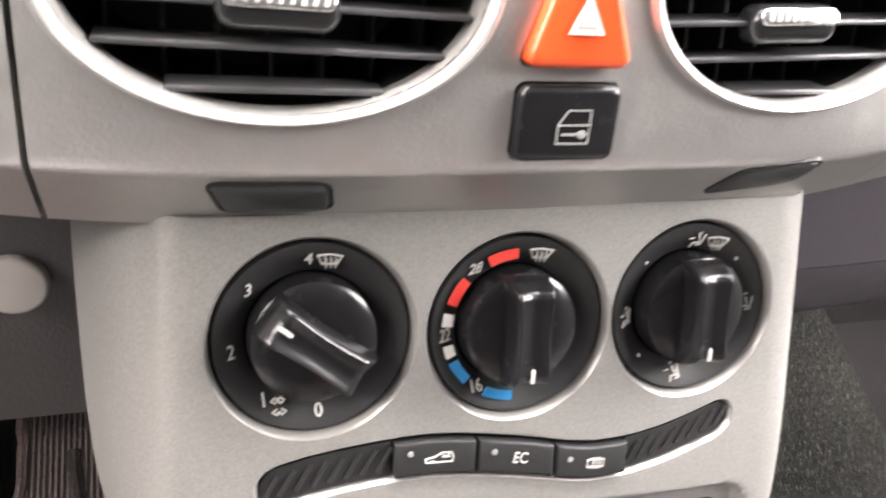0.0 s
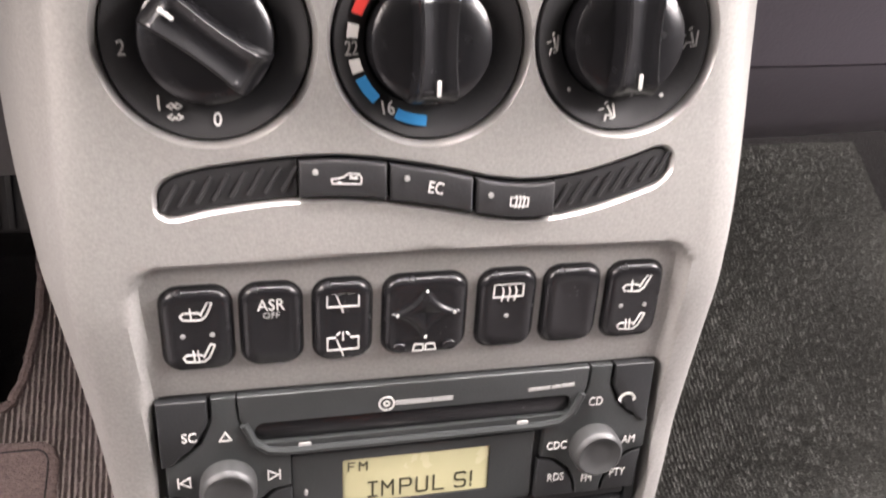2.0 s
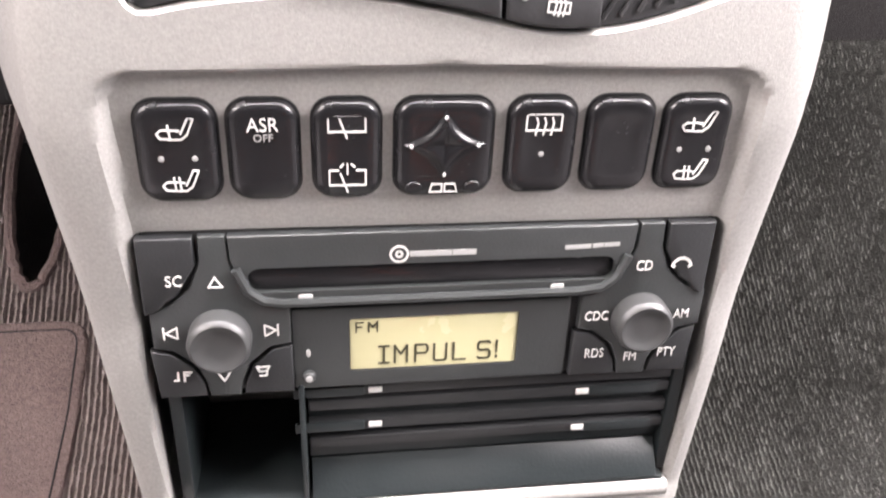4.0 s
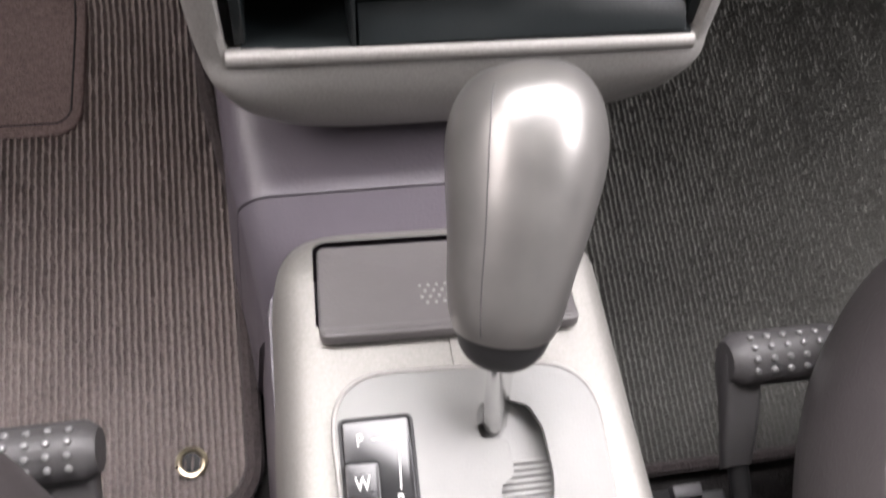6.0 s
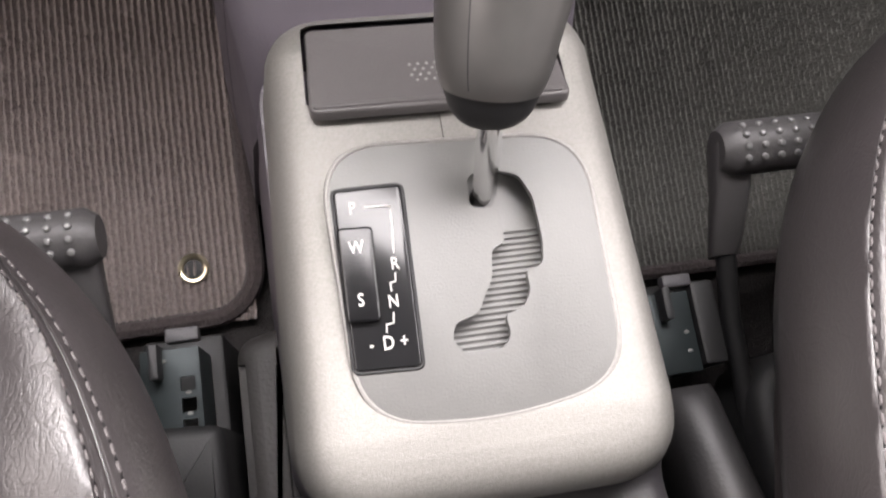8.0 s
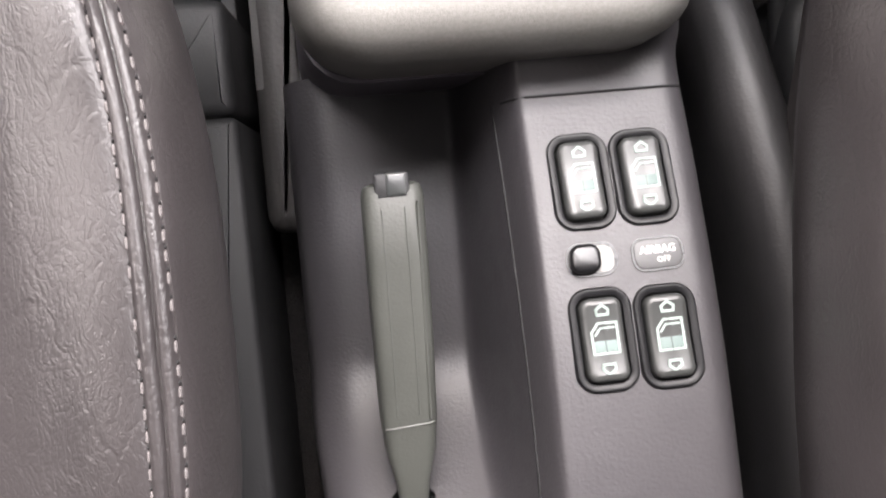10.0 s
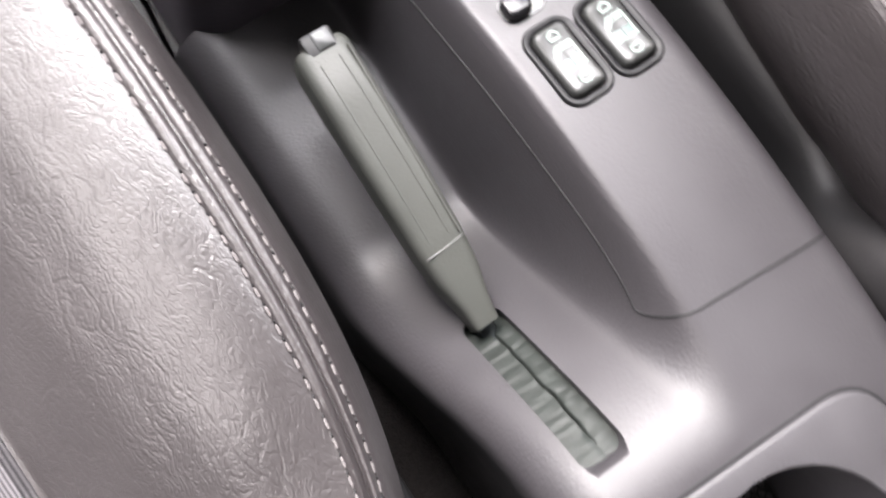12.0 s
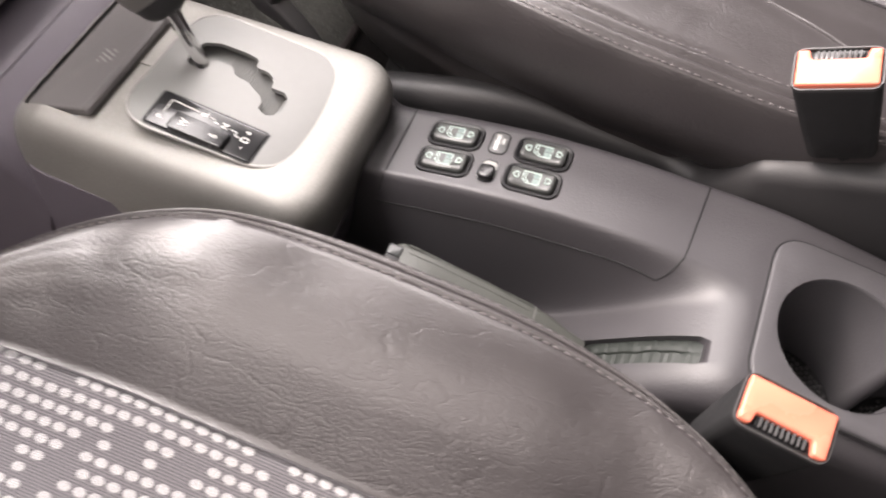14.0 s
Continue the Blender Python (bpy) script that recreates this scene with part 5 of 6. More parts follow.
carve(surround, cuts)
lip = [Vector((x, y, -0.0016)) for x, y in inset(PANEL, -0.0004)]
part("panel_lip", tube(lip, 0.0011, 8, closed=True), SILVER, shift, "bright rounded lip")
plate = part("gate_panel", puck(PANEL, 0.0026, 0.0004, Matrix.Translation((0, 0, -0.0034))), GREY_PANEL, shift, "satin grey plastic panel")
GATE = rounded_poly([(0.0040, 0.0085), (0.0040, 0.0000), (0.0138, -0.0012), (0.0138, -0.0135), (0.0088, -0.0155), (0.0078, -0.0245), (0.0010, -0.0365), (-0.0070, -0.0385), (-0.0090, -0.0440), (-0.0050, -0.0490), (0.0070, -0.0492), (0.0108, -0.0450), (0.0098, -0.0380), (0.0165, -0.0362), (0.0198, -0.0310), (0.0192, -0.0243), (0.0255, -0.0225), (0.0268, -0.0150), (0.0262, 0.0010), (0.0225, 0.0095), (0.0140, 0.0125), (0.0060, 0.0118)], 0.0022, 3)
carve(plate, [puck(GATE, 0.03, 0.0001, Matrix.Translation((0, 0, -0.02)))])
shutter = part("gate_well", puck(rrect(0.044, 0.070, 0.002, 2, 0.0085, -0.0185), 0.001, 0.0003, Matrix.Translation((0, 0, -0.0100))), MATT_BLACK, shift)
carve(surround, [puck(rrect(0.043, 0.069, 0.002, 2, 0.0085, -0.0185), 0.03, 0.0001, Matrix.Translation((0, 0, -0.0110)))])
even = surround.modifiers.new("even_shading", "WEIGHTED_NORMAL")
even.keep_sharp = True
sh = thing("gate_shutter", "ribbed grey sliding shutter below the shift gate", "gate shutter", (0.008, -0.02, -0.008))
part("shutter_plate", box(0.0415, 0.066, 0.0012, Matrix.Translation((0.0085, -0.0190, -0.0088)), 0.0004), GREY_PANEL, sh)
for k in range(21):
    y = -0.0085 - 0.0021 * k
    part("rib", tube([(-0.011, y, -0.0074), (0.0285, y, -0.0074)], 0.00075, 6), GREY_PANEL, sh)
lid = part("ashtray_lid", puck(LIDL, 0.0042, 0.0012, lid_slope @ Matrix.Translation((0, 0, -0.0038))), material("ashtray_grey", (0.115, 0.108, 0.108), 0.45, 0, 0.06, 150, 0.4, 800), shift, "dark grey ashtray lid")
part("lid_lip", puck(rrect(0.0900, 0.0022, 0.001, 3, -0.0002, -0.0195), 0.0010, 0.0005, lid_slope @ Matrix.Translation((0, 0, 0.0002)) @ pose(0, 0, 0, 0, 0, -1.8)), bpy.data.materials["ashtray_grey"], lid)
for r_, n_ in ((0, 3), (1, 4), (2, 3), (3, 4)):
    for k in range(n_):
        px, py = -0.0060 + 0.0032 * (k - (n_ - 1) / 2) + 0.002, -0.0042 + 0.0030 * (r_ - 1.5)
        part("grip_dot", puck(oval(0.00065, 0.00065, 10), 0.0006, 0.0003, lid_slope @ Matrix.Translation((px, py, 0.0003))), MARK_DIM, lid)

# gear position display with the mode rocker in its left side
ind = part("position_display", puck(rounded_poly([(-0.0412, 0.0105), (-0.0186, 0.0103), (-0.0200, -0.0510), (-0.0414, -0.0500)], 0.0020, 4), 0.0016, 0.0006, Matrix.Translation((0, 0, -0.0010))), GLOSS_BLACK, shift, "glossy black gear position display")
part("display_edge", tube([(x, y, -0.0007) for x, y in rounded_poly([(-0.0418, 0.0111), (-0.0180, 0.0109), (-0.0194, -0.0516), (-0.0420, -0.0506)], 0.0024, 4)], 0.0006, 6, closed=True), MATT_BLACK, shift)
rk = part("mode_rocker", puck(rounded_poly([(-0.0418, -0.0030), (-0.0300, -0.0035), (-0.0310, -0.0352), (-0.0420, -0.0348)], 0.0020, 4), 0.0034, 0.0010, Matrix.Translation((0, 0, 0.0004))), BLACK, ind, "raised black mode rocker")
IZ = Matrix.Translation((0, 0, 0.00075))
for ch, x, y, s_ in (("P", -0.0357, 0.0037, 0.0058), ("R", -0.0242, -0.0166, 0.0058), ("N", -0.0263, -0.0291, 0.0058), ("D", -0.0297, -0.0424, 0.0064), ("-", -0.0352, -0.0422, 0.0060), ("+", -0.0246, -0.0424, 0.0060)):
    text(ch, s_, at(IZ, x, y), MARK, ind, "letter", sx=0.8, bold=0.00006)
for ch, x, y in (("W", -0.0361, -0.0105), ("S", -0.0368, -0.0280)):
    text(ch, 0.0060, Matrix.Translation((x, y, 0.00395)), MARK, rk, "letter", sx=0.8, bold=0.00006)
part("shift_path", strokes([[(-0.0318, 0.0037), (-0.0236, 0.0034), (-0.0230, 0.0025), (-0.0240, -0.0128)], [(-0.0245, -0.0198), (-0.0247, -0.0225), (-0.0265, -0.0228), (-0.0265, -0.0255)], [(-0.0268, -0.0328), (-0.0272, -0.0360), (-0.0296, -0.0363), (-0.0298, -0.0388)]], 0.0005, IZ), MARK, ind, "thin white shift path line")

# ---- gear selector ----
gear = thing("gear_selector", "silver pear-shaped gear knob on a chrome rod", "gear lever", (0.0097, 0.004, -0.002))
AX = [Vector((0.0097, 0.0200, 0.0290)), Vector((0.0100, 0.0265, 0.0370)), Vector((0.0122, 0.0390, 0.0465)), Vector((0.0165, 0.0560, 0.0555)), Vector((0.0210, 0.0775, 0.0640)), Vector((0.0215, 0.0975, 0.0715))]


def axis(t):
    i = min(int(t * 5), 4)
    u = t * 5 - i
    p0, p1, p2, p3 = AX[max(i - 1, 0)], AX[i], AX[i + 1], AX[min(i + 2, 5)]
    return 0.5 * ((2 * p1) + (p2 - p0) * u + (2 * p0 - 5 * p1 + 4 * p2 - p3) * u * u + (3 * p1 - p0 - 3 * p2 + p3) * u ** 3)


def knob_skin(t0, t1, n, rad, flat=1.0):
    rings_, side = [], Vector((1, 0, 0))
    for k in range(n + 1):
        t = t0 + (t1 - t0) * k / n
        p = axis(t)
        d = (axis(min(1, t + 0.01)) - axis(max(0, t - 0.01))).normalized()
        s_ = (side - d * side.dot(d)).normalized()
        u = d.cross(s_)
        r_ = rad(t)
        rings_.append([p + r_ * (math.cos(a) * s_ + flat * math.sin(a) * u) for a in [2 * math.pi * j / 40 for j in range(40)]])
    return loft(rings_, True, True, True)


def knob_r(t):
    return curve1([0.0, 0.03, 0.10, 0.16, 0.28, 0.46, 0.62, 0.76, 0.86, 0.93, 0.975, 1.0], [0.0058, 0.0097, 0.0131, 0.0144, 0.0172, 0.0194, 0.0222, 0.0242, 0.0228, 0.0182, 0.0116, 0.0008], t)


part("rod", tube([(0.0097, 0.0038, -0.0090), (0.0097, 0.0050, 0.0), (0.0097, 0.0205, 0.0310)], 0.0042, 20), CHROME, gear, "chrome rod")
part("collar", knob_skin(0.0, 0.21, 12, lambda t: knob_r(t)), MATT_BLACK, gear, "black collar")
kn = part("knob", knob_skin(0.20, 1.0, 44, lambda t: knob_r(t) + 0.0004), KNOB, gear, "silver lacquered knob")
seam = []
for k in range(24):
    t = 0.23 + 0.67 * k / 23
    p, d = axis(t), (axis(min(1, t + 0.01)) - axis(t - 0.01)).normalized()
    s_ = (Vector((1, 0, 0)) - d * d.x).normalized()
    u = d.cross(s_)
    a = radians(128)
    q = (knob_r(t) + 0.00035) * (math.cos(a) * s_ + math.sin(a) * u)
    seam.append(p + (q if (p + q).z > (p - q).z else (knob_r(t) + 0.00035) * (math.cos(-a) * s_ + math.sin(-a) * u)))
part("parting_line", tube(seam, 0.00025, 5), DARK, kn, "dark parting line")

# ---- rear console between the seats ----
rear = thing("centre_console", "dark grey plastic centre console with brake trough and cup holder", "centre console", (0, -0.27, -0.19))


def ridge_z(y):
    return curve1([0.09, 0.097, 0.11, 0.14, 0.19, 0.24, 0.29, 0.34, 0.50], [-0.028, -0.034, -0.032, -0.0225, -0.010, -0.003, 0.0, 0.004, 0.006], -y)


def trough_z(y):
    return -0.092 + 0.096 * smooth(-0.200, -0.325, y) if y > -0.5 else 0.004


def console_z(x, y):
    t = trough_z(y)
    r = ridge_z(y)
    f = smooth(-0.014, 0.0085, x)
    f = f ** 1.3
    z = t + (r - t) * f
    left = -0.0795 + 0.012 * smooth(-0.22, -0.30, y)
    e = max(0.0, (left + 0.022) - x) / 0.022
    z -= 0.022 * (1 - math.sqrt(max(0.0, 1 - min(1, e) ** 2)))
    right = 0.0665 - 0.012 * smooth(-0.29, -0.45, y)
    e = max(0.0, x - (right - 0.010)) / 0.010
    z -= 0.010 * (1 - math.sqrt(max(0.0, 1 - min(1, e) ** 2)))
    return z


rows = []
NY, NX = 130, 84
for j in range(NY + 1):
    y = -0.088 - 0.49 * j / NY
    left = -0.0795 + 0.012 * smooth(-0.22, -0.30, y)
    right = 0.0665 - 0.012 * smooth(-0.29, -0.45, y)
    row = [(left - 0.004, y, -0.185), (left - 0.001, y, -0.13)]
    for i in range(NX + 1):
        x = left + (right - left) * i / NX
        row.append((x, y, console_z(x, y)))
    row += [(right + 0.001, y, -0.13), (right + 0.004, y, -0.185)]
    rows.append(row)
body = part("body", loft(rows, True, True, True), CONSOLE, rear)


def wm(x, y, lift=0.0):
    """A frame on the ridge: x right, y forward along it, z up out of it."""
    s = (ridge_z(y + 0.006) - ridge_z(y - 0.006)) / 0.012
    f = Vector((0, 1, s)).normalized()
    out = Vector((1, 0, 0)).cross(f)
    m = Matrix(((1, f.x, out.x, x), (0, f.y, out.y, y), (0, f.z, out.z, ridge_z(y)), (0, 0, 0, 1)))
    return m @ Matrix.Translation((0, 0, lift))


WSW = [(0.0243, -0.1397), (0.0452, -0.1397), (0.0245, -0.1905), (0.0455, -0.1912)]
cuts = [puck(rrect(0.0206, 0.0336, 0.0068, 5), 0.02, 0.0001, wm(x, y, -0.006)) for x, y in WSW]
CUPS = [(-0.0105, -0.3705, 0.0380), (-0.0137, -0.4466, 0.0380)]


def cup_opening(f, fillet=0.0042, n=30):
    """The outline of both cups, joined by a waist with rounded lugs; f scales the cups."""
    a, b = Vector(CUPS[0][:2]), Vector(CUPS[1][:2])
    r, d, along = CUPS[0][2] * f, (b - a).length, (b - a).normalized()
    aside = Vector((-along.y, along.x))
    rf = max(fillet, d / 2 - r + 0.003)
    h = math.sqrt((r + rf) ** 2 - d * d / 4)
    out = []
    for c, way in ((a, -1), (b, 1)):
        half = math.pi - math.acos((d / 2) / (r + rf))
        for k in range(n + 1):
            t = half * (1 - 2 * k / n)
            out.append(c + way * along * r * math.cos(t) - way * aside * r * math.sin(t))
        f_c = (a + b) / 2 + (aside if out[-1].dot(aside) > (a + b).dot(aside) / 2 else -aside) * h
        nxt = b if way < 0 else a
        s_, e_ = (c - f_c).normalized(), (nxt - f_c).normalized()
        for k in range(1, 8):
            out.append(f_c + (s_ * (1 - k / 8) + e_ * (k / 8)).normalized() * rf)
    return [(q.x, q.y) for q in out]



cuts.append(loft([[(x, y, z) for x, y in cup_opening(f)] for f, z in ((0.93, -0.070), (1.0, 0.04))], True, True, True))
slot = rrect(0.0168, 0.0560, 0.0040, 4, -0.0402, -0.2760)
cuts.append(loft([[(x, y, -0.11) for x, y in slot], [(x, y, 0.03) for x, y in slot]], True, True, True))
carve(body, cuts, 70)
body.modifiers.new("even_shading", "WEIGHTED_NORMAL").keep_sharp = True


def on_console(x, y, lift):
    """A point on the console, lifted off its skin."""
    d = 0.001
    n = Vector((console_z(x - d, y) - console_z(x + d, y), console_z(x, y - d) - console_z(x, y + d), 2 * d)).normalized()
    return Vector((x, y, console_z(x, y))) + n * lift


def ridge_side(y, drop):
    """The x on the ridge's inner side that lies the given drop below its top."""
    lo, hi = -0.018, 0.0085
    for _ in range(24):
        mid = (lo + hi) / 2
        lo, hi = (mid, hi) if console_z(mid, y) < ridge_z(y) - drop else (lo, mid)
    return lo


def seam(points):
    part("seam", tube([on_console(x, y, 0.0001) for x, y in points], 0.0005, 6), SEAM, rear, "thin dark panel seam")


SEAM = material("seam_shadow_gap", (0.012, 0.012, 0.013), 0.6, 0, 0.1, 90, 0)
side_y = [-0.1095 - 0.163 * k / 44 for k in range(45)]
side_line = [(ridge_side(y, 0.020 - 0.004 * smooth(-0.20, -0.272, y)), y) for y in side_y]
x_e = side_line[-1][0]
bend = [(x_e + 0.016 * (1 - math.cos(a)), -0.2725 - 0.0095 * math.sin(a)) for a in [math.pi / 2 * k / 10 for k in range(1, 11)]]
seam(side_line + bend + [(x_e + 0.016 + (0.064 - x_e - 0.016) * k / 14, -0.2820 - 0.004 * k / 14) for k in range(1, 15)])
seam([(0.0030 + 0.0610 * k / 16, -0.1098) for k in range(17)])
CUPP = rounded_poly([(-0.0560, -0.3230), (0.0440, -0.3270), (0.0370, -0.5450), (-0.0640, -0.5450)], 0.020, 8)
rings = []
for ins, up in ((0.0, -0.004), (0.0, 0.0010), (0.0006, 0.0018), (0.0016, 0.0022)):
    rings.append([(x, y, 0.0046 + up) for x, y in inset(CUPP, ins)])
cup_panel = part("cup_holder_insert", loft(rings, True, True, True), CUP, rear, "mid-grey cup holder insert")
carve(cup_panel, [loft([[(x, y, z) for x, y in cup_opening(0.985)] for z in (-0.07, 0.04)], True, True, True)])
liner = [[(x, y, z) for x, y in cup_opening(f)] for f, z in ((0.990, 0.0072), (0.980, 0.0066), (0.974, 0.0040), (0.915, -0.0690), (0.905, -0.0700))]
part("cup_liner", loft(liner, True), CUP, rear, "mid-grey tapered cup walls", 60)
part("insert_gap", tube([(x, y, 0.0050) for x, y in inset(CUPP, -0.0004)], 0.0007, 6, closed=True), SEAM, rear, "dark gap round the cup holder insert")
for cx_, cy_, r_ in CUPS:
    base = part("cup_mat", puck(oval(r_ * 0.885, r_ * 0.885, 40), 0.002, 0.0006, Matrix.Translation((cx_, cy_, -0.0705))), MATT_BLACK, rear, "black rubber cup mat")
    bm = bmesh.new()
    for ix in range(-9, 10):
        for iy in range(-10, 11):
            px, py = 0.0036 * (ix + 0.5 * (iy % 2)), 0.0031 * iy
            if math.hypot(px, py) < r_ * 0.82:
                puck(oval(0.0013, 0.0013, 6), 0.0010, 0.0004, Matrix.Translation((cx_ + px, cy_ + py, -0.0686)), 1, bm=bm)
    tagged(part("cup_mat_studs", bm, DARK, base), kind="stuff")

# ---- window switches, mirror knob and lamp on the console ----
PANE = [[(-0.0041, -0.0044), (-0.0041, 0.0024), (-0.0018, 0.0052), (0.0041, 0.0052), (0.0041, -0.0044), (-0.0041, -0.0044)]]
WINDOW = [[(-0.0030, 0.0014), (-0.0012, 0.0036), (0.0032, 0.0036)]]
HOUSE = [[(-0.0018, -0.0014), (-0.0020, 0.0002), (0.0, 0.0017), (0.0020, 0.0002), (0.0018, -0.0014), (-0.0018, -0.0014)]]
first_switch = thing("window_switch", "glossy dark window switch with pale green window symbol", "switch", group="window switches")
o = rrect(0.0203, 0.0332, 0.0066, 6)
prof_w = [(0.0, -0.006), (0.0, 0.0004), (0.0005, 0.0010), (0.0014, 0.0011), (0.0026, 0.0004), (0.0031, -0.0020), (0.0031, -0.006)]
part("well", loft([[(x, y, z) for x, y in inset(o, i)] for i, z in prof_w + prof_w[:1]], True), material("switch_well_black", (0.007, 0.007, 0.008), 0.42, 0, 0.1, 200, 0.05, 900, spec=0.3), first_switch)
o2 = dense(inset(o, 0.0034))
rings = [[(x, y, -0.005) for x, y in o2], [(x, y, 0.0006 + 7.0 * y * y) for x, y in o2]]
for ins, up in ((0.0003, 0.0014), (0.0010, 0.0021), (0.0022, 0.0024)):
    rings.append([(x, y, up + 7.0 * y * y) for x, y in inset(o2, ins)])
rings.append([(x * 0.5, y, 0.0022 + 7.0 * y * y) for x, y in inset(o2, 0.0022)])
rings.append([(x * 0.05, y, 0.0021 + 7.0 * y * y) for x, y in inset(o2, 0.0022)])
part("rocker", loft(rings, True, True, True), material("smoked_rocker", (0.045, 0.047, 0.046), 0.32, 0, 0.1, 200, 0.05, 900, spec=0.55), first_switch)
GLYPH = material("pale_green_print", (0.34, 0.42, 0.39), 0.5, 0, 0.05, 200, 0)
GLYPH_DIM = material("dull_green_print", (0.15, 0.20, 0.19), 0.5, 0, 0.05, 200, 0)
part("symbol", strokes(PANE, 0.0007, Matrix.Translation((0, 0, 0.0020)), h=0.0006), GLYPH, first_switch)
part("window_line", strokes(WINDOW, 0.0006, Matrix.Translation((0, 0, 0.0020)), h=0.0006), GLYPH, first_switch)
part("pane_fill", puck([(-0.0036, -0.0039), (0.0037, -0.0039), (0.0037, -0.0004), (-0.0036, -0.0004)], 0.0005, 0.00005, Matrix.Translation((0, 0, 0.0020))), GLYPH_DIM, first_switch)
for way in (1, -1):
    m = Matrix.Translation((0, 0.0092 * way, 0.0027)) @ pose(0, 0, 0, 8 * way, 0, 0 if way > 0 else 180)
    part("arrow", strokes(HOUSE, 0.0008, m, h=0.0005), GLYPH, first_switch)
for n, (x, y) in enumerate(WSW):
    if n:
        copy_thing(first_switch, wm(x, y) @ pose(0, 0, 0, 0, 0, 1))
first_switch.matrix_basis = wm(*WSW[0]) @ pose(0, 0, 0, 0, 0, 1)
mk = thing("child_lock_slider", "small black sliding switch in a dark oval recess", "switch")
o = rrect(0.0168, 0.0112, 0.0045, 5)
part("recess", ring_band(o, inset(o, 0.0012), -0.001, 0.0005), BLACK, mk)
part("recess_floor", puck(inset(o, 0.0011), 0.0004, 0.0001), MARK_DIM, mk, "pale floor of the recess")
part("slider", puck(rrect(0.0100, 0.0096, 0.0034, 5, -0.0025), 0.0042, 0.0016), BLACK, mk)
mk.matrix_basis = wm(0.0241, -0.1652)
ab = thing("airbag_lamp", "dark oval lamp lettered AIRBAG OFF on the console", "indicator lamp")
o = rrect(0.0172, 0.0112, 0.0040, 5)
part("lens", puck(inset(o, 0.0007), 0.0009, 0.0005), material("lamp_lens_grey", (0.075, 0.075, 0.077), 0.42, 0, 0.1, 90, 0.1), ab)
part("surround_ring", ring_band(o, inset(o, 0.0007), -0.001, 0.0006), BLACK, ab)
LAMP_PRINT = material("bright_lamp_print", (0.82, 0.82, 0.80), 0.6, 0, 0.03, 200, 0)
text("AIRBAG", 0.0036, Matrix.Translation((0, 0.0012, 0.0009)), LAMP_PRINT, ab, sx=0.95, bold=0.00004)
text("OFF", 0.0026, Matrix.Translation((0.0016, -0.0022, 0.0009)), LAMP_PRINT, ab)
ab.matrix_basis = wm(0.0458, -0.1652) @ pose(0, 0, 0, 0, 0, 1)

# ---- parking brake ----
brake = thing("parking_brake", "grey-green parking brake lever lying in the console trough", "parking brake", (-0.04, -0.27, -0.06))


def grip_ring(y, zc, w, h, x):
    return [(x + px, y, zc + pz) for px, pz in rounded_poly([(-w / 2, -h / 2), (w / 2, -h / 2), (w / 2 * 0.90, h / 2), (-w / 2 * 0.90, h / 2)], 0.0050 * w / 0.021, 4)]


rings = [grip_ring(y, z, w, h, x) for y, z, w, h, x in ((-0.1340, -0.0470, 0.0170, 0.0140, -0.0379), (-0.1350, -0.0465, 0.0212, 0.0190, -0.0379), (-0.1380, -0.0462, 0.0230, 0.0220, -0.0379), (-0.160, -0.0475, 0.0234, 0.0225, -0.0381), (-0.19, -0.0500, 0.0230, 0.0220, -0.0386), (-0.2180, -0.0525, 0.0218, 0.0205, -0.0392), (-0.2300, -0.0540, 0.0196, 0.0190, -0.0395), (-0.2420, -0.0550, 0.0135, 0.0160, -0.0398), (-0.2520, -0.0560, 0.0110, 0.0140, -0.0401))]
grip = part("grip", loft(rings, True, True, True), BRAKE, brake)
part("top_facet_edge", tube([(-0.0374 + 0.0080, -0.141, -0.0352), (-0.0390 + 0.0076, -0.218, -0.0423)], 0.0006, 6), BRAKE, grip)
part("collar_line", tube([(-0.0390 - 0.0086, -0.2208, -0.0436), (-0.0390 - 0.0070, -0.2205, -0.0424), (-0.0390 + 0.0070, -0.2195, -0.0424), (-0.0390 + 0.0086, -0.2192, -0.0436)], 0.0003, 6), GREY_PANEL, grip, "pale crease across the grip")
for sx_ in (-0.0040, 0.0040):
    part("grip_ridge", tube([(-0.0380 + sx_, -0.143, -0.03535), (-0.0381 + sx_, -0.160, -0.03625), (-0.0386 + sx_, -0.19, -0.0390), (-0.0392 + sx_, -0.2160, -0.0420)], 0.00028, 5), BRAKE, grip)
part("button_frame", box(0.0120, 0.0095, 0.0100, Matrix.Translation((-0.0378, -0.1355, -0.0452)), 0.0012), MATT_BLACK, brake)
part("release_button", box(0.0070, 0.0080, 0.0100, Matrix.Translation((-0.0362, -0.1350, -0.0444)), 0.0010), material("button_grey", (0.045, 0.048, 0.048), 0.30, 0, 0.05, 100, 0.1), brake, "light grey release button")
part("lever", box(0.0075, 0.050, 0.012, pose(-0.0401, -0.270, -0.068, -3, 0, 0), 0.002), STEEL, brake, "dark steel lever under the grip")
pleats = thing("brake_gaiter", "pleated grey-green gaiter filling the brake slot", "gaiter", (-0.04, -0.28, -0.04))
rows = []
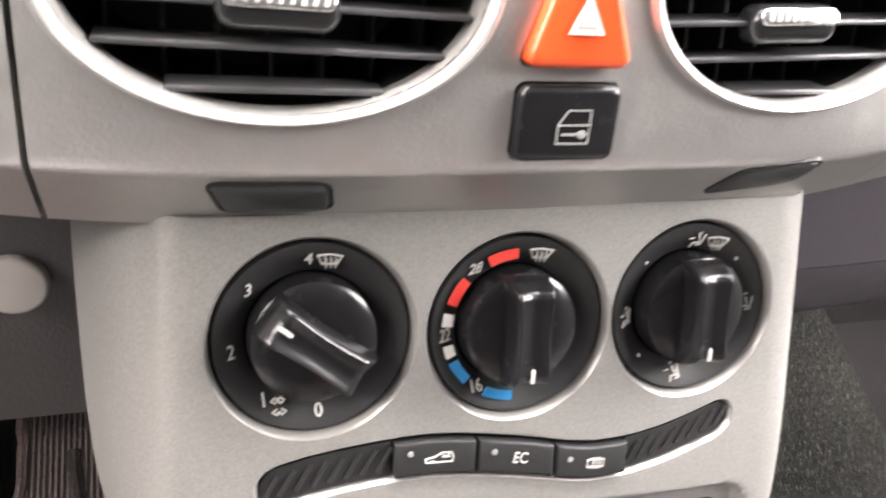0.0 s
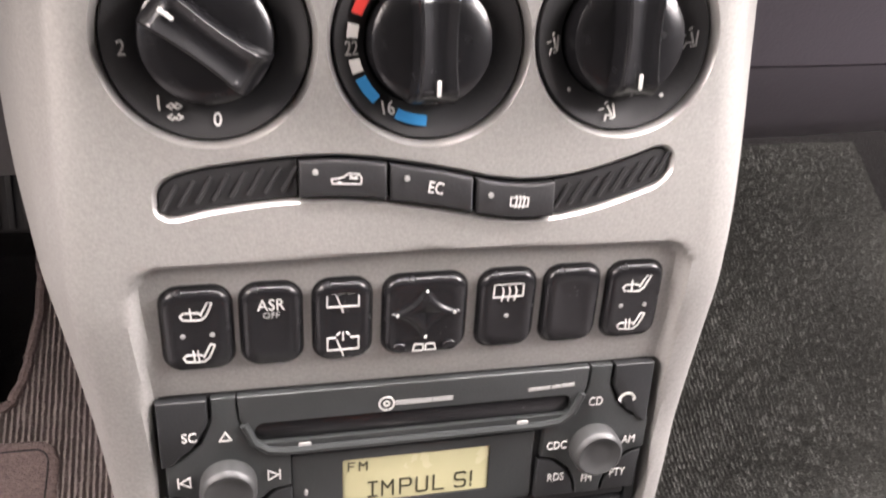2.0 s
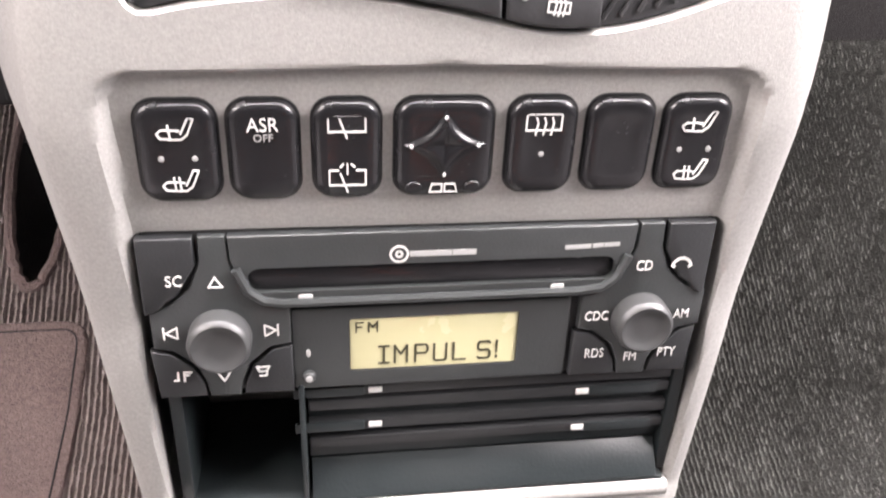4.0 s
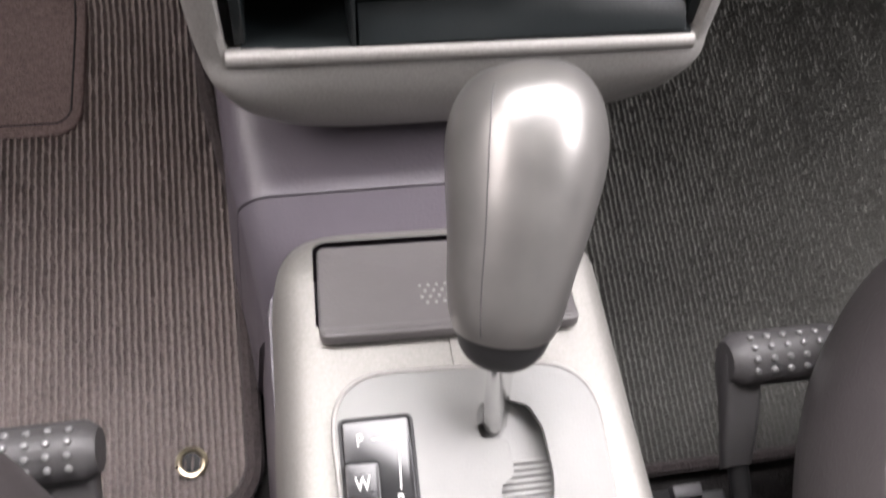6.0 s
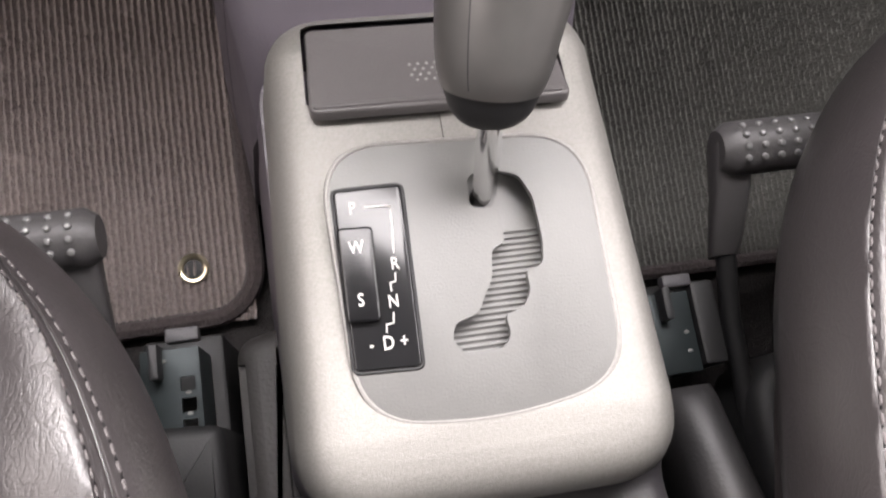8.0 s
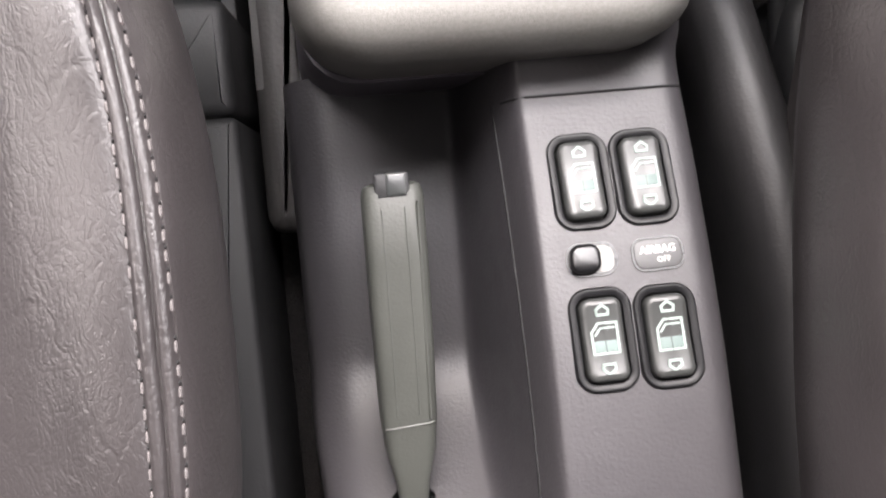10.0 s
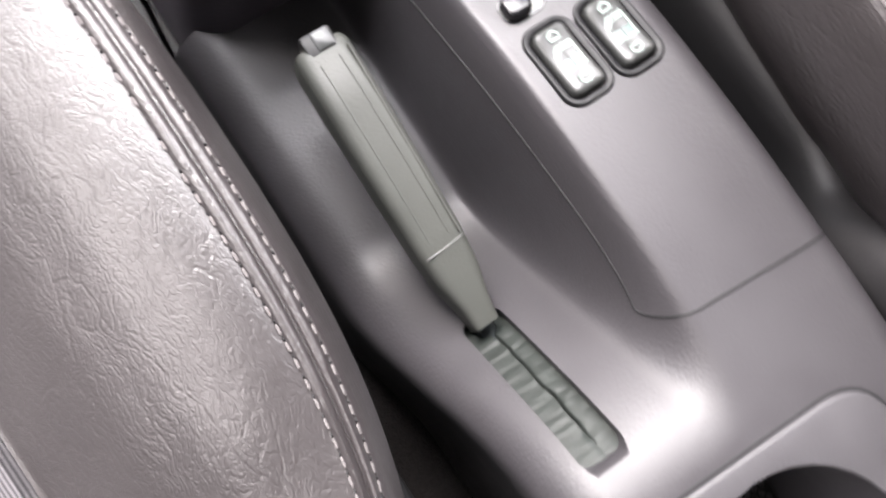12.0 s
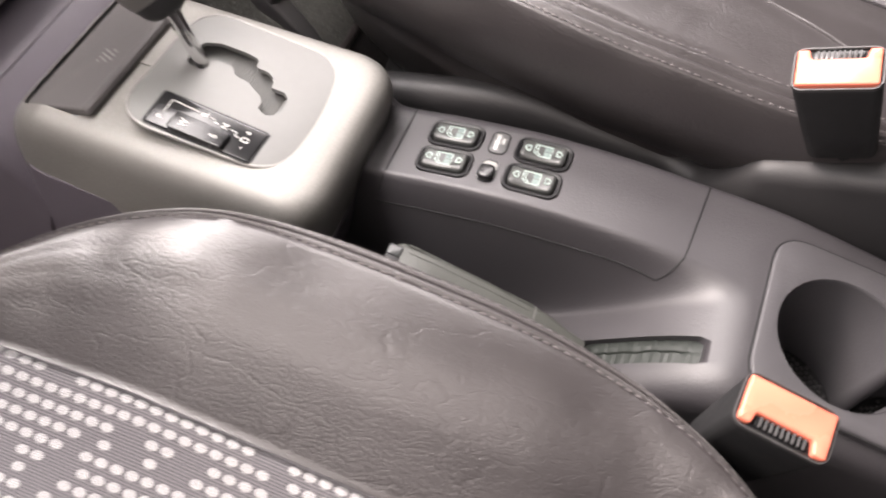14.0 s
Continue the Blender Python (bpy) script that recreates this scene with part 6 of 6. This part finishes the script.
for k in range(90):
    y = -0.2480 - 0.0560 * k / 89
    z = trough_z(y) - 0.0050 + 0.0002 * math.sin(k * 0.9) + 0.0006 * noise.noise(Vector((y * 700, 0.3, 2.0))) - 0.004 * (1 - smooth(-0.249, -0.258, y))
    crack = 0.12 + 0.10 * noise.noise(Vector((y * 150, 7.0, 1.0)))
    us = (-1, -0.8, -0.5, -0.2, crack - 0.10, crack - 0.03, crack, crack + 0.05, crack + 0.12, 0.55, 0.8, 1)
    rows.append([(-0.0402 + 0.0088 * u, y, z - 0.0012 * u * u + 0.0008 * noise.noise(Vector((u * 3, y * 400, 5.0))) - (0.0034 if i in (5, 6) else (0.0006 if i == 7 else 0.0)) * smooth(-0.302, -0.290, y)) for i, u in enumerate(us)])
for lo, hi, tone in ((0, 7, "wide pleated flap"), (6, 12, "narrow pleated flap")):
    part("pleated_flap", loft([r[lo:hi] + [(r[hi - 1][0], r[hi - 1][1], r[hi - 1][2] - 0.02), (r[lo][0], r[lo][1], r[lo][2] - 0.02)] for r in rows], True, True, True), GAITER, pleats, tone, 60)


# ---- seats ----
def seat_outline(c, a, b, p, t):
    co, si = math.cos(t), math.sin(t)
    return c[0] + a * math.copysign(abs(co) ** (2 / p), co), c[1] + b * math.copysign(abs(si) ** (2 / p), si)


SEAT_PROF = [(0.0, 0.0040), (0.20, 0.0050), (0.40, 0.0080), (0.52, 0.0120), (0.585, 0.0155), (0.60, 0.0140), (0.615, 0.0165), (0.67, 0.0260), (0.75, 0.0400), (0.83, 0.0500), (0.90, 0.0545), (0.940, 0.0552), (0.9570, 0.0549), (0.9600, 0.0539), (0.9630, 0.0549), (0.9695, 0.0556), (0.9760, 0.0546), (0.9790, 0.0524), (0.9800, 0.0524), (0.9830, 0.0545), (0.9890, 0.0548), (0.9950, 0.0533), (0.9980, 0.0518), (1.0010, 0.0520), (1.006, 0.0505), (1.015, 0.0450), (1.026, 0.0340), (1.030, 0.0220), (1.022, 0.0060), (0.985, -0.0160), (0.92, -0.0420), (0.84, -0.0700), (0.76, -0.1000), (0.70, -0.1150)]


def seat(name, label, c, a, b, p, lift, seed, half, cross=()):
    st = thing(name, label, "car seat", (c[0], c[1], -0.18), "front seats")
    nt = 200

    def place(t, s, h):
        x, y = seat_outline(c, a, b, p, t)
        co, si = math.cos(t), math.sin(t)
        ix, iy = c[0] + half * math.copysign(abs(co) ** 0.22, co), c[1] + (b - 0.012) * math.copysign(abs(si) ** 0.22, si)
        if s <= 0.6:
            fx, fy = c[0] + (ix - c[0]) * s / 0.6, c[1] + (iy - c[1]) * s / 0.6
        else:
            q = (s - 0.6) / 0.4
            fx, fy = ix + (x - ix) * q, iy + (y - iy) * q
        if s > 1 or h < -0.03:
            d = Vector((x - c[0], y - c[1])).normalized() * (s - 1) * 0.21
            fx, fy = x + d.x, y + d.y
        fall = 0.030 * smooth(c[1] + b * 0.40, c[1] + b * 1.02, fy) * (0.35 + 0.65 * smooth(0.6, 0.9, s)) if h > -0.02 else 0.0
        dish = 0.004 * noise.noise(Vector((fx * 17, fy * 17, seed))) + 0.0012 * noise.noise(Vector((fx * 60, fy * 60, seed + 3)))
        return Vector((fx, fy, h - fall + lift + (dish if 0.2 < s < 0.96 else dish * 0.3)))

    def skin(lo, hi):
        dense = []
        for (s0, h0), (s1, h1) in zip(SEAT_PROF[lo:hi], SEAT_PROF[lo + 1 : hi + 1]):
            m_ = max(1, int(abs(s1 - s0) / 0.02))
            dense += [(s0 + (s1 - s0) * k / m_, h0 + (h1 - h0) * k / m_) for k in range(m_)]
        dense.append(SEAT_PROF[hi])
        return [[place(2 * math.pi * k / nt, max(s, 0.001), h) for k in range(nt)] for s, h in dense]

    part("cloth_insert", loft(skin(0, 5), True, True, False), CLOTH, st, "dark woven cloth insert with pale dots", 80)
    bolster = part("leather_bolster", loft(skin(4, len(SEAT_PROF) - 1), True, False, True), LEATHER, st, "creased grey leather bolster", 70)
    bm, holes = bmesh.new(), bmesh.new()
    for s, h in ((0.960, 0.0541), (0.998, 0.0520)):
        pts = [place(2 * math.pi * k / 1400, s, h) for k in range(1400)]
        dist, last = 0.0, 0.0
        for k in range(1400):
            p0, p1 = pts[k], pts[(k + 1) % 1400]
            dist += (p1 - p0).length
            if dist - last > 0.0044:
                last = dist
                d = (p1 - p0).normalized()
                up = Vector((0, 0, 0.0003))
                tube([p0 - d * 0.0015, p0 - d * 0.0009 + up, p0 + d * 0.0009 + up, p0 + d * 0.0015], [0.0002, 0.00045, 0.00045, 0.0002], 5, bm)
                tube([p0 + d * 0.0016 - up, p0 + d * 0.0022 + up * 0.6, p0 + d * 0.0028 - up], [0.0002, 0.0004, 0.0002], 5, holes)
    part("welt_piping", tube([place(2 * math.pi * k / 400, 0.9795, 0.0526) for k in range(400)], 0.0007, 6, closed=True), LEATHER, st, "thin piping between the stitches")
    if cross:
        tree = BVHTree.FromPolygons([v.co for v in bolster.data.vertices], [q.vertices for q in bolster.data.polygons])
        line = []
        for k in range(25):
            u = k / 24
            x, y = cross[0][0] + (cross[1][0] - cross[0][0]) * u + 0.010 * u * (1 - u), cross[0][1] + (cross[1][1] - cross[0][1]) * u
            hit = tree.ray_cast(Vector((x, y, 0.3)), Vector((0, 0, -1)))[0]
            if hit is not None:
                line.append(hit + Vector((0, 0, 0.0003)))
        if len(line) > 4:
            part("panel_welt", tube(line, 0.0014, 8), LEATHER, st, "raised leather welt across the bolster")
    tagged(part("stitching", bm, THREAD, st, "twin row of pale grey stitches"), kind="stuff")
    tagged(part("needle_line", holes, SEAM, st, "dark gaps between the stitches"), kind="stuff")
    part("seat_pan", puck(rounded_poly([(c[0] - 0.15, c[1] - b * 0.85), (c[0] + 0.15, c[1] - b * 0.85), (c[0] + 0.15, c[1] + b * 0.6), (c[0] - 0.15, c[1] + b * 0.6)], 0.03, 4), 0.05, 0.01, Matrix.Translation((0, 0, -0.160))), MATT_BLACK, st)
    return st


seat("driver_seat", "driver seat cushion in creased grey leather with dotted cloth", (-0.300, -0.165), 0.208, 0.215, 2.6, 0.0, 1.7, 0.122)
seat("passenger_seat", "passenger seat cushion in creased grey leather with dotted cloth", (0.290, -0.250), 0.208, 0.325, 2.5, 0.0, 8.2, 0.040, ((0.178, -0.262), (0.138, -0.345)))


# ---- belt buckles ----
def buckle(label, m):
    bk = thing("belt_buckle", label, "seat belt buckle", group="seat belt buckles")
    rings = []
    for z, w, d in ((-0.070, 0.028, 0.014), (-0.067, 0.034, 0.019), (-0.040, 0.037, 0.0215), (-0.010, 0.0395, 0.0235), (-0.002, 0.0400, 0.0240), (0.0004, 0.0396, 0.0236), (0.0004, 0.0382, 0.0222), (-0.0010, 0.0380, 0.0220)):
        rings.append([(x, y, z) for x, y in rrect(w, d, 0.005, 5)])
    part("housing", loft(rings, True, True, True), MATT_BLACK, bk)
    part("press_button", puck(rounded_poly([(-0.0185, -0.0100), (0.0185, -0.0100), (0.0185, 0.0100), (0.0130, 0.0100), (0.0118, 0.0045), (-0.0118, 0.0045), (-0.0130, 0.0100), (-0.0185, 0.0100)], 0.0012, 3), 0.0036, 0.0012, Matrix.Translation((0, 0, -0.0008))), BUCKLE_RED, bk, "red press button")
    rim = rrect(0.0400, 0.0240, 0.005, 5)
    part("housing_rim", ring_band(rim, inset(rim, 0.0006), -0.0012, 0.0011), DARK, bk, "thin dark grey rim round the button")
    part("tongue_slot", box(0.0225, 0.0045, 0.0012, Matrix.Translation((0, 0.0073, -0.0002)), 0.0004), BLACK, bk, "black tongue slot")
    for k in range(9):
        part("slot_rib", box(0.0009, 0.0046, 0.0010, Matrix.Translation((-0.0092 + 0.0023 * k, 0.0073, 0.0009)), 0.0002), DARK, bk)
    part("stalk", tube([(0, 0, -0.068), (0.0, 0.0, -0.085), (0.0, -0.002, -0.125)], 0.0065, 10), MATT_BLACK, bk)
    bk.matrix_basis = m
    return bk


def axes_pose(o, xa, za):
    xa, za = Vector(xa).normalized(), Vector(za)
    za = (za - xa * za.dot(xa)).normalized()
    ya = za.cross(xa)
    return Matrix(((xa.x, ya.x, za.x, o[0]), (xa.y, ya.y, za.y, o[1]), (xa.z, ya.z, za.z, o[2]), (0, 0, 0, 1)))


buckle("black belt buckle with red button beside the passenger seat", axes_pose((0.068, -0.3035, 0.1000), (0.0, -0.86, 0.50), (-0.25, 0.52, 0.83)))
buckle("black belt buckle with red button beside the driver seat", axes_pose((-0.1010, -0.3180, 0.0700), (0.10, 0.99, 0.0), (-0.10, 0.25, 0.96)))


# ---- seat adjusting bars and rails ----
STUD = material("shiny_stud_plastic", (0.17, 0.17, 0.17), 0.2, 0, 0.05, 90, 0, coat=0.5)


def adjust_bar(label, x0, x1, y, arm_x, arm_w):
    bar = thing("seat_adjust_bar", label, "seat lever", ((x0 + x1) / 2, y, -0.07), "seat adjusting bars")
    n = 28
    rings_ = []
    for k in range(13):
        u = k / 12
        x = x0 + (x1 - x0) * u
        e = min(u, 1 - u) * 12
        r_ = 0.0122 * (1 if e > 1.2 else 0.72 + 0.28 * math.sin(min(1, e / 1.2) * math.pi / 2))
        rings_.append([(x, y + r_ * math.cos(2 * math.pi * j / n), -0.0670 + r_ * math.sin(2 * math.pi * j / n)) for j in range(n)])
    grip_ = part("grip", loft(rings_, True, True, True), DARK, bar)
    for row in range(4):
        a = radians(58 + 24 * row)
        for k in range(6):
            x = x0 + (x1 - x0) * (0.16 + 0.136 * k)
            m = axes_pose((x, y + 0.0121 * math.cos(a), -0.0670 + 0.0121 * math.sin(a)), (1, 0, 0), (0, math.cos(a), math.sin(a)))
            part("stud", puck(oval(0.0016, 0.0016, 10), 0.0017, 0.0009, m, 3), STUD, grip_)
    part("arm", loft([[(arm_x + px, y + dy, z + pz) for px, pz in rrect(w * arm_w, h, 0.003, 3)] for dy, z, w, h in ((0.0025, -0.0700, 1.0, 0.018), (-0.0155, -0.078, 1.05, 0.014), (-0.0335, -0.092, 1.0, 0.010), (-0.0415, -0.099, 0.9, 0.008))], True, True, True), DARK, bar)
    part("rod", tube([(arm_x + 0.002, y - 0.0395, -0.100), (arm_x + 0.005, y - 0.068, -0.116), (arm_x + 0.008, y - 0.128, -0.128)], 0.0048, 10), MATT_BLACK, bar, "black adjusting rod")
    return bar


adjust_bar("dark grey studded bar in front of the passenger seat", 0.1290, 0.1850, 0.0315, 0.1365, 0.0155)
adjust_bar("dark grey studded bar in front of the driver seat", -0.1900, -0.1335, 0.0250, -0.1475, 0.0215)


def seat_rail(label, x, w, y0, y1, z, holes):
    rail = thing("seat_rail", label, "seat rail", (x, (y0 + y1) / 2, -0.19), "seat rails")
    pl_ = part("rail_plate", box(w, y1 - y0, 0.0025, Matrix.Translation((x, (y0 + y1) / 2, z - 0.0025)), 0.0005), STEEL, rail)
    carve(pl_, [box(0.0062, 0.0058, 0.02, Matrix.Translation((x + hx, hy, z - 0.01)), 0.0005) for hx, hy in holes])
    part("rail_wall", box(0.003, y1 - y0, 0.030, Matrix.Translation((x + w / 2 - 0.0015, (y0 + y1) / 2, z - 0.0330)), 0.0005), STEEL, rail)
    part("rail_wall", box(0.003, y1 - y0, 0.030, Matrix.Translation((x - w / 2 + 0.0015, (y0 + y1) / 2, z - 0.0330)), 0.0005), STEEL, rail)
    part("rail_foot", box(w + 0.012, y1 - y0 + 0.02, FLOOR_Z * -1 + z - 0.032, Matrix.Translation((x, (y0 + y1) / 2, FLOOR_Z - 0.004)), 0.002), MATT_BLACK, rail)
    part("end_tab", box(0.014, 0.006, 0.006, Matrix.Translation((x + 0.25 * w, y1 + 0.005, z - 0.003)), 0.001), CUP, rail, "grey tab at the rail end")
    part("latch_peg", box(0.004, 0.015, 0.014, Matrix.Translation((x - 0.20 * w, y1 - 0.006, z - 0.004)), 0.001), MATT_BLACK, rail, "black latch peg")
    for k in range(3):
        part("worn_spot", puck(oval(0.0013, 0.0009, 10), 0.0006, 0.0003, Matrix.Translation((x + (0.28 if k else -0.1) * w, y1 - 0.0105 - 0.0088 * k if k else y1 - 0.005, z - 0.0003)), 2), GREY_PANEL, rail, "worn bare metal spot")
    return rail


seat_rail("dark steel seat rail with square holes beside the tunnel", -0.1165, 0.0245, -0.066, -0.0190, -0.0960, [(0.0068, -0.0345 - 0.0088 * k) for k in range(3)])
seat_rail("dark steel seat rail beside the passenger seat bar", 0.1100, 0.020, -0.060, -0.022, -0.1100, [])
cover_l = thing("rail_cover", "black rounded plastic cover over the seat rail end", "rail cover", (-0.112, -0.2, -0.19))
part("cover", puck(rounded_poly([(-0.134, -0.42), (-0.0965, -0.42), (-0.0965, -0.1005), (-0.134, -0.1005)], 0.004, 4), 0.096, 0.0038, Matrix.Translation((0, 0, -0.188))), MATT_BLACK, cover_l)
part("end_cap", puck(rounded_poly([(-0.134, -0.100), (-0.0965, -0.100), (-0.0965, -0.0535), (-0.134, -0.0500)], 0.006, 4), 0.096, 0.0055, Matrix.Translation((0, 0, -0.1882))), MATT_BLACK, cover_l)
block = thing("rail_stop", "black plastic stop block on the seat rail", "rail stop", (0.127, -0.035, -0.19))
part("block", box(0.012, 0.040, 0.080, Matrix.Translation((0.127, -0.038, -0.188)), 0.002), MATT_BLACK, block)
side = thing("tunnel_side_trim", "dark grey rounded trim covering the tunnel beside the driver seat", "tunnel trim", (-0.088, -0.1, -0.19))
trim_ = part("trim", puck(rounded_poly([(-0.0945, -0.150), (-0.0640, -0.150), (-0.0640, -0.008), (-0.0935, -0.014)], 0.010, 5), 0.060, 0.010, Matrix.Translation((0, 0, -0.188))), material("carpeted_trim_grey", (0.045, 0.042, 0.041), 0.6, 0, 0.15, 120, 0.6, 500), side)
carve(trim_, [box(0.0045, 0.060, 0.03, Matrix.Translation((-0.0915, -0.055, -0.136)), 0.001)])
val = thing("seat_side_trim", "dark grey curved plastic trim along the passenger seat rail", "seat trim", (0.1, -0.2, -0.1))
rows = []
for k in range(70):
    y = -0.068 - 0.382 * k / 69
    z = curve1([0.06, 0.075, 0.14, 0.175, 0.23, 0.280, 0.290, 0.299, 0.306, 0.355, 0.39, 0.46], [-0.062, -0.050, -0.030, -0.025, -0.026, -0.024, -0.012, 0.010, 0.019, 0.040, 0.054, 0.062], -y)
    xo = 0.0780 + 0.012 * smooth(-0.06, -0.20, y) - 0.023 * smooth(-0.26, -0.31, y)
    flat = 0.044 * smooth(-0.275, -0.305, y)
    rows.append([(xo + 0.001, y, -0.160), (xo - 0.001, y, min(z - 0.030, -0.06)), (xo, y, z - 0.012), (xo + 0.003, y, z - 0.004), (xo + 0.009, y, z - 0.0005), (xo + 0.014 + flat * 0.5, y, z), (xo + 0.018 + flat, y, z - 0.001), (xo + 0.022 + flat, y, z - 0.006), (xo + 0.030 + flat, y, z - 0.024), (xo + 0.034 + flat, y, -0.160)])
part("trim", loft(rows, True, True, True), material("dark_seat_trim", (0.026, 0.025, 0.026), 0.48, 0, 0.10, 90, 0.40, 800), val, angle=60)
